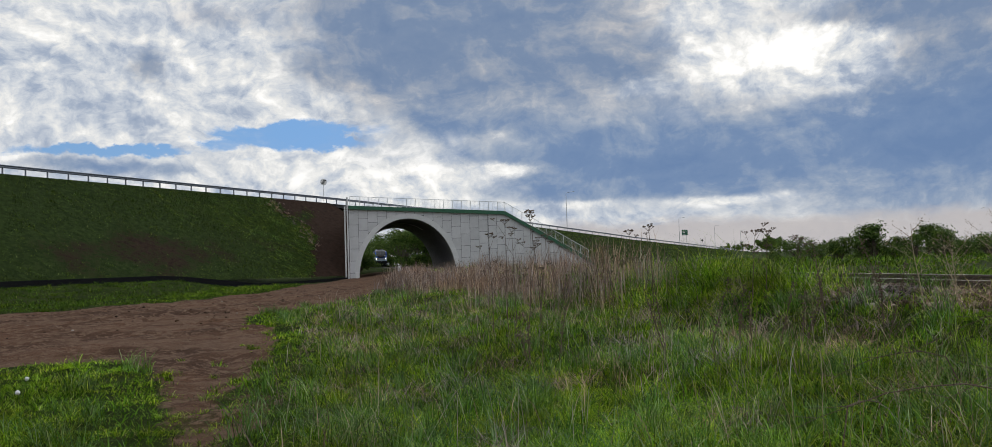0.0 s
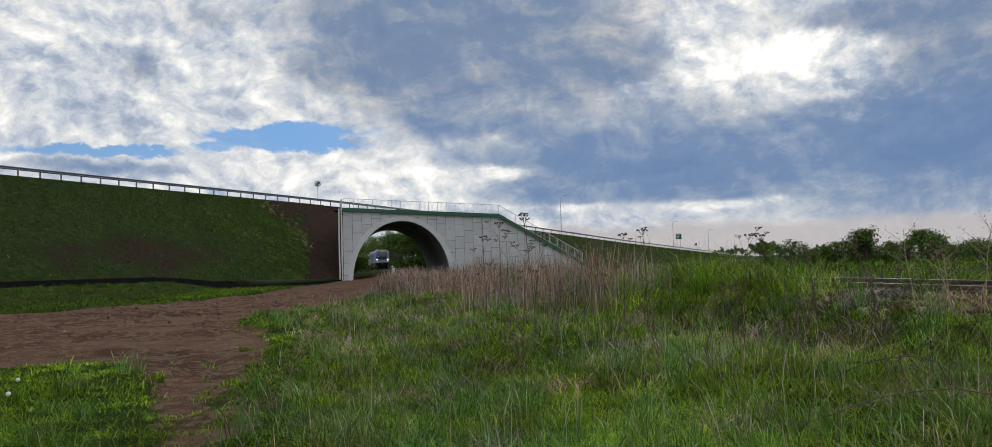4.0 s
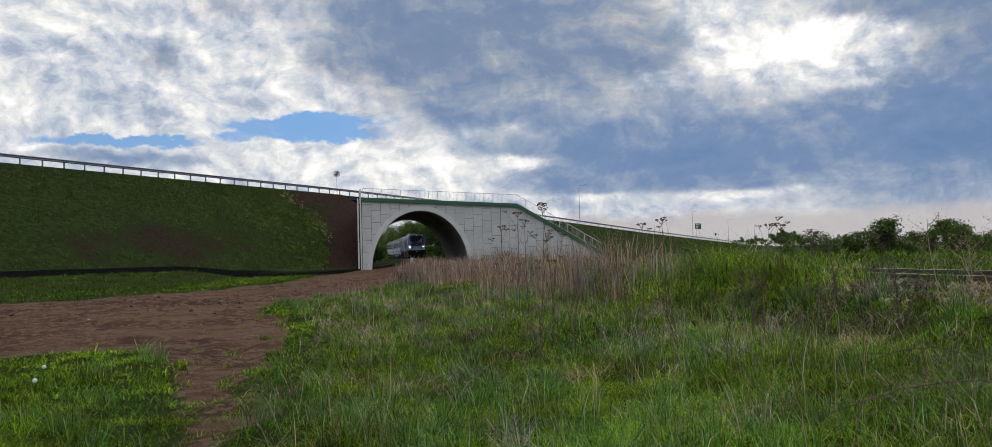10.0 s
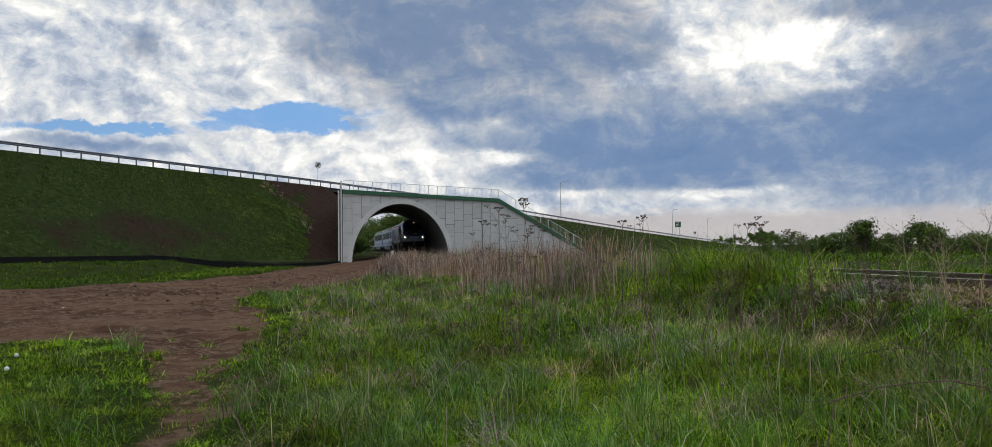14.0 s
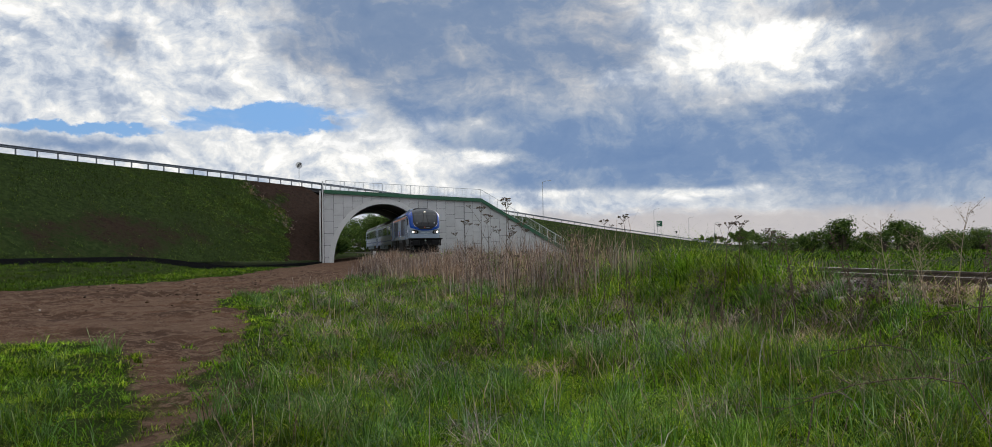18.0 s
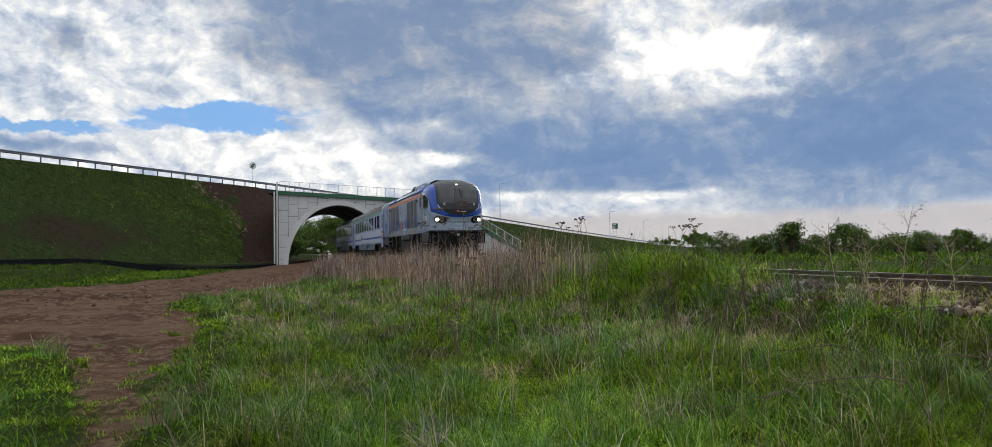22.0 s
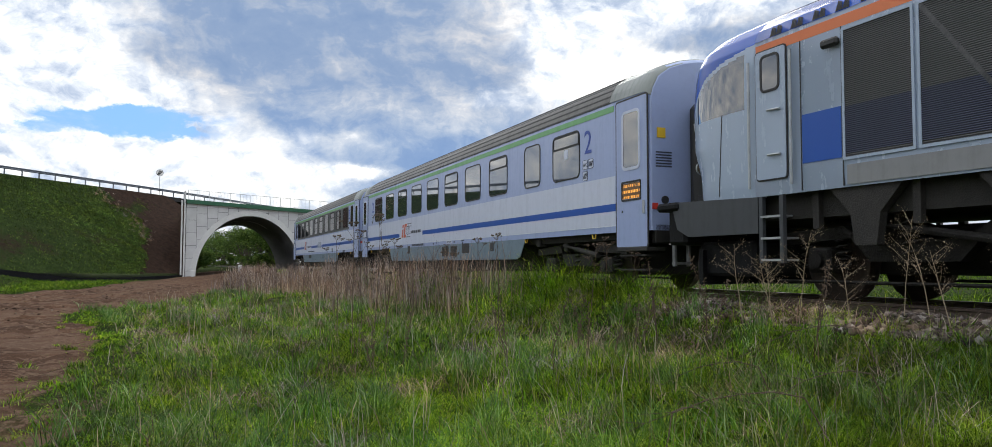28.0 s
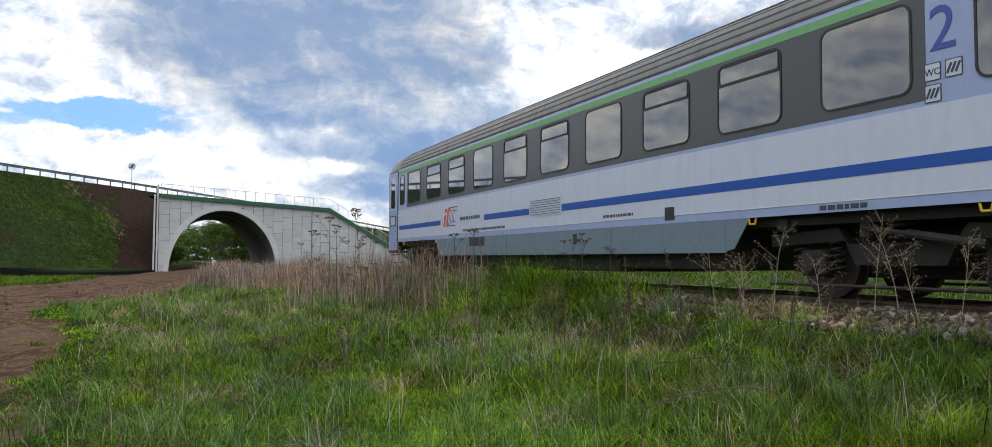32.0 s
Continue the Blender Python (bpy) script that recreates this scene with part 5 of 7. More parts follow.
        put_letters("60Pl", 0.07, M_text, ob, x - 0.006, f + 9.85, 1.075)
        plate(ob, "window_notice", M_white, x - 0.008, f + 3.1, f + 3.28, 2.72, 2.92, 0.004)
    else:
        emblem(ob, x, f + 16.9, f + 17.9, 1.42, 1.96)
        text_bars(ob, x, f + 15.2, f + 16.6, 1.55, 0.09, M_text)
        text_bars(ob, x, f + 13.6, f + 16.4, 1.24, 0.06, M_text)
        text_bars(ob, x, f + 8.2, f + 9.2, 1.26, 0.05, M_text)
        text_bars(ob, x, f + 3.4, f + 4.1, 1.11, 0.06, M_text)
    # ends: gangway, buffers, lamps, warning plates
    for d in (-1, 1):
        y = d * h
        bm = boxm(-0.62, 0.62, min(y, y + d * 0.28), max(y, y + d * 0.28), 1.1, 3.35, 0.1)
        part("gangway", bm, M_rubber, ob)
        for x in (-0.875, 0.875):
            b = part("buffer", tube(bmesh.new(), (x, y, 1.05), (x, y + d * 0.36, 1.05), 0.09, 12), M_under, ob)
            part("buffer_head", tube(bmesh.new(), (x, y + d * 0.34, 1.05), (x, y + d * 0.4, 1.05), 0.24, 20), M_under, b)
        part("headstock", boxm(-1.3, 1.3, min(y, y - d * 0.12), max(y, y - d * 0.12), 0.85, 1.2, 0.02), M_under, ob)
        part("tail_lamp", tube(bmesh.new(), (-1.1, y, 1.62), (-1.1, y + d * 0.03, 1.62), 0.07, 14), M_rubber, ob)
        part("warning_plate", boxm(-1.25, -1.08, min(y, y + d * 0.012), max(y, y + d * 0.012), 2.72, 2.9), M_yellow, ob)
        part("socket", boxm(-1.36, -1.25, min(y, y + d * 0.02) - 0.0, max(y, y + d * 0.02), 1.45, 1.56), M_red, ob)
        text_bars_end(ob, y, d)
        part("hose", tube(bmesh.new(), (-0.3, y, 0.95), (-0.25, y + d * 0.3, 0.55), 0.025, 6), M_rubber, ob)
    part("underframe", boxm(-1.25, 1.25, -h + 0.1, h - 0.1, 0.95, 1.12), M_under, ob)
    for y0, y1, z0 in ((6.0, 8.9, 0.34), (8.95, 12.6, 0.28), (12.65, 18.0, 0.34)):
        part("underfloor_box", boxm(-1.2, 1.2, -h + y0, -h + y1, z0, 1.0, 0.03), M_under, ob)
    for yc in (-8.6, 8.6):
        bogie(ob, yc, 2.5, 0.46)
    return ob


M_roof_end = paint("smooth_grey_roof_end", (0.19, 0.21, 0.20), 0.4, 0.3)


def text_bars_end(ob, y, d):
    for r in range(6):
        part("text_bar", boxm(-1.28, -0.95, min(y, y + d * 0.006), max(y, y + d * 0.006), 2.45 - r * 0.05, 2.475 - r * 0.05), M_text, ob)


# ---- locomotive: symmetrical, cabs at both ends, front towards -y ----
LZ = [1.43, 1.6, 1.8, 2.0, 2.2, 2.4, 2.6, 2.8, 3.0, 3.2, 3.44, 3.63, 3.81, 3.98, 4.11, 4.20, 4.26]


def loco_w(z):
    return float(np.interp(z, [1.4, 1.6, 3.44, 3.63, 3.81, 3.98, 4.11, 4.20, 4.26, 4.30], [1.49, 1.50, 1.50, 1.475, 1.385, 1.21, 0.95, 0.68, 0.35, 0.02]))


def loco_f(z):
    return float(np.interp(z, [1.4, 1.9, 2.12, 2.3, 2.6, 2.9, 3.2, 3.6, 3.8, 3.95, 4.08, 4.18, 4.25, 4.30], [9.06, 9.12, 9.22, 9.30, 9.31, 9.26, 9.17, 8.99, 8.86, 8.71, 8.50, 8.22, 7.85, 6.90]))


NOSE_V0, NOSE_N = 6.86, 3.8
REACH = {-1: 0.22, 1: -0.34}   # the leading cab stands a little further out than the trailing one


def nose_v(x, z, d=-1):
    """How far out the cab's skin stands at x and z."""
    u = min(0.999, abs(x) / loco_w(z))
    return NOSE_V0 + (loco_f(z) + REACH[d] * min(1.0, max(0.0, (4.1 - z) / 1.5)) - NOSE_V0) * (1 - u ** NOSE_N) ** (1 / NOSE_N)


def nose_class(X, v, z):
    """Which piece of the cab a point of its skin belongs to."""
    ax = abs(X)
    if ax < 1.35 and v > 7.3:
        if z > 3.86 and ax < 1.06 - 0.16 * max(0.0, z - 3.86) / 0.29 - 1.2 * max(0.0, z - 4.10):
            return "cap"
        if 2.93 < z < 3.82 and ax < 1.03 - 0.11 * max(0.0, (3.09 - z) / 0.16) ** 2 - 0.10 * max(0.0, (z - 3.63) / 0.19) ** 2:
            return "glass"
        inner = 1.13 - 0.60 * max(0.0, (3.0 - z) / 0.68) ** 2.0
        if z > 2.29 and ax < inner:
            return "black"
    bottom = max(float(np.interp(v, [7.0, 7.6, 8.1, 8.42, 8.64, 8.82, 9.0], [3.62, 3.54, 3.38, 3.12, 2.80, 2.40, 2.0])), 2.16 + 0.24 * (ax / 1.2) ** 2.2)
    if z > bottom:
        return "blue"
    if ax > 1.1 and 7.14 < v < 8.36 and 2.72 < z < bottom - 0.07:
        return "side_glass"
    if v > 8.1 and 0.62 < ax < 1.26 and abs(z - (2.06 + 0.10 * (ax - 0.95))) < 0.175 * (1 - ((ax - 0.94) / 0.34) ** 4):
        return "lamp_housing"
    return "skin"


def side_x(v, z, d=-1):
    """Half the cab's width where it stands v metres from the middle."""
    t = (v - NOSE_V0) / (nose_v(0.0, z, d) - NOSE_V0)
    return loco_w(z) * (1 - t ** NOSE_N) ** (1 / NOSE_N)


def open_tube(p, q, r0, r1, n=20):
    """A bowl without ends, widening from p to q along y."""
    bm = bmesh.new()
    rings = [[bm.verts.new((c[0] + r * math.cos(2 * math.pi * i / n), c[1], c[2] + r * math.sin(2 * math.pi * i / n))) for i in range(n)] for c, r in ((p, r0), (q, r1))]
    for i in range(n):
        bm.faces.new((rings[0][i], rings[0][(i + 1) % n], rings[1][(i + 1) % n], rings[1][i]))
    return bm


def ring_y(x, z, r, w, y0, y1, n=24):
    """A flat ring round an axis along y."""
    bm = bmesh.new()
    L = [[bm.verts.new((x + q * math.cos(2 * math.pi * i / n), y, z + q * math.sin(2 * math.pi * i / n))) for i in range(n)] for q, y in ((r, y0), (r + w, y0), (r + w, y1), (r, y1))]
    for a in range(4):
        for k in range(n):
            bm.faces.new((L[a][k], L[a][(k + 1) % n], L[(a + 1) % 4][(k + 1) % n], L[(a + 1) % 4][k]))
    bmesh.ops.recalc_face_normals(bm, faces=bm.faces)
    return bm


def build_nose(ob, d):
    """One cab end. d = -1: the front, towards -y."""
    f = 0.5 if d < 0 else 1.0
    rows = np.concatenate([np.arange(1.43, 3.6, 0.03 * f), np.arange(3.6, 4.15, 0.022 * f), np.arange(4.15, 4.30, 0.012 * f)])
    phis = np.linspace(0, math.pi, int(190 / f))
    grid = []
    v0 = NOSE_V0
    for z in rows:
        w, f = loco_w(z), nose_v(0.0, z, d)
        n = NOSE_N
        pts = []
        for p in phis:
            c, s = math.cos(p), math.sin(p)
            pts.append((-w * math.copysign(abs(c) ** (2 / n), c), v0 + (f - v0) * abs(s) ** (2 / n), float(z)))
        grid.append(pts)
    mats = {"skin": M_silver, "blue": M_blue, "black": M_nose_black, "glass": M_windscreen, "cap": M_apron, "side_glass_a": M_pane, "side_glass_b": M_pane, "lamp_housing_a": M_rubber, "lamp_housing_b": M_rubber}
    names = {"skin": "cab_skin", "blue": "blue_mask", "black": "windscreen_surround", "glass": "windscreen", "cap": "cab_roof", "side_glass_a": "side_window", "side_glass_b": "side_window", "lamp_housing_a": "lamp_housing", "lamp_housing_b": "lamp_housing"}
    groups = {k: ([], []) for k in mats}
    where_is = {k: {} for k in mats}
    for i in range(len(grid) - 1):
        for j in range(len(phis) - 1):
            q = [grid[i][j], grid[i][j + 1], grid[i + 1][j + 1], grid[i + 1][j]]
            c = [sum(p[k] for p in q) / 4 for k in range(3)]
            kind = nose_class(*c)
            if kind in ("side_glass", "lamp_housing"):
                kind += "_a" if c[0] < 0 else "_b"
            vs, fs = groups[kind]
            known = where_is[kind]
            face = []
            for a, b, p in ((i, j, q[0]), (i, j + 1, q[1]), (i + 1, j + 1, q[2]), (i + 1, j, q[3])):
                if (a, b) not in known:
                    known[(a, b)] = len(vs)
                    vs.append((p[0], (p[1] - (0.32 if kind.startswith("lamp") else 0.0)) * d, p[2]))
                face.append(known[(a, b)])
            fs.append(face if d > 0 else face[::-1])
    for kind, (vs, fs) in groups.items():
        part(names[kind], mesh_of(names[kind], vs, [f[::-1] for f in fs], mats[kind], True), None, ob)
    lit = d < 0
    for s in (-1, 1):
        for ax, bright in ((1.11, lit), (0.90, False)):
            y = d * (nose_v(ax, 2.06, d) - 0.02)
            lamp = part("headlight", open_tube((s * ax, y - d * 0.24, 2.06), (s * ax, y, 2.06), 0.060, 0.098), M_bowl, ob, "round headlight in a bright bowl")
            part("bulb", tube(bmesh.new(), (s * ax, y - d * 0.25, 2.06), (s * ax, y - d * 0.235, 2.06), 0.058, 18), M_headlight if bright else M_lens, lamp)
            part("rim", ring_y(s * ax, 2.06, 0.098, 0.014, y - d * 0.02, y + d * 0.012), M_galv, lamp)
        # seams of the cab's side panels
        for v0, v1, z0, z1 in ((7.72, 7.62, 1.5, 2.74), (8.45, 8.62, 1.5, 2.45)):
            bm = bmesh.new()
            rope(bm, [Vector((s * (side_x(v0 + (v1 - v0) * k / 8, z0 + (z1 - z0) * k / 8, d) + 0.002), d * (v0 + (v1 - v0) * k / 8), z0 + (z1 - z0) * k / 8)) for k in range(9)], [0.008] * 9)
            part("panel_gap", bm, M_rubber, ob)
        # grab bars, small mirrors, wipers
        bm = bmesh.new()
        p = [(s * a, d * (nose_v(a, b, d) + 0.05), b) for a, b in ((1.09, 2.84), (1.06, 2.72), (0.98, 2.60), (0.87, 2.51))]
        for a, b in zip(p, p[1:]):
            tube(bm, a, b, 0.022, 6)
        part("grab_bar", bm, M_galv, ob)
        part("washer_lamp", boxm(s * 0.78 - 0.05, s * 0.78 + 0.05, min(d * 8.7, d * (nose_v(0.78, 2.84, d) + 0.05)), max(d * 8.7, d * (nose_v(0.78, 2.84, d) + 0.05)), 2.78, 2.92, 0.02), M_galv, ob)
        bm = bmesh.new()
        for a0, z0, a1, z1, r in ((0.32, 2.66, 0.20, 3.08, 0.018), (0.36, 2.66, 0.24, 3.08, 0.018), (0.27, 2.88, 0.10, 3.70, 0.028)):
            tube(bm, (s * a0, d * (nose_v(a0, z0, d) + 0.04), z0), (s * a1, d * (nose_v(a1, z1, d) + 0.04), z1), r, 5)
        part("wiper", bm, M_rubber, ob)
        part("bell_stub", boxm(s * 0.86 - 0.04, s * 0.86 + 0.04, min(d * 8.9, d * 9.05), max(d * 8.9, d * 9.05), 1.48, 1.66, 0.01), M_red if s > 0 else M_rubber, ob)
    part("top_lamp", tube(bmesh.new(), (0, d * (nose_v(0, 3.89, d) - 0.16), 3.83), (0, d * (nose_v(0, 3.89, d) + 0.006), 3.89), 0.085, 20), M_top_lamp if lit else M_lens, ob)
    e = 0.02 if d < 0 else 0.0
    # bumper beam, buffers, coupling, plough, ladders
    part("buffer_beam", boxm(-1.46, 1.46, min(d * 8.63, d * (9.11 + e)), max(d * 8.63, d * (9.11 + e)), 0.80, 1.47, 0.05), M_black_beam, ob)
    part("beam_lip", boxm(-1.56, 1.56, min(d * 8.73, d * (9.31 + e)), max(d * 8.73, d * (9.31 + e)), 1.36, 1.50, 0.04), M_black_beam, ob)
    for s in (-1, 1):
        b = part("buffer", tube(bmesh.new(), (s * 0.875, d * (9.03 + e), 1.06), (s * 0.875, d * (9.33 + e), 1.06), 0.14, 14), M_under, ob)
        part("buffer_head", boxm(s * 0.875 - 0.34, s * 0.875 + 0.34, min(d * (9.31 + e), d * (9.41 + e)), max(d * (9.31 + e), d * (9.41 + e)), 0.80, 1.32, 0.06), M_black_beam, b)
        # front corner ladder
        ld = part("ladder", boxm(s * 1.34 - 0.02, s * 1.34 + 0.02, min(d * (9.05 + e), d * (9.13 + e)), max(d * (9.05 + e), d * (9.13 + e)), 0.45, 1.42), M_ladder, ob)
        part("ladder_rail", boxm(s * 1.06 - 0.02, s * 1.06 + 0.02, min(d * (9.05 + e), d * (9.13 + e)), max(d * (9.05 + e), d * (9.13 + e)), 0.45, 1.42), M_ladder, ld)
        for z in (0.5, 0.85, 1.2):
            part("rung", boxm(min(s * 1.06, s * 1.34), max(s * 1.06, s * 1.34), min(d * (9.03 + e), d * (9.18 + e)), max(d * (9.03 + e), d * (9.18 + e)), z - 0.02, z + 0.02), M_ladder, ld)
        # grey side apron under the cab
        bm = prism(bmesh.new(), [(d * 6.85, 0.92), (d * 8.48, 0.92), (d * 8.78, 1.05), (d * 8.95, 1.5), (d * 6.85, 1.43)], "x", s * 1.41, s * 1.505)
        part("apron", bm, M_apron, ob)
        st = part("cab_steps", boxm(s * 1.48 - 0.03, s * 1.48 + 0.03, min(d * 6.35, d * 6.42), max(d * 6.35, d * 6.42), 0.5, 1.43), M_apron, ob)
        part("step_rail", boxm(s * 1.48 - 0.03, s * 1.48 + 0.03, min(d * 6.75, d * 6.82), max(d * 6.75, d * 6.82), 0.5, 1.43), M_apron, st)
        for z in (0.55, 0.85, 1.15):
            part("step", boxm(min(s * 1.2, s * 1.52), max(s * 1.2, s * 1.52), min(d * 6.4, d * 6.78), max(d * 6.4, d * 6.78), z - 0.02, z + 0.01), M_galv, st)
    part("pilot_box", boxm(-1.2, 1.2, min(d * 7.3, d * 8.6), max(d * 7.3, d * 8.6), 0.30, 0.84, 0.05), M_black_beam, ob)
    part("coupling_hook", boxm(-0.07, 0.07, min(d * (9.03 + e), d * (9.43 + e)), max(d * (9.03 + e), d * (9.43 + e)), 0.92, 1.12, 0.03), M_under, ob)
    for x in (-0.25, 0.2, 0.32, 0.45):
        bm = tube(bmesh.new(), (x, d * (9.11 + e), 1.0), (x + 0.04, d * (9.25 + e), 0.7), 0.022, 6)
        tube(bm, (x + 0.04, d * (9.25 + e), 0.7), (x + 0.1, d * (9.18 + e), 0.55), 0.022, 6)
        part("brake_hose", bm, M_under_lit, ob)
    bm = prism(bmesh.new(), [(-1.3, d * 8.48), (0, d * 8.93), (1.3, d * 8.48), (1.3, d * 8.38), (0, d * 8.83), (-1.3, d * 8.38)], "z", 0.16, 0.72)
    part("snow_plough", bm, M_black_beam, ob)
    if d < 0:
        text_bars_front(ob)


def text_bars_front(ob):
    for z, h, words in ((1.97, 0.085, ((-0.42, -0.02), (0.03, 0.05), (0.10, 0.42))), (1.79, 0.075, ((-0.17, 0.17),)), (1.63, 0.045, ((-0.36, -0.30), (-0.24, -0.02), (0.04, 0.34)))):
        y = -nose_v(0.0, z + h / 2)
        for x0, x1 in words:
            part("text_bar", boxm(x0, x1, y - 0.008, y + 0.03, z, z + h), M_number_pale, ob)
    y = -nose_v(0.0, 2.5)
    part("emblem", boxm(-0.15, -0.02, y - 0.012, y + 0.05, 2.45, 2.52), M_red_logo, ob)
    part("text_bar", boxm(0.06, 0.34, y - 0.012, y + 0.05, 2.45, 2.48), M_text_pale, ob)
    part("plate", tube(bmesh.new(), (0, -9.12, 1.28), (0, -9.155, 1.28), 0.085, 18), M_text_pale, ob)


def build_loco():
    ob = thing("locomotive", "silver-grey diesel locomotive with a rounded blue cab front", "locomotive")
    sec_r = [(loco_w(z), z) for z in LZ] + [(0.0, 4.30)]
    sec = [(-x, z) for x, z in sec_r] + sec_r[::-1][1:]
    loft([(-6.9, sec), (6.9, sec)], M_silver, "body", ob)
    roof = [(x * 1.004, z + 0.006) for x, z in sec if z > 3.62]
    loft([(-3.4, roof), (3.4, roof)], M_silver, "roof_flank", ob, label="silver sloping roof edge")
    for a, b in ((-6.9, -3.4), (3.4, 6.9)):
        loft([(a, roof), (b, roof)], M_blue, "roof_flank", ob, label="deep blue sloping roof edge")
    crown = [(x * 1.004, z + 0.014) for x, z in sec if z > 4.1]
    loft([(-6.9, crown), (6.9, crown)], M_roof, "roof", ob)
    # roof boxes
    for y0, y1, z1, w, m in ((-4.2, -0.9, 4.32, 0.86, M_silver), (-6.0, -4.5, 4.30, 0.62, M_black_beam), (1.2, 4.6, 4.20, 0.8, M_roof), (5.0, 6.2, 4.20, 0.6, M_roof)):
        part("roof_box", boxm(-w, w, y0, y1, 4.05, z1 + 0.1, 0.06), m, ob)
    bm = prism(bmesh.new(), [(-0.9, 4.1), (-0.9, 4.43), (-0.4, 4.40), (0.3, 4.28), (0.7, 4.1)], "x", -0.86, 0.86)
    part("roof_fairing", bm, M_apron, ob)
    part("horn", tube(bmesh.new(), (-0.5, -6.3, 4.1), (-0.5, -6.3, 4.4), 0.04, 8), M_roof, ob)
    for s in (-1, 1):
        x = s * 1.50
        plate(ob, "orange_line", M_orange, x * 0.997, -6.85, 6.85, 3.43, 3.57, 0.006)
        for d in (-1, 1):
            def span(a, b):
                return (d * a, d * b) if d > 0 else (d * b, d * a)
            # engine room grilles in frames
            for a, b in ((1.73, 2.96), (3.00, 4.24), (4.28, 5.30)):
                y0, y1 = span(a, b)
                gr = plate(ob, "grille", M_grille, x, y0 + 0.03, y1 - 0.03, 1.80, 3.37, 0.008)
                part("grille_frame", ring_prism(y0, y1, 1.76, 3.40, 0.02, 0.035, x, x + s * 0.016), M_silver, gr)
                plate(gr, "tinted_band", M_grille_blue, x, y0 + 0.04, y1 - 0.04, 1.84, 2.42, 0.0095)
            # pale braces that show through the mesh
            for a, b in ((4.20, 3.02), (1.80, 2.92)):
                bm = prism(bmesh.new(), [(d * a - 0.035, 3.36), (d * a + 0.035, 3.36), (d * b + 0.035, 1.81), (d * b - 0.035, 1.81)], "x", x, x + s * 0.0095)
                part("brace", bm, M_brace, ob)
            y0, y1 = span(5.33, 5.98)
            plate(ob, "blue_square", M_blue_band, x, y0, y1, 1.80, 2.44, 0.006)
            for a in (5.31, 6.0, 1.71):
                plate(ob, "panel_gap", M_rubber, x, d * a - 0.008, d * a + 0.008, 1.45, 3.43, 0.005)
            # fading blue dots towards the middle
            y0, y1 = span(1.2, 1.68)
            plate(ob, "blue_fade", M_blue_band, x, y0, y1, 1.84, 2.44, 0.005)
            for r in range(11):
                for c in range(9):
                    w = 0.030 - 0.0028 * c
                    ya = d * (1.15 - c * 0.062)
                    plate(ob, "blue_dot", M_blue_band, x, ya - w / 2, ya + w / 2, 1.86 + r * 0.052, 1.86 + r * 0.052 + w, 0.005)
            # cab door with window, handles and rails
            y0, y1 = span(6.26, 6.84)
            dr = plate(ob, "cab_door", M_silver, x, y0, y1, 1.66, 3.46, 0.022, 0.05)
            part("door_gap", ring_prism(y0 - 0.02, y1 + 0.02, 1.64, 3.48, 0.06, 0.02, x, x + s * 0.012), M_rubber, dr)
            part("window_seal", ring_prism((y0 + y1) / 2 - 0.19, (y0 + y1) / 2 + 0.19, 2.87, 3.40, 0.09, 0.035, x, x + s * 0.034), M_rubber, dr)
            part("pane", prism(bmesh.new(), round_rect((y0 + y1) / 2 - 0.17, (y0 + y1) / 2 + 0.17, 2.89, 3.38, 0.07), "x", x, x + s * 0.028), M_pane, dr)
            for z in (1.98, 2.6):
                part("door_handle", tube(bmesh.new(), (x + s * 0.05, d * 6.28 + d * 0.06, z), (x + s * 0.05, d * 6.28 + d * 0.3, z + 0.01), 0.018, 6), M_galv, dr)
            for a in (6.14, 6.96):
                part("handrail", tube(bmesh.new(), (x + s * 0.05, d * a, 1.55), (x + s * 0.05, d * a, 3.36), 0.02, 8), M_galv, ob)
            part("camera_pod", boxm(min(x, x + s * 0.09), max(x, x + s * 0.09), d * 5.45 - 0.14, d * 5.45 + 0.14, 3.2, 3.31, 0.03), M_rubber, ob)
            plate(ob, "sill_plate", M_sill, x, *span(1.7, 5.25), 1.46, 1.70, 0.006)
            bogie(ob, d * 4.7, 2.8, 0.54, True)
            for a in (5.05, 3.1):
                bm = prism(bmesh.new(), [(d * (a - 0.55), 1.45), (d * (a + 0.55), 1.45), (d * (a + 0.22), 1.1), (d * (a + 0.16), 0.72), (d * (a - 0.16), 0.72), (d * (a - 0.22), 1.1)], "x", s * 1.33, s * 1.45)
                part("frame_bracket", bm, M_under_lit, ob)
            for a in (4.4, 5.9, 2.2):
                part("hanger", boxm(min(s * 1.3, s * 1.38), max(s * 1.3, s * 1.38), d * a - 0.05, d * a + 0.05, 0.95, 1.45), M_under_lit, ob)
        plate(ob, "sill_band", M_silver, x, -1.7, 1.7, 1.43, 1.70, 0.004)
        # triangles in pairs along the blue roof edge
        for k in range(34):
            y = -6.4 + k * 0.39
            for o in (-0.055, 0.055):
                part("intake", prism(bmesh.new(), [(y + o - 0.055, 3.65), (y + o + 0.055, 3.65), (y + o, 3.77)], "x", s * 1.385, s * 1.48), M_rubber, ob)
        # tank and boxes under the floor
        part("tank", boxm(min(s * 0.2, s * 1.36), max(s * 0.2, s * 1.36), -2.3, 1.2, 0.36, 1.12, 0.06), M_under_lit, ob)
        part("tank_panel", boxm(min(s * 1.0, s * 1.47), max(s * 1.0, s * 1.47), -2.4, 1.0, 1.14, 1.42, 0.03), M_apron, ob)
        part("vent_box", boxm(min(s * 0.7, s * 1.33), max(s * 0.7, s * 1.33), 1.35, 2.05, 0.62, 1.22, 0.04), M_under_lit, ob)
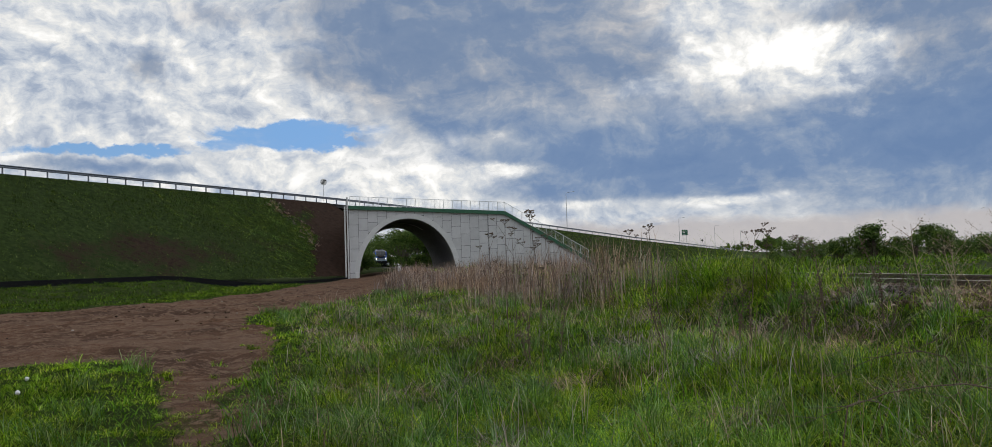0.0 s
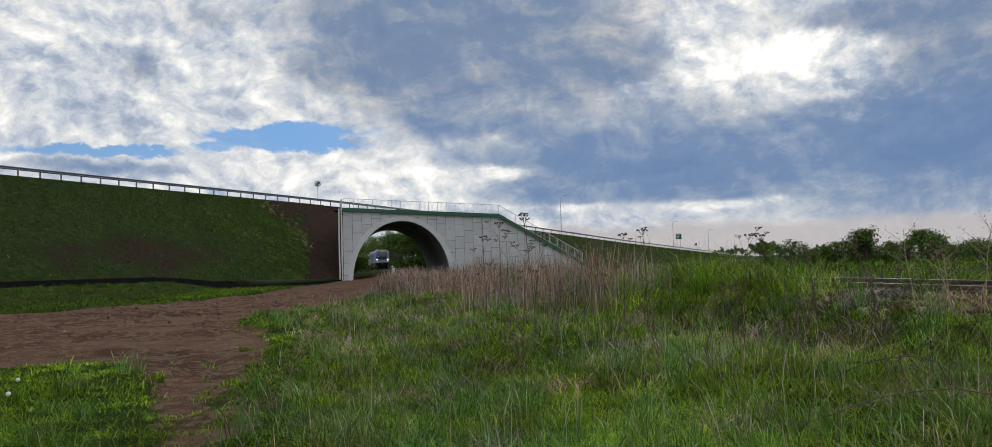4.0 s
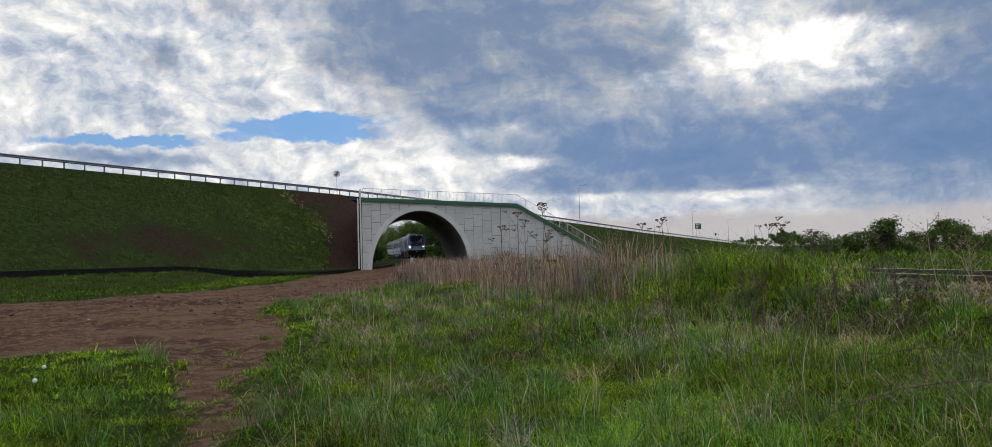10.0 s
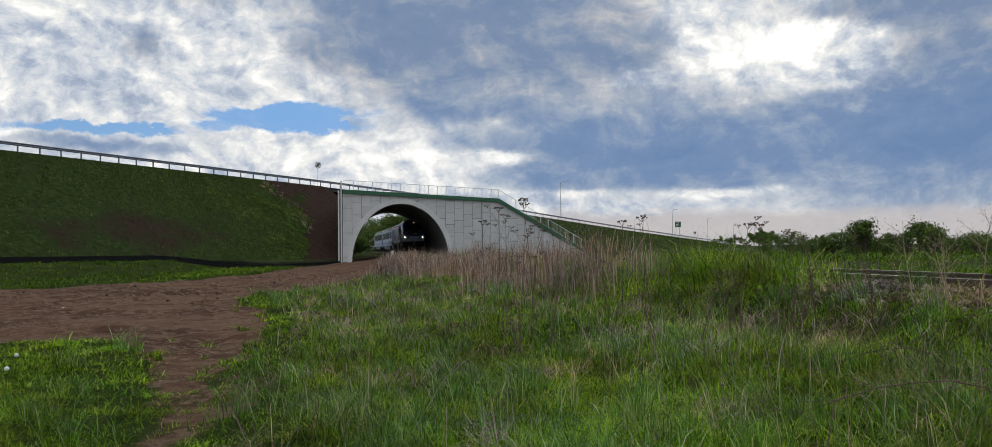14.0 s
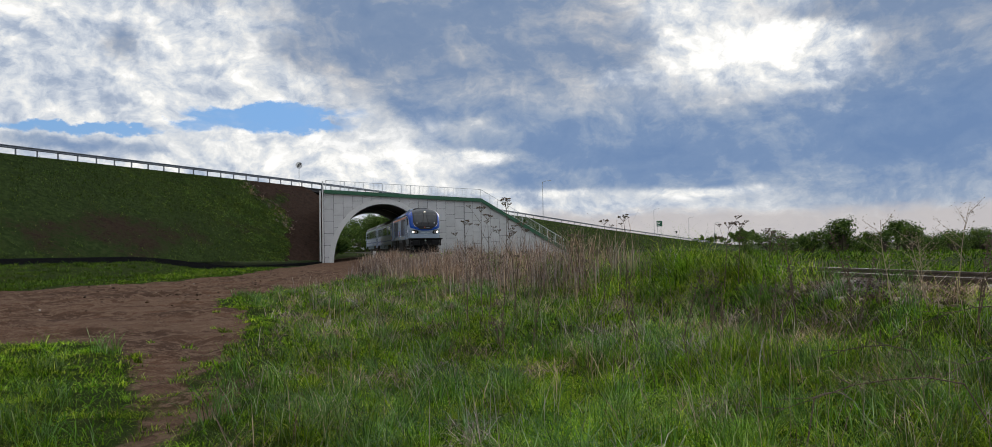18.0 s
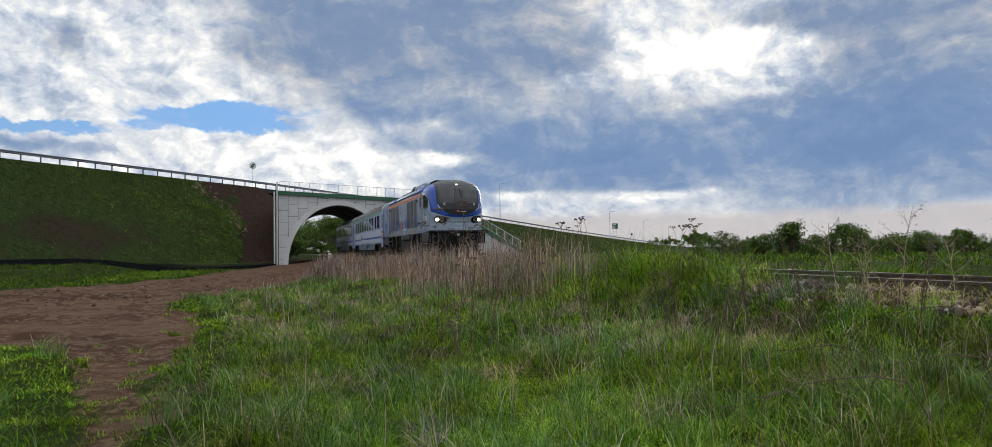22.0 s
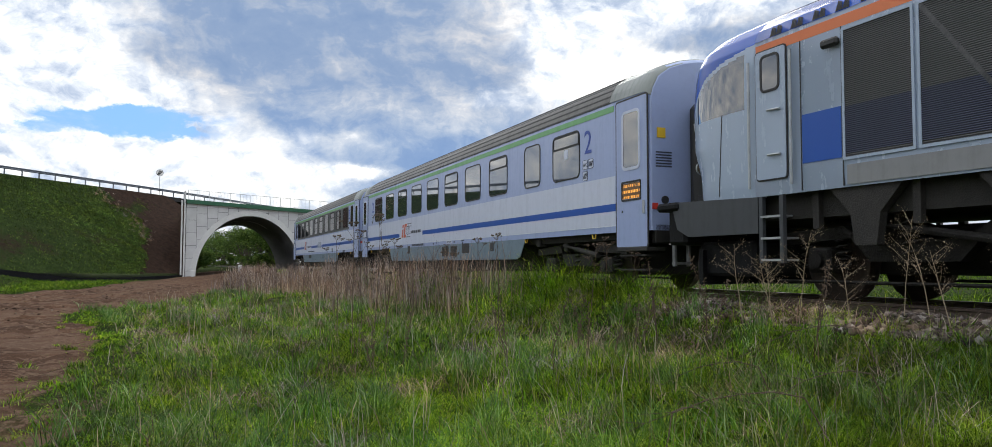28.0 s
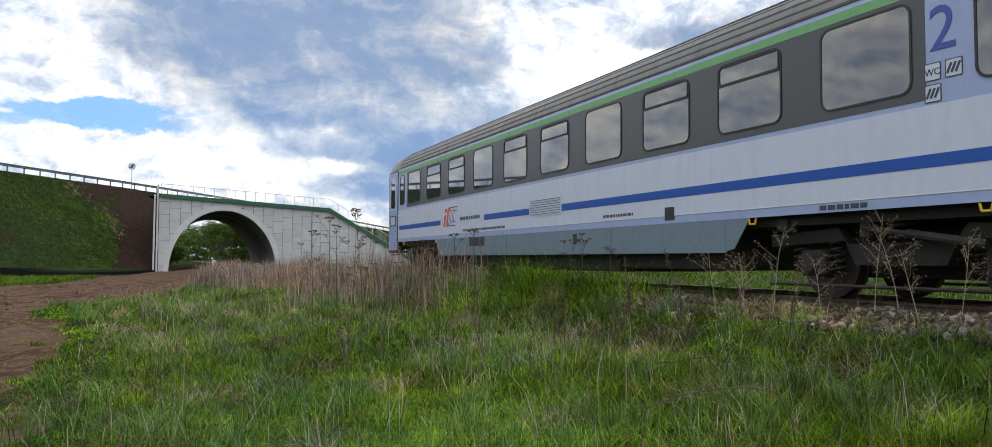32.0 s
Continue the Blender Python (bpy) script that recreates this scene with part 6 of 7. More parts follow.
        for k in range(6):
            part("slat", boxm(min(s * 1.33, s * 1.345), max(s * 1.33, s * 1.345), 1.48 + k * 0.08, 1.52 + k * 0.08, 0.72, 1.02), M_rubber, ob)
        for k in range(3):
            part("gauge", boxm(min(s * 1.47, s * 1.48), max(s * 1.47, s * 1.48), 0.5 - k * 0.32, 0.62 - k * 0.32, 1.24, 1.34), M_ladder, ob)
    plate(ob, "panel_gap", M_rubber, -1.50, 0.23, 0.246, 1.45, 3.43, 0.005)
    emblem(ob, -1.50, -0.40, 0.80, 1.82, 2.30)
    text_bars(ob, -1.50, -1.4, -0.4, 1.74, 0.09, M_text_pale)
    p = plate(ob, "notice", M_white, -1.485, -8.18, -7.66, 2.04, 2.29, 0.025)
    emblem(p, -1.512, -7.88, -7.70, 2.15, 2.27)
    text_bars(p, -1.516, -8.14, -7.7, 2.07, 0.04, M_text)
    part("underframe", boxm(-1.3, 1.3, -8.4, 8.4, 1.1, 1.45), M_under, ob)
    for d in (-1, 1):
        build_nose(ob, d)
    return ob


def grille_blue_material():
    m, g, b = material("blue_tinted_grille", 0.55, 0.2, 0.4)
    x, y, z = g.split(where(g))
    fine = g.math("SINE", g.math("MULTIPLY", z, 260.0))
    g.put(b.inputs["Base Color"], g.mix(g.math("MULTIPLY_ADD", fine, 0.35, 0.5), (0.018, 0.020, 0.035), (0.035, 0.04, 0.085)))
    bump(g, b, fine, 0.6, 0.01)
    return m


M_grille_blue = grille_blue_material()
locomotive = build_loco()
coach_1 = build_coach(1)
coach_2 = build_coach(2)


# ---- plants ----
M_grass = islands("meadow_grass_blades", [(0.0, (0.008, 0.024, 0.002)), (0.30, (0.045, 0.110, 0.004)), (0.58, (0.135, 0.268, 0.007)), (0.84, (0.30, 0.45, 0.017)), (0.95, (0.48, 0.59, 0.08)), (1.0, (0.46, 0.42, 0.20))], 0.7, 0.05, 0.40, 0.40)
M_field = islands("field_grass_blades", [(0.0, (0.012, 0.034, 0.003)), (0.4, (0.040, 0.092, 0.005)), (0.8, (0.110, 0.200, 0.010)), (1.0, (0.24, 0.31, 0.05))], 0.75, 0.05, 0.35, 0.3)
M_clover = islands("slope_herb_leaves", [(0.0, (0.060, 0.100, 0.018)), (0.6, (0.14, 0.225, 0.040)), (1.0, (0.26, 0.36, 0.08))], 0.75, 0.05, 0.35, 0.25)
M_young = islands("young_grass_blades", [(0.0, (0.070, 0.130, 0.008)), (0.5, (0.20, 0.31, 0.018)), (0.9, (0.36, 0.46, 0.05)), (1.0, (0.50, 0.48, 0.20))], 0.7, 0.05, 0.45, 0.3)
M_coarse = islands("coarse_grass_blades", [(0.0, (0.03, 0.08, 0.010)), (0.5, (0.075, 0.17, 0.016)), (0.85, (0.16, 0.28, 0.055)), (1.0, (0.32, 0.38, 0.20))], 0.5, 0.2, 0.3, 0.35)
M_slope_grass = islands("sown_grass_blades", [(0.0, (0.012, 0.022, 0.003)), (0.5, (0.050, 0.082, 0.012)), (0.88, (0.13, 0.19, 0.032)), (1.0, (0.22, 0.25, 0.09))], 0.7, 0.05, 0.3, 0.3)
M_herb = islands("herb_leaves", [(0.0, (0.04, 0.10, 0.006)), (0.5, (0.09, 0.20, 0.010)), (0.9, (0.17, 0.29, 0.020)), (1.0, (0.26, 0.36, 0.04))], 0.8, 0.05, 0.35)
M_dry = islands("dead_grass_stems", [(0.0, (0.085, 0.055, 0.045)), (0.4, (0.235, 0.165, 0.142)), (0.75, (0.40, 0.295, 0.255)), (1.0, (0.56, 0.47, 0.39))], 0.85, 0.06, 0.2)
# darker greens put the verge's turn away from the light into the colour
M_verge = islands("shaded_verge_blades", [(0.0, (0.018, 0.040, 0.004)), (0.5, (0.050, 0.100, 0.008)), (0.9, (0.11, 0.19, 0.018)), (1.0, (0.20, 0.23, 0.06))], 0.7, 0.06, 0.3, 0.3)
M_stalk = simple("dry_brown_stalk", (0.115, 0.075, 0.05), (0.07, 0.05, 0.035), 0.85, scale=6.0)
M_stalk_pale = simple("pale_dry_stalk", (0.33, 0.26, 0.18), (0.24, 0.18, 0.12), 0.85, scale=6.0)
M_leaf = islands("shrub_leaves", [(0.0, (0.030, 0.056, 0.012)), (0.5, (0.070, 0.122, 0.024)), (0.85, (0.125, 0.195, 0.042)), (1.0, (0.20, 0.27, 0.075))], 0.7, 0.1, 0.4)
M_bark = simple("rough_bark", (0.09, 0.07, 0.05), (0.05, 0.04, 0.03), 0.95, scale=8.0)


def strips(name, mat, x, y, z, height, width, lean, curl, rng, a=None):
    """Many tapered blades as one mesh: five points each, bending over by lean and curl."""
    n = len(x)
    a = rng.uniform(0, 2 * math.pi, n) if a is None else a
    dx, dy = np.cos(a), np.sin(a)
    b = a + math.pi / 2 + rng.uniform(-0.6, 0.6, n)
    wx, wy = np.cos(b) * width / 2, np.sin(b) * width / 2
    l1, l2 = height * lean, height * (lean * 2 + curl)
    z1, z2 = height * 0.58, height * np.sqrt(np.clip(1 - (lean + curl) ** 2 * 0.5, 0.2, 1))
    P = np.empty((n, 5, 3), np.float32)
    P[:, 0] = np.stack([x - wx, y - wy, z], -1)
    P[:, 1] = np.stack([x + wx, y + wy, z], -1)
    P[:, 2] = np.stack([x + dx * l1 + wx * 0.8, y + dy * l1 + wy * 0.8, z + z1], -1)
    P[:, 3] = np.stack([x + dx * l1 - wx * 0.8, y + dy * l1 - wy * 0.8, z + z1], -1)
    P[:, 4] = np.stack([x + dx * l2, y + dy * l2, z + z2], -1)
    me = bpy.data.meshes.new(name)
    me.vertices.add(n * 5)
    me.vertices.foreach_set("co", P.ravel())
    base = np.arange(n, dtype=np.int32)[:, None] * 5
    loops = np.concatenate([base + np.array([[0, 1, 2, 3]]), base + np.array([[3, 2, 4]])], 1).ravel()
    me.loops.add(n * 7)
    me.loops.foreach_set("vertex_index", loops.astype(np.int32))
    me.polygons.add(n * 2)
    starts = (np.arange(n, dtype=np.int32)[:, None] * 7 + np.array([[0, 4]], np.int32)).ravel()
    me.polygons.foreach_set("loop_start", starts)
    me.materials.append(mat)
    me.update(calc_edges=True)
    me.validate()
    return me


def scatter(rng, n, x0, x1, y0, y1):
    return rng.uniform(x0, x1, n), rng.uniform(y0, y1, n)


def dead_bed(x, y):
    """Where last year's dead grass stands beside the track, 0 to 1."""
    t = np.clip((y - 22) / 40, -0.2, 1)
    return smoothstep(2.3, 1.2, np.abs(x + 3.5 + 2.3 * t) - 0.35 * waves(x, y, 4.0, 31)) * smoothstep(14, 21, y) * smoothstep(76, 68, y)


def tufted(rng, n, x0, x1, y0, y1, size, per):
    """Blades gathered in tufts: their places, the way each leans, and a height for its tuft."""
    k = n // per
    cx, cy = scatter(rng, k, x0, x1, y0, y1)
    r = size * rng.uniform(0.5, 1.5, k)
    tall = np.clip(rng.lognormal(0.0, 0.48, k), 0.3, 2.1)
    i = rng.randint(0, k, n)
    a, d = rng.uniform(0, 2 * math.pi, n), np.sqrt(rng.uniform(0, 1, n))
    x, y = cx[i] + r[i] * d * np.cos(a), cy[i] + r[i] * d * np.sin(a)
    return x, y, a + rng.normal(0, 0.7, n), tall[i] * (1.0 - 0.35 * d), 0.4 + 0.8 * d


# blades, x and y bounds, height, width, tuft size, blades in a tuft
FIELDS = [(265000, -13.8, -3, 3.5, 10, 0.150, 0.0044, 0.075, 30), (215000, -16, -1.5, 10, 20, 0.165, 0.0070, 0.10, 26), (125000, -17, 0, 20, 40, 0.20, 0.013, 0.17, 18),
          (32000, -20, 0, 40, 72, 0.26, 0.026, 0.35, 14), (26000, 1.2, 16, 1, 32, 0.40, 0.014, 0.3, 25), (40000, 1.2, 80, 20, 110, 0.55, 0.05, 0.7, 20)]
# denser patches, and the strips along the railway
VERGES = [(44000, -7.5, -2.0, 2.0, 8, 0.15, 0.0048, 0.10, 30), (16000, -4.6, -1.7, 3, 34, 0.32, 0.006, 0.2, 30), (20000, -3.8, -1.7, 11, 36, 0.40, 0.008, 0.18, 26), (12000, -2.55, -1.8, 10.4, 16, 0.60, 0.006, 0.14, 26), (5000, -2.1, -1.72, 7.0, 11, 0.42, 0.005, 0.10, 30), (9000, 1.2, 30, 40, 80, 0.8, 0.05, 0.6, 15), (5000, -16, -11.4, 6, 16, 0.17, 0.006, 0.15, 30),
          (40000, -2.6, 1.8, 2, 42, 0.30, 0.010, 0.16, 20), (14000, -2.75, -1.75, 2, 40, 0.32, 0.008, 0.14, 25)]


def meadow():
    """Green grass all over the field, thick in front and thinning with distance."""
    rng = np.random.RandomState(11)
    xs, ys, hs, ws, ways, leans = [], [], [], [], [], []
    for n, x0, x1, y0, y1, h, w, size, per in FIELDS + VERGES:
        x, y, a, tall, out = tufted(rng, n, x0, x1, y0, y1, size, per)
        clump = 0.55 + 0.45 * waves(x, y, 1.1, 21) + 0.3 * waves(x, y, 4.5, 22)
        ragged = 0.30 * waves(x, y, 1.3, 27) + 0.22 * waves(x, y, 0.45, 28)
        between = (x0 == -2.6) & (np.abs(np.abs(x - track_x(y)) - 0.753) > 0.1)
        keep = (in_soil(x, y) + ragged < rng.uniform(-0.5, 0.2, n)) & (rng.uniform(0, 1, n) < 0.34 + 0.75 * np.clip(clump, 0, 1)) & ((np.abs(x - track_x(y)) > 1.3) | between)
        keep &= ~((y > 78) & (x < 20)) & (rng.uniform(0, 1, n) > 1.25 * stony(x, y)) & (rng.uniform(0, 1, n) > 0.72 * dead_bed(x, y)) & (rng.uniform(0, 1, n) > 0.85 * worn(x, y))
        down = (x + 10.0) * 0.757 - (y - 108.4) * 0.653
        keep &= ~((down < 16.5) & (x < -9))
        x, y, c = x[keep], y[keep], clump[keep]
        xs.append(x)
        ys.append(y)
        short = np.where(in_soil(x, y) > -0.9, 0.65, 1.0) * np.where(x < -10.2, 0.75, 1.0) * np.where((x > -4.4) & (x < -1.7) & (y < 10.6), 0.62, 1.0) * np.where(np.abs(x - track_x(y)) < 1.0, 0.7, 1.0) * np.where(x > 1.0, 0.72, 1.0)
        hs.append(h * short * tall[keep] * (0.45 + 0.85 * rng.beta(1.6, 2.0, len(x))) * (0.7 + 0.55 * np.clip(c, 0, 1.2)))
        ws.append(w * rng.uniform(0.6, 1.3, len(x)))
        ways.append(a[keep])
        leans.append(0.08 + out[keep] * rng.uniform(0.10, 0.90, len(x)))
    x, y, h, w, a, lean = (np.concatenate(v) for v in (xs, ys, hs, ws, ways, leans))
    curl = rng.uniform(0.05, 0.75, len(x))
    for side, mat, name, label in ((x <= 1.0, M_grass, "meadow_grass", "lush bright green meadow grass of uneven height"), (x > 1.0, M_field, "field_grass", "tall dark green grass beyond the railway")):
        xx, yy = x[side], y[side]
        me = strips(name, mat, xx, yy, ground_z(xx, yy) - 0.02, h[side], w[side], lean[side], curl[side], rng, a[side])
        tagged(part(name, me, None), label, "grass", kind="stuff")


def young_grass():
    """Fresh lime-green blades on the thinner ground beside the track."""
    rng = np.random.RandomState(15)
    x, y, a, tall, out = tufted(rng, 90000, -7.5, -2.4, 2.6, 10.0, 0.11, 26)
    bearing = np.arctan2(x + 9.77, y)
    keep = (rng.uniform(0, 1, len(x)) < smoothstep(0.62, 0.90, bearing)) & (rng.uniform(0, 1, len(x)) > 1.1 * stony(x, y)) & (waves(x, y, 0.8, 81) > -0.6)
    x, y, a, tall, out = (v[keep] for v in (x, y, a, tall, out))
    me = strips("young_grass", M_young, x, y, ground_z(x, y) - 0.02, 0.17 * tall * rng.uniform(0.6, 1.2, len(x)), rng.uniform(0.003, 0.006, len(x)), 0.05 + out * rng.uniform(0.1, 0.6, len(x)), rng.uniform(0, 0.6, len(x)), rng, a)
    tagged(part("young_grass", me, None), "fresh lime-green young grass beside the railway", "grass", kind="stuff")


def low_herbs():
    """Broad low leaves between the grass: clover, plantain, young nettles."""
    rng = np.random.RandomState(17)
    xs, ys = [], []
    for n, x0, x1, y0, y1 in ((15000, -12.8, -2.9, 4, 14), (14000, -12.5, -2.6, 14, 34)):
        x, y = scatter(rng, n, x0, x1, y0, y1)
        keep = (in_soil(x, y) < -0.1) & (waves(x, y, 1.6, 51) + 0.6 * waves(x, y, 0.5, 52) > 0.15)
        xs.append(x[keep])
        ys.append(y[keep])
    x, y = np.concatenate(xs), np.concatenate(ys)
    n = len(x)
    h = rng.uniform(0.04, 0.12, n)
    me = strips("low_herbs", M_herb, x, y, ground_z(x, y) + rng.uniform(0.0, 0.16, n), h, rng.uniform(0.006, 0.013, n) + 0.0005 * y, rng.uniform(0.3, 0.9, n), rng.uniform(0.2, 0.7, n), rng)
    tagged(part("low_herbs", me, None), "low broad-leaved herbs among the meadow grass", "herbs", kind="stuff")


def coarse_tufts():
    """Greyer, broader blades in bent-over tufts."""
    rng = np.random.RandomState(12)
    xs, ys, hs = [], [], []
    for _ in range(620):
        y = 4 + 40 * rng.uniform(0, 1) ** 1.7
        x = rng.uniform(-13.5, -1.7) if y > 8 else rng.uniform(-12.6, -3)
        if in_soil(np.array(x), np.array(y)) > -0.25:
            continue
        n = rng.randint(25, 70)
        r = rng.uniform(0.08, 0.3)
        a, d = rng.uniform(0, 6.28, n), r * np.sqrt(rng.uniform(0, 1, n))
        xs.append(x + d * np.cos(a))
        ys.append(y + d * np.sin(a))
        hs.append(rng.uniform(0.20, 0.50) * rng.uniform(0.6, 1.1, n))
    x, y, h = (np.concatenate(v) for v in (xs, ys, hs))
    w = 0.0048 + 0.0004 * y
    me = strips("coarse_grass", M_coarse, x, y, ground_z(x, y) - 0.02, h, w, rng.uniform(0.1, 0.4, len(x)), rng.uniform(0.1, 0.6, len(x)), rng)
    tagged(part("coarse_grass", me, None), "grey-green coarse grass in bent-over tufts", "grass", kind="stuff")


def dead_grass():
    """A bed of last year's pinkish-brown grass beside the track, and loose straw in the field."""
    rng = np.random.RandomState(13)
    x, y = scatter(rng, 90000, -9.6, -0.9, 13, 72)
    t = np.clip((y - 22) / 40, -0.2, 1)
    mid = -3.5 - 2.3 * t
    keep = np.abs(x - mid) < (1.9 + 0.1 * t) * (0.7 + 0.5 * waves(x, y, 4.0, 31)) + rng.normal(0, 0.6, len(x))
    keep &= rng.uniform(0, 1, len(x)) < (0.5 + 0.55 * waves(x, y, 1.4, 32)) * smoothstep(13, 22, y)
    keep &= (np.abs(x - track_x(y)) > 1.35) & (in_soil(x, y) < 0.2)
    x1, y1 = x[keep], y[keep]
    h1 = (0.35 + 1.15 * rng.beta(2.2, 2.0, len(x1))) * (0.9 + 0.25 * waves(x1, y1, 2.0, 33))
    x2, y2 = scatter(rng, 3800, -11, -1.8, 5, 34)
    k2 = (waves(x2, y2, 2.4, 34) > 0.35) & (in_soil(x2, y2) < -0.3)
    x2, y2 = x2[k2], y2[k2]
    h2 = rng.uniform(0.2, 0.5, len(x2))
    x3, y3 = scatter(rng, 1500, 1.6, 8, 20, 70)
    h3 = rng.uniform(0.4, 1.0, len(x3))
    x, y, h = (np.concatenate(v) for v in ((x1, x2, x3), (y1, y2, y3), (h1, h2, h3)))
    w = 0.005 + 0.0004 * y
    lean = np.where(h > 0.55, np.abs(rng.normal(0.0, 0.12, len(x))), rng.uniform(0.15, 0.6, len(x)))
    me = strips("dead_grass", M_dry, x, y, ground_z(x, y) - 0.02, h, w, lean, rng.uniform(0, 0.25, len(x)), rng)
    tagged(part("dead_grass", me, None), "bed of dead pinkish-brown grass beside the railway", "dead grass", kind="stuff")


def verge_grass():
    """Short grass between the bare ground and the boards at the bank's foot."""
    rng = np.random.RandomState(20)
    x, y, a, tall, out = tufted(rng, 70000, -38, -10, 34, 78, 0.35, 12)
    down = (x + 10.0) * 0.757 - (y - 108.4) * 0.653
    keep = (in_soil(x, y) + 0.5 * waves(x, y, 2.0, 27) < 0.0) & (down > 15.9)
    x, y, a, tall, out = (v[keep] for v in (x, y, a, tall, out))
    me = strips("verge_grass", M_verge, x, y, ground_z(x, y) - 0.02, 0.17 * tall * rng.uniform(0.5, 1.2, len(x)), rng.uniform(0.02, 0.04, len(x)), out * 0.3, rng.uniform(0, 0.5, len(x)), rng, a)
    tagged(part("verge_grass", me, None), "short green grass at the embankment's foot, shaded in its colour", "grass", kind="stuff")


def twig(x, y, a, length, seed):
    """A dead branched twig arching over the grass."""
    rng = random.Random(seed)
    ob = thing("dead_twig", "dark dead twig arching over the grass", "twig", x, y, float(ground_z(x, y)) - 0.02, group="dead twigs")
    bm = bmesh.new()
    pts = [Vector((math.cos(a) * length * t, math.sin(a) * length * t, 0.42 * math.sin(1.0 + 2.0 * t) + rng.uniform(-0.015, 0.015))) for t in (i / 7 for i in range(8))]
    pts[0].z = 0.0
    rope(bm, pts, [0.006 * (1 - 0.1 * i) for i in range(8)])
    part("stem", bm, M_stalk, ob)
    for i in range(2, 7):
        b = a + rng.choice((-1, 1)) * rng.uniform(0.4, 1.0)
        bm = bmesh.new()
        q = pts[i] + Vector((math.cos(b), math.sin(b), rng.uniform(-0.1, 0.4))) * rng.uniform(0.12, 0.34)
        tube(bm, pts[i], q, 0.003, 4, 0.0012)
        part("side_twig", bm, M_stalk, ob)
    return ob


def tall_stems():
    """Thin seed stems standing over the meadow, and mats of flattened grey stems."""
    rng = np.random.RandomState(18)
    x, y = scatter(rng, 2600, -11, -1.8, 5, 36)
    keep = (in_soil(x, y) < -0.6) & (waves(x, y, 2.2, 71) > -0.15) & (stony(x, y) < 0.3)
    xn, yn = scatter(rng, 650, -7.0, -2.4, 3.2, 10.5)
    x1, y1 = np.concatenate([x[keep], xn]), np.concatenate([y[keep], yn])
    h1 = rng.uniform(0.35, 0.85, len(x1)) * np.where((x1 > -4.6) & (y1 < 12), 0.6, 1.0)
    me = strips("seed_stems", M_dry, x1, y1, ground_z(x1, y1) - 0.02, h1, 0.0022 + 0.0003 * y1, np.abs(rng.normal(0.0, 0.22, len(x1))), rng.uniform(0, 0.3, len(x1)), rng)
    tagged(part("seed_stems", me, None), "thin pale seed stems standing over the meadow", "grass", kind="stuff")
    x, y = scatter(rng, 70000, -10.5, -2.2, 3.5, 26)
    keep = (in_soil(x, y) < -0.5) & (waves(x, y, 1.5, 72) + 0.5 * waves(x, y, 0.5, 73) + 0.5 * smoothstep(-6.5, -3.5, x) * smoothstep(13, 9, y) > 0.78)
    x, y = x[keep], y[keep]
    me = strips("flattened_straw", M_dry, x, y, ground_z(x, y) + rng.uniform(0.02, 0.16, len(x)), rng.uniform(0.08, 0.26, len(x)), 0.0026 + 0.0003 * y, rng.uniform(0.6, 1.1, len(x)), rng.uniform(0.1, 0.5, len(x)), rng)
    tagged(part("flattened_straw", me, None), "mats of flattened grey-brown straw in the meadow", "dead grass", kind="stuff")


def path_tufts():
    """Small tufts of grass scattered over the worn path."""
    rng = np.random.RandomState(19)
    xs, ys = [], []
    for _ in range(110):
        x, y = rng.uniform(-13.5, -9.6), rng.uniform(4.2, 24)
        d = float(in_soil(np.array(x), np.array(y)))
        if d < -0.2 or d > 0.75:
            continue
        n = rng.randint(20, 90)
        a, r = rng.uniform(0, 6.28, n), rng.uniform(0.04, 0.16) * np.sqrt(rng.uniform(0, 1, n))
        xs.append(x + r * np.cos(a))
        ys.append(y + r * np.sin(a))
    x, y = np.concatenate(xs), np.concatenate(ys)
    me = strips("path_grass", M_grass, x, y, ground_z(x, y) - 0.01, rng.uniform(0.04, 0.12, len(x)), 0.003 + 0.0003 * y, rng.uniform(0.1, 0.5, len(x)), rng.uniform(0, 0.5, len(x)), rng)
    tagged(part("path_grass", me, None), "small green tufts on the worn earth path", "grass", kind="stuff")


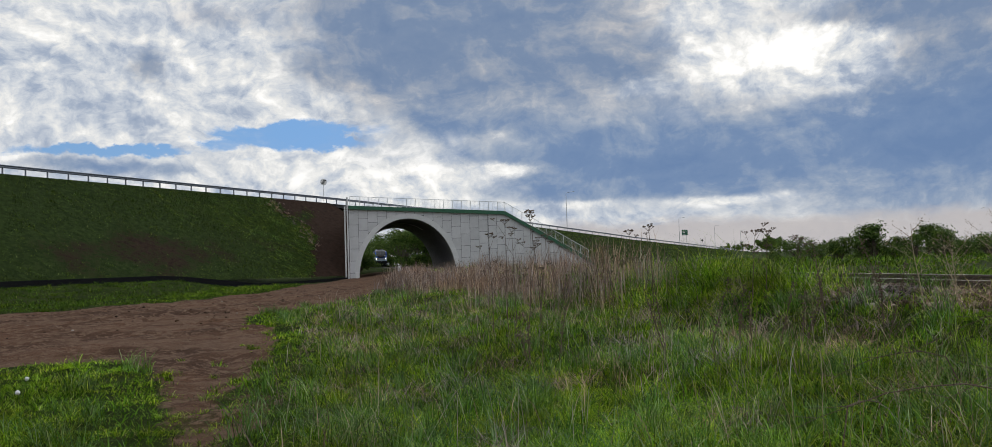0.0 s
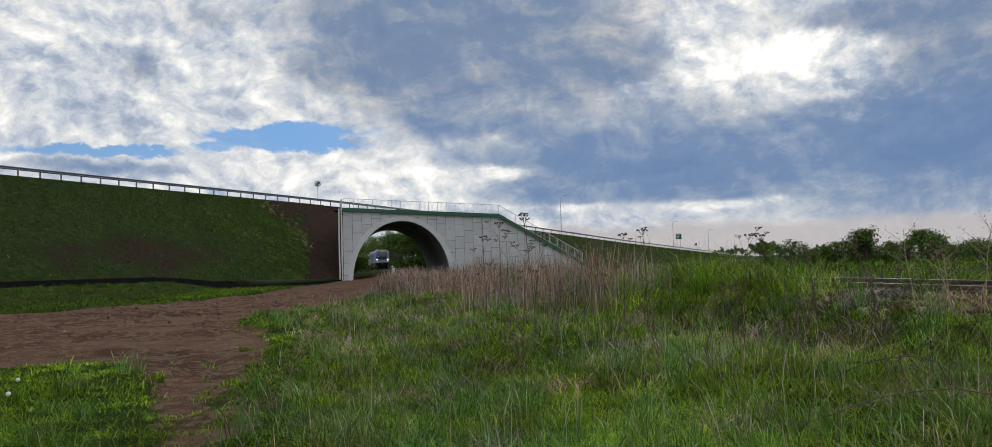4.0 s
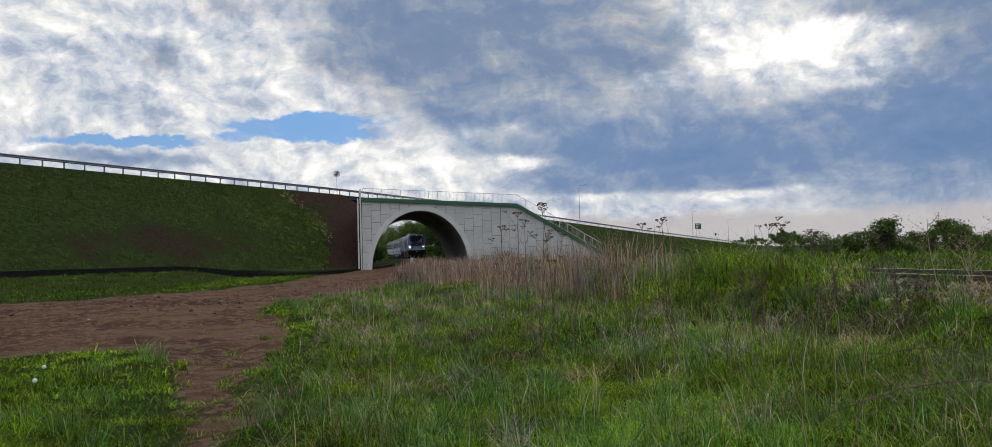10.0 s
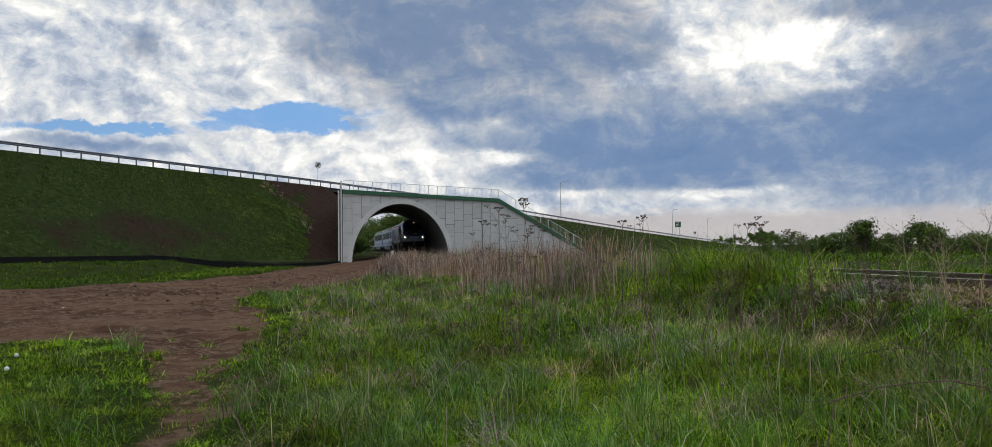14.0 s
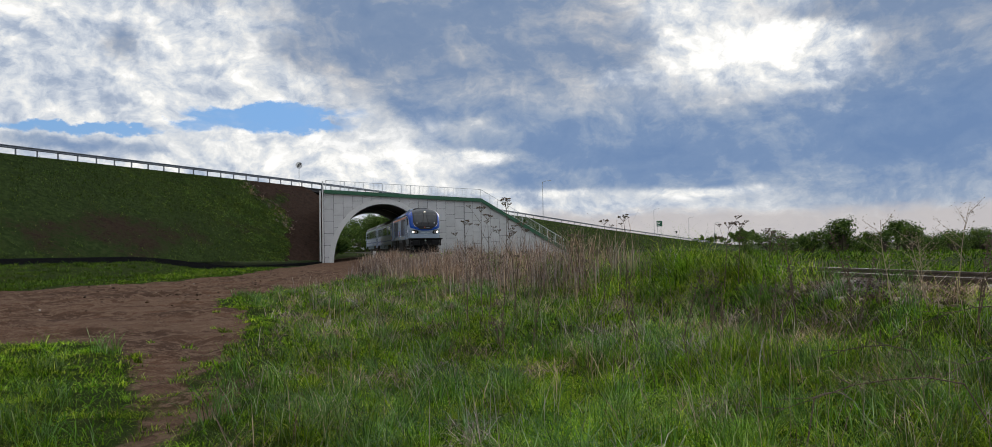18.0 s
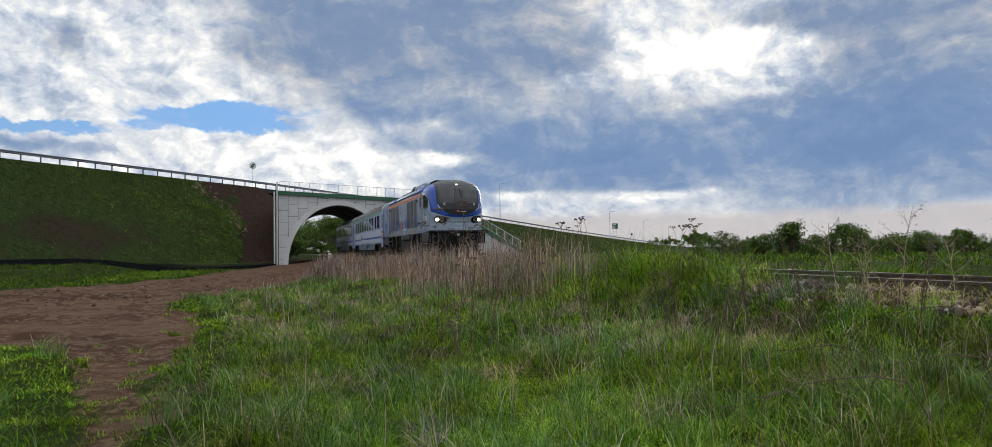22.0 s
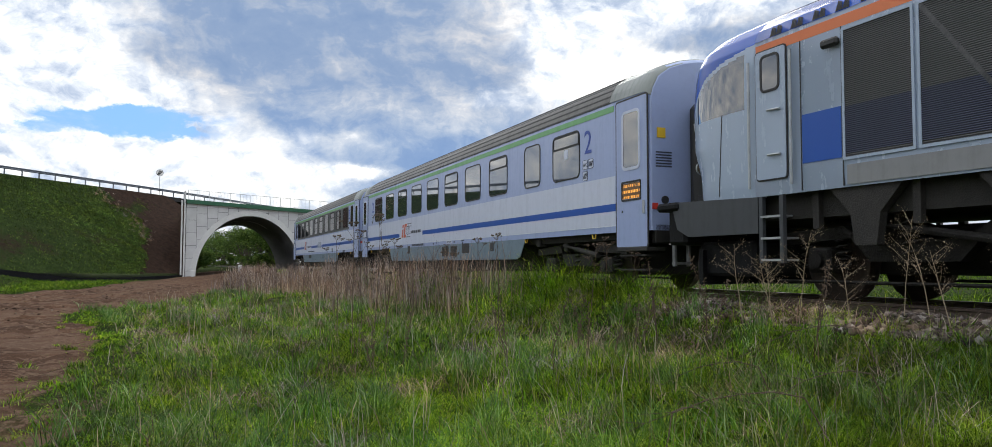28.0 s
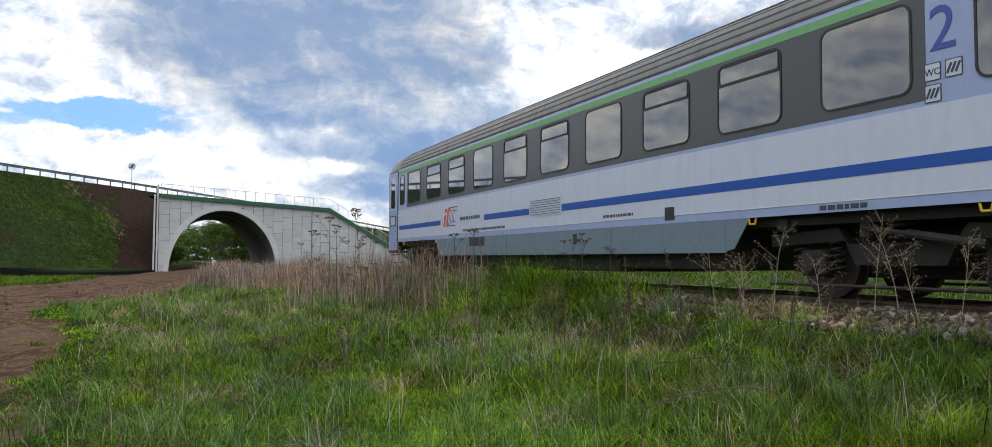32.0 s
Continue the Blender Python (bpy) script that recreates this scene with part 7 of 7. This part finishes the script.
def slope_tufts():
    """Short sown grass standing proud of the embankment's near face."""
    rng = np.random.RandomState(14)
    n = 130000
    k, m = rng.uniform(-70, 6, n), rng.uniform(0.2, 15.1, n)
    x, y = road_xy(k, m)
    z = bank_z(k, m) + 0.05 * waves(x, y, 3.0, 5)
    bare = np.clip(bank_bare(x, y, k, m), 0, 1.2)
    keep = (rng.uniform(0, 1, n) > bare + 0.25 * waves(x, y, 2.5, 41) + 0.08 + 0.52 * smoothstep(-18.0, -42.0, k)) & ~((x > WALL_L - 0.3)) & (z > ground_z(x, y) - 0.1)
    x, y, z = x[keep], y[keep], z[keep]
    me = strips("slope_grass", M_slope_grass, x, y, z - 0.02, rng.uniform(0.06, 0.20, len(x)), rng.uniform(0.022, 0.05, len(x)), rng.uniform(0.1, 0.5, len(x)), rng.uniform(0, 0.4, len(x)), rng)
    tagged(part("slope_grass", me, None), "short sparse grass sown on the embankment", "grass", kind="stuff")
    k, m = rng.uniform(-34, -4, 80000), rng.uniform(0.5, 15.1, 80000)
    x, y = road_xy(k, m)
    thick = 0.9 * smoothstep(-31, -17, k) * smoothstep(2.0, 7.0, m) + 0.25 * waves(x, y, 1.6, 47)
    keep = (rng.uniform(0, 1, len(x)) < thick - 1.2 * np.clip(bank_bare(x, y, k, m), 0, 1)) & (x < WALL_L - 0.3)
    x, y, z = x[keep], y[keep], (bank_z(k, m) + 0.05 * waves(*road_xy(k, m), 3.0, 5))[keep]
    me = strips("slope_clover", M_clover, x, y, z - 0.02, rng.uniform(0.07, 0.18, len(x)), rng.uniform(0.025, 0.05, len(x)), rng.uniform(0.3, 0.9, len(x)), rng.uniform(0, 0.4, len(x)), rng)
    tagged(part("slope_clover", me, None), "bright green young herbs on the lower embankment", "herbs", kind="stuff")
    k, m = rng.uniform(-16, 2, 30000), rng.uniform(0.3, 11, 30000)
    x, y = road_xy(k, m)
    rim = x + 12.5 + 5.0 * smoothstep(8.5, 0.0, m)
    keep = (np.abs(rim + 0.5) < 0.7 + 0.5 * waves(x, y, 1.5, 44)) & (waves(x, y, 0.9, 45) > 0.1) & (x < WALL_L - 0.5)
    x, y, z = x[keep], y[keep], (bank_z(k, m) + 0.05 * waves(*road_xy(k, m), 3.0, 5))[keep]
    me = strips("slope_straw", M_dry, x, y, z, rng.uniform(0.08, 0.25, len(x)), rng.uniform(0.02, 0.05, len(x)), rng.uniform(0.5, 1.0, len(x)), rng.uniform(0, 0.4, len(x)), rng)
    tagged(part("slope_straw", me, None), "pale straw lying beside the raw earth strip", "straw", kind="stuff")
    k, m = rng.uniform(25, 230, 30000), rng.uniform(0.2, 13, 30000)
    x, y = road_xy(k, m)
    z = bank_z(k, m)
    keep = (z > ground_z(x, y) - 0.1) & (x > 10)
    x, y, z = x[keep], y[keep], z[keep]
    me = strips("slope_grass", M_slope_grass, x, y, z - 0.02, rng.uniform(0.1, 0.3, len(x)), rng.uniform(0.06, 0.14, len(x)), rng.uniform(0.1, 0.5, len(x)), rng.uniform(0, 0.4, len(x)), rng)
    tagged(part("slope_grass", me, None), "short grass on the far road embankment", "grass", kind="stuff")


def wander(bm, p, h, r, rng, bend=0.12, steps=5, drift=None):
    """A thin stem that wavers upwards; gives its points."""
    pts = [Vector(p)]
    d = drift or Vector((rng.uniform(-bend, bend), rng.uniform(-bend, bend), 1))
    for i in range(steps):
        d = (d + Vector((rng.uniform(-bend, bend), rng.uniform(-bend, bend), 0)) * 0.5).normalized()
        pts.append(pts[-1] + d * (h / steps))
    rope(bm, pts, [r * (1 - 0.7 * i / steps) for i in range(steps + 1)])
    return pts


def umbel(bm, p, d, size, rng):
    """Spokes fanning out from a stem's end, each with a tuft of seed."""
    for i in range(9):
        a = i * 2.4
        q = p + d * size * 0.55 + Vector((math.cos(a), math.sin(a), rng.uniform(-0.2, 0.25))) * size * rng.uniform(0.35, 0.6)
        tube(bm, p, q, 0.0022, 3)
        bmesh.ops.create_icosphere(bm, subdivisions=1, radius=size * 0.13, matrix=Matrix.Translation(q) @ Matrix.Diagonal((1, 1, 0.6, 1)))


def hogweed(x, y, h, seed, branches=4):
    rng = random.Random(seed)
    z = float(ground_z(x, y)) - 0.03
    ob = thing("dry_hogweed", "tall dead hogweed stalk with dark umbels", "dry plant", x, y, z, group="dead hogweed stalks")
    bm = bmesh.new()
    pts = wander(bm, (0, 0, 0), h * 0.93, 0.009, rng, 0.08)
    part("stem", bm, M_stalk, ob)
    bm = bmesh.new()
    umbel(bm, pts[-1], (pts[-1] - pts[-2]).normalized(), 0.16, rng)
    part("umbel", bm, M_stalk, ob)["kind"] = "stuff"
    for i in range(branches):
        p = pts[2 + i % 3].lerp(pts[3 + i % 3], rng.random())
        a = rng.uniform(0, 6.28)
        bm = bmesh.new()
        d = Vector((math.cos(a) * 0.6, math.sin(a) * 0.6, 1)).normalized()
        b = wander(bm, p, rng.uniform(0.2, 0.5), 0.004, rng, 0.1, 3, d)
        umbel(bm, b[-1], (b[-1] - b[-2]).normalized(), rng.uniform(0.07, 0.12), rng)
        part("branch", bm, M_stalk, ob)["kind"] = "stuff"
    return ob


def dock(x, y, h, seed, lean=0.3):
    """A dark seed spike: a leaning stem thick with small seeds."""
    rng = random.Random(seed)
    z = float(ground_z(x, y)) - 0.03
    ob = thing("dead_dock_stalk", "dark brown dead dock stalk with seed spikes", "dry plant", x, y, z, group="dead dock stalks")
    for k in range(rng.choice((1, 2, 2))):
        bm = bmesh.new()
        a = rng.uniform(0, 6.28)
        d = Vector((math.cos(a) * lean, math.sin(a) * lean, 1)).normalized()
        hh = h * rng.uniform(0.75, 1)
        pts = wander(bm, (0, 0, 0), hh, 0.008, rng, 0.06, 5, d)
        part("stem", bm, M_stalk, ob)
        bm = bmesh.new()
        for j in range(60):
            t = rng.uniform(1.6, 4.99)
            p = pts[int(t)].lerp(pts[int(t) + 1], t % 1) + Vector((rng.gauss(0, 0.018), rng.gauss(0, 0.018), 0))
            bmesh.ops.create_icosphere(bm, subdivisions=1, radius=rng.uniform(0.005, 0.012), matrix=Matrix.Translation(p))
        part("seed_spike", bm, M_stalk, ob)["kind"] = "stuff"
    return ob


def plume(x, y, h, seed):
    """A pale many-branched dead goldenrod."""
    rng = random.Random(seed)
    z = float(ground_z(x, y)) - 0.03
    ob = thing("dead_goldenrod", "pale dead goldenrod with feathery seed plumes", "dry plant", x, y, z, group="dead goldenrods")
    bm = bmesh.new()
    pts = wander(bm, (0, 0, 0), h, 0.007, rng, 0.14)
    part("stem", bm, M_stalk_pale, ob)
    for i in range(7):
        t = 2.2 + i * 0.4
        p = pts[int(t)].lerp(pts[min(5, int(t) + 1)], t % 1)
        a = rng.uniform(0, 6.28)
        bm = bmesh.new()
        d = Vector((math.cos(a), math.sin(a), 0.9)).normalized()
        b = wander(bm, p, rng.uniform(0.15, 0.36), 0.003, rng, 0.2, 3, d)
        for j in range(46):
            q = b[1 + j % 3] + Vector((rng.gauss(0, 0.03), rng.gauss(0, 0.03), rng.gauss(0.0, 0.03)))
            s = rng.uniform(0.006, 0.014)
            vs = [bm.verts.new(q + Vector((rng.uniform(-s, s), rng.uniform(-s, s), rng.uniform(-s, s)))) for _ in range(3)]
            bm.faces.new(vs)
        part("plume", bm, M_stalk_pale, ob)["kind"] = "stuff"
    return ob


def leaf_cloud(bm, centre, radius, n, size, rng, flat=0.8):
    """Small leaves strewn through a clump."""
    for _ in range(n):
        d = Vector((rng.gauss(0, 1), rng.gauss(0, 1), rng.gauss(0, 1))).normalized() * radius * rng.uniform(0.35, 1.05)
        p = Vector(centre) + Vector((d.x, d.y, d.z * flat))
        u = Vector((rng.gauss(0, 1), rng.gauss(0, 1), rng.gauss(0, 0.5))).normalized() * size * rng.uniform(0.6, 1.3)
        v = u.cross(Vector((rng.gauss(0, 1), rng.gauss(0, 1), 1.2))).normalized() * size * rng.uniform(0.3, 0.6)
        bm.faces.new([bm.verts.new(q) for q in (p - u, p + v, p + u, p - v)])


def leafy(name, label, x, y, h, spread, seed, clumps=18, leaves=90, size=0.09, trunk=0.25, category="bush", group="", far=False):
    """A trunk that forks into limbs, and clumps of leaves on their ends."""
    rng = random.Random(seed)
    ob = thing(name, label, category, x, y, float(ground_z(x, y)) - 0.05, group=group)
    bm = bmesh.new()
    r = 0.03 + h * 0.012
    fork = h * trunk
    top = wander(bm, (0, 0, 0), fork, r, rng, 0.08, 3)[-1]
    ends = []
    for i in range(max(4, clumps // 2)):
        a, e = i * 2.4 + rng.uniform(-0.4, 0.4), rng.uniform(0.25, 1.25)
        q = top + Vector((math.cos(a) * math.cos(e) * spread * rng.uniform(0.5, 0.95), math.sin(a) * math.cos(e) * spread * rng.uniform(0.5, 0.95), (h - fork) * (0.12 + 0.8 * math.sin(e) * rng.uniform(0.75, 1.0))))
        tube(bm, top, top.lerp(q, 0.5) + Vector((0, 0, 0.05 * h)), r * 0.55, 5, r * 0.35)
        tube(bm, top.lerp(q, 0.5) + Vector((0, 0, 0.05 * h)), q, r * 0.35, 5, r * 0.1)
        ends.append(q)
    part("trunk", bm, M_bark, ob)
    bm = bmesh.new()
    for i in range(clumps):
        c = ends[i % len(ends)] + Vector((rng.gauss(0, 0.16), rng.gauss(0, 0.16), rng.gauss(0, 0.1))) * spread
        leaf_cloud(bm, c, spread * rng.uniform(0.22, 0.42), leaves, size, rng)
    part("crown", bm, M_leaf, ob)
    return ob


def bank_of_shrubs():
    rng = random.Random(5)
    # along the field beyond the track
    base = [leafy("shrub", "dense green shrub in fresh leaf at the field's edge", 0, 0, (2.2, 2.9, 2.5, 3.3)[i], (2.0, 1.5, 2.2, 1.3)[i], 60 + i, 52, 46, 0.10, 0.06, "shrub", "shrubs along the field") for i in range(4)]
    x, y, i = 35.0, 71.0, 0
    spots = []
    while x < 125:
        spots.append((x + rng.uniform(-0.6, 0.6), y + rng.uniform(-7, 7)))
        x += rng.uniform(0.45, 1.0)
        y -= rng.uniform(0.0, 0.30)
    for i, (x, y) in enumerate(spots):
        b, s = base[(i * 7 + i // 4) % 4], rng.choice((0.5, 0.65, 0.75, 0.85, 1.0, 1.25))
        m = pose(x, y, float(ground_z(x, y)) - 0.05, 0, 0, rng.uniform(0, 360))
        o = b if i < 4 else copy_thing(b, m)
        o.matrix_basis = m
        o.scale = (s, s, s * rng.uniform(0.8, 1.2))
    # beyond the arch
    for x, y, h, r, s in ((-8.6, 116, 2.4, 1.8, 171), (-6.8, 121, 2.8, 2.0, 172), (-5.2, 138, 3.2, 2.2, 173), (-8.6, 140, 5.0, 3.0, 174), (-5.6, 160, 5.2, 3.0, 175), (-6.8, 185, 7.5, 4.0, 176)):
        leafy("shrub", "bright green leafy shrub beside the railway beyond the arch", x, y, h, r, s, 30, 150, 0.13, 0.1, "shrub", "shrubs beyond the arch")
    for x, y, h, r, s in ((-4, 345, 15.0, 8.0, 181), (6, 350, 16.0, 8.5, 182), (15, 330, 16.0, 8.0, 183), (-14, 340, 14.0, 8.0, 184), (9, 250, 12.5, 6.5, 185), (15, 210, 12.0, 6.0, 186), (4.8, 265, 10.5, 5.0, 187), (11, 190, 11.5, 5.5, 188)):
        leafy("tree", "broad green tree closing the view beyond the arch", x, y, h, r, s, 34, 150, 0.30, 0.12, "tree", "trees beyond the arch")
    for x, y, h, r, s in ((-10.5, 122, 4.2, 2.6, 71), (-6.2, 130, 3.0, 2.0, 72), (-13.5, 134, 6.5, 3.6, 73), (-7.2, 150, 4.0, 2.8, 74), (-16.5, 150, 8.5, 4.2, 75), (-11, 168, 7.0, 4.0, 76)):
        leafy("tree", "leafy green tree beside the railway beyond the arch", x, y, h, r, s, 26, 150, 0.17, 0.2, "tree", "trees beyond the arch")
    for x, y, h, r, s in ((6.0, 128, 7.5, 3.6, 81), (9.5, 140, 10.5, 4.6, 82), (5.6, 152, 8.5, 3.8, 83), (5.2, 180, 10.0, 4.4, 84), (12, 165, 11.5, 5.0, 85), (6.5, 215, 11.0, 5.5, 86), (-5.5, 225, 10.0, 5.0, 87), (-14, 215, 11.0, 5.5, 88), (0.5, 290, 12.0, 6.5, 89)):
        leafy("tree", "tall dark-leaved tree beside the railway beyond the arch", x, y, h, r, s, 30, 170, 0.2, 0.18, "tree", "trees beyond the arch")
    for i, (x, y) in enumerate([(2.4 + 2.3 * i, 196 + 4 * (i % 3)) for i in range(7)] + [(-9.5 + 2.1 * i, 172 + 5 * (i % 2)) for i in range(3)] + [(4.6 + 2.2 * i, 148 + 3 * (i % 2)) for i in range(4)]):
        leafy("shrub", "low dense green shrub beside the railway beyond the arch", x, y, 2.6 + 0.3 * (i * 7 % 4), 2.3, 600 + i, 26, 110, 0.17, 0.05, "shrub", "shrubs beyond the arch")
    for i in range(13):
        x, y = -24 + i * 4.6, 332 + 5 * math.sin(i * 2.3)
        leafy("shrub", "dense green hedge shrub closing the view beyond the arch", x, y, 5.5 + (i * 37 % 10) * 0.25, 4.0, 500 + i, 26, 90, 0.34, 0.06, "shrub", "hedge beyond the arch")
    # far across the fields
    far = [leafy("tree", "distant broad-leaved tree across the fields", 0, 0, 9.0, 4.2, 90 + i, 18, 70, 0.42, 0.22, "tree", "distant trees") for i in range(3)]
    spots = [(0.545 + 0.0001, 330), (0.555, 335), (0.570, 340), (0.585, 300), (0.592, 300), (0.600, 306), (0.612, 330), (0.625, 345), (0.64, 320), (0.66, 340), (0.53, 400), (0.69, 330)]
    for i, (t, y) in enumerate(spots):
        x = -9.77 + t * y
        b, s = far[i % 3], (0.6, 0.75, 0.55, 0.7, 1.0, 0.85, 0.95, 0.6, 0.5, 0.6, 0.8, 0.7)[i]
        m = pose(x, y, float(ground_z(x, y)) - 0.1, 0, 0, 70 * i)
        o = b if i < 3 else copy_thing(b, m)
        o.matrix_basis = m
        o.scale = (s, s, s)


def dandelion(x, y, seed):
    rng = random.Random(seed)
    ob = thing("dandelion_clock", "white dandelion seed head on a thin stalk", "flower", x, y, float(ground_z(x, y)), group="dandelion clocks")
    bm = tube(bmesh.new(), (0, 0, 0), (0.01, 0.01, 0.34), 0.003, 5)
    part("stem", bm, M_grass, ob)
    bm = bmesh.new()
    bmesh.ops.create_icosphere(bm, subdivisions=2, radius=0.026, matrix=Matrix.Translation((0.01, 0.01, 0.355)))
    part("seed_head", bm, simple("white_down", (0.7, 0.7, 0.68), (0.6, 0.6, 0.58), 0.95) if "white_down" not in bpy.data.materials else bpy.data.materials["white_down"], ob)


meadow()
young_grass()
low_herbs()
coarse_tufts()
dead_grass()
tall_stems()
path_tufts()
verge_grass()
slope_tufts()
for i, (x, y, a, n) in enumerate(((-5.6, 4.0, 2.6, 1.5), (-4.6, 4.4, 2.9, 1.3), (-5.0, 5.2, 2.2, 1.2), (-3.6, 5.4, 2.7, 1.4), (-6.6, 4.6, 0.5, 1.1))):
    twig(x, y, a, n, 400 + i)
bank_of_shrubs()
for i, (x, y, h) in enumerate(((-4.35, 12.9, 1.75), (-4.75, 13.05, 1.7), (-4.9, 13.4, 1.45), (-3.2, 11.6, 1.2), (-3.0, 11.5, 1.1), (-6.5, 13.5, 2.2), (-6.85, 13.6, 2.15), (-7.1, 13.7, 1.95),
                               (-6.3, 13.3, 2.3), (-6.6, 14.0, 2.0), (-6.2, 13.9, 1.8), (-2.2, 11.9, 0.9))):
    hogweed(x, y, h, 100 + i, 3 + i % 3)
for i, (x, y, h) in enumerate(((-5.3, 9.0, 1.15), (-5.0, 8.8, 1.05), (-4.75, 8.9, 0.95), (-4.6, 8.6, 1.1), (-4.4, 8.4, 0.9), (-7.2, 10.6, 0.8), (-6.9, 10.3, 0.9), (-3.9, 7.6, 1.2),
                               (-7.6, 26.5, 1.3), (-7.3, 26.8, 1.2), (-3.4, 6.4, 1.0), (-5.6, 9.6, 1.2), (-3.7, 8.9, 1.25), (-2.9, 8.8, 1.15))):
    dock(x, y, h, 200 + i)
for i, (x, y, h) in enumerate(((-2.55, 6.0, 1.25), (-2.4, 5.8, 1.1), (-3.05, 7.0, 1.15), (-3.2, 7.2, 0.85), (-2.8, 6.5, 0.75), (-2.9, 7.6, 0.8), (-3.1, 7.9, 1.05), (-2.3, 5.2, 1.0), (-2.6, 5.4, 0.9))):
    plume(x, y, h, 300 + i)
dandelion(-13.65, 10.7, 1)
dandelion(-13.2, 9.2, 2)


def on_track(y, z=0.0):
    """Pose of a vehicle whose middle is y metres along the track, its bogies on the rails."""
    a, b = track_x(y - 7.0), track_x(y + 7.0)
    return pose((a + b) / 2, y, z, 0, 0, -math.degrees(math.atan2(b - a, 14.0)))


def motions():
    for vehicle, behind in ((locomotive, -9.65), (coach_1, COACH_L / 2), (coach_2, 24.5 + COACH_L / 2)):
        aside = 0.05 if vehicle is locomotive else 0.0
        walk(vehicle, [(t, on_track(s + behind) @ pose(aside, 0, 0)) for t, s in TRAIN_AT])


motions()
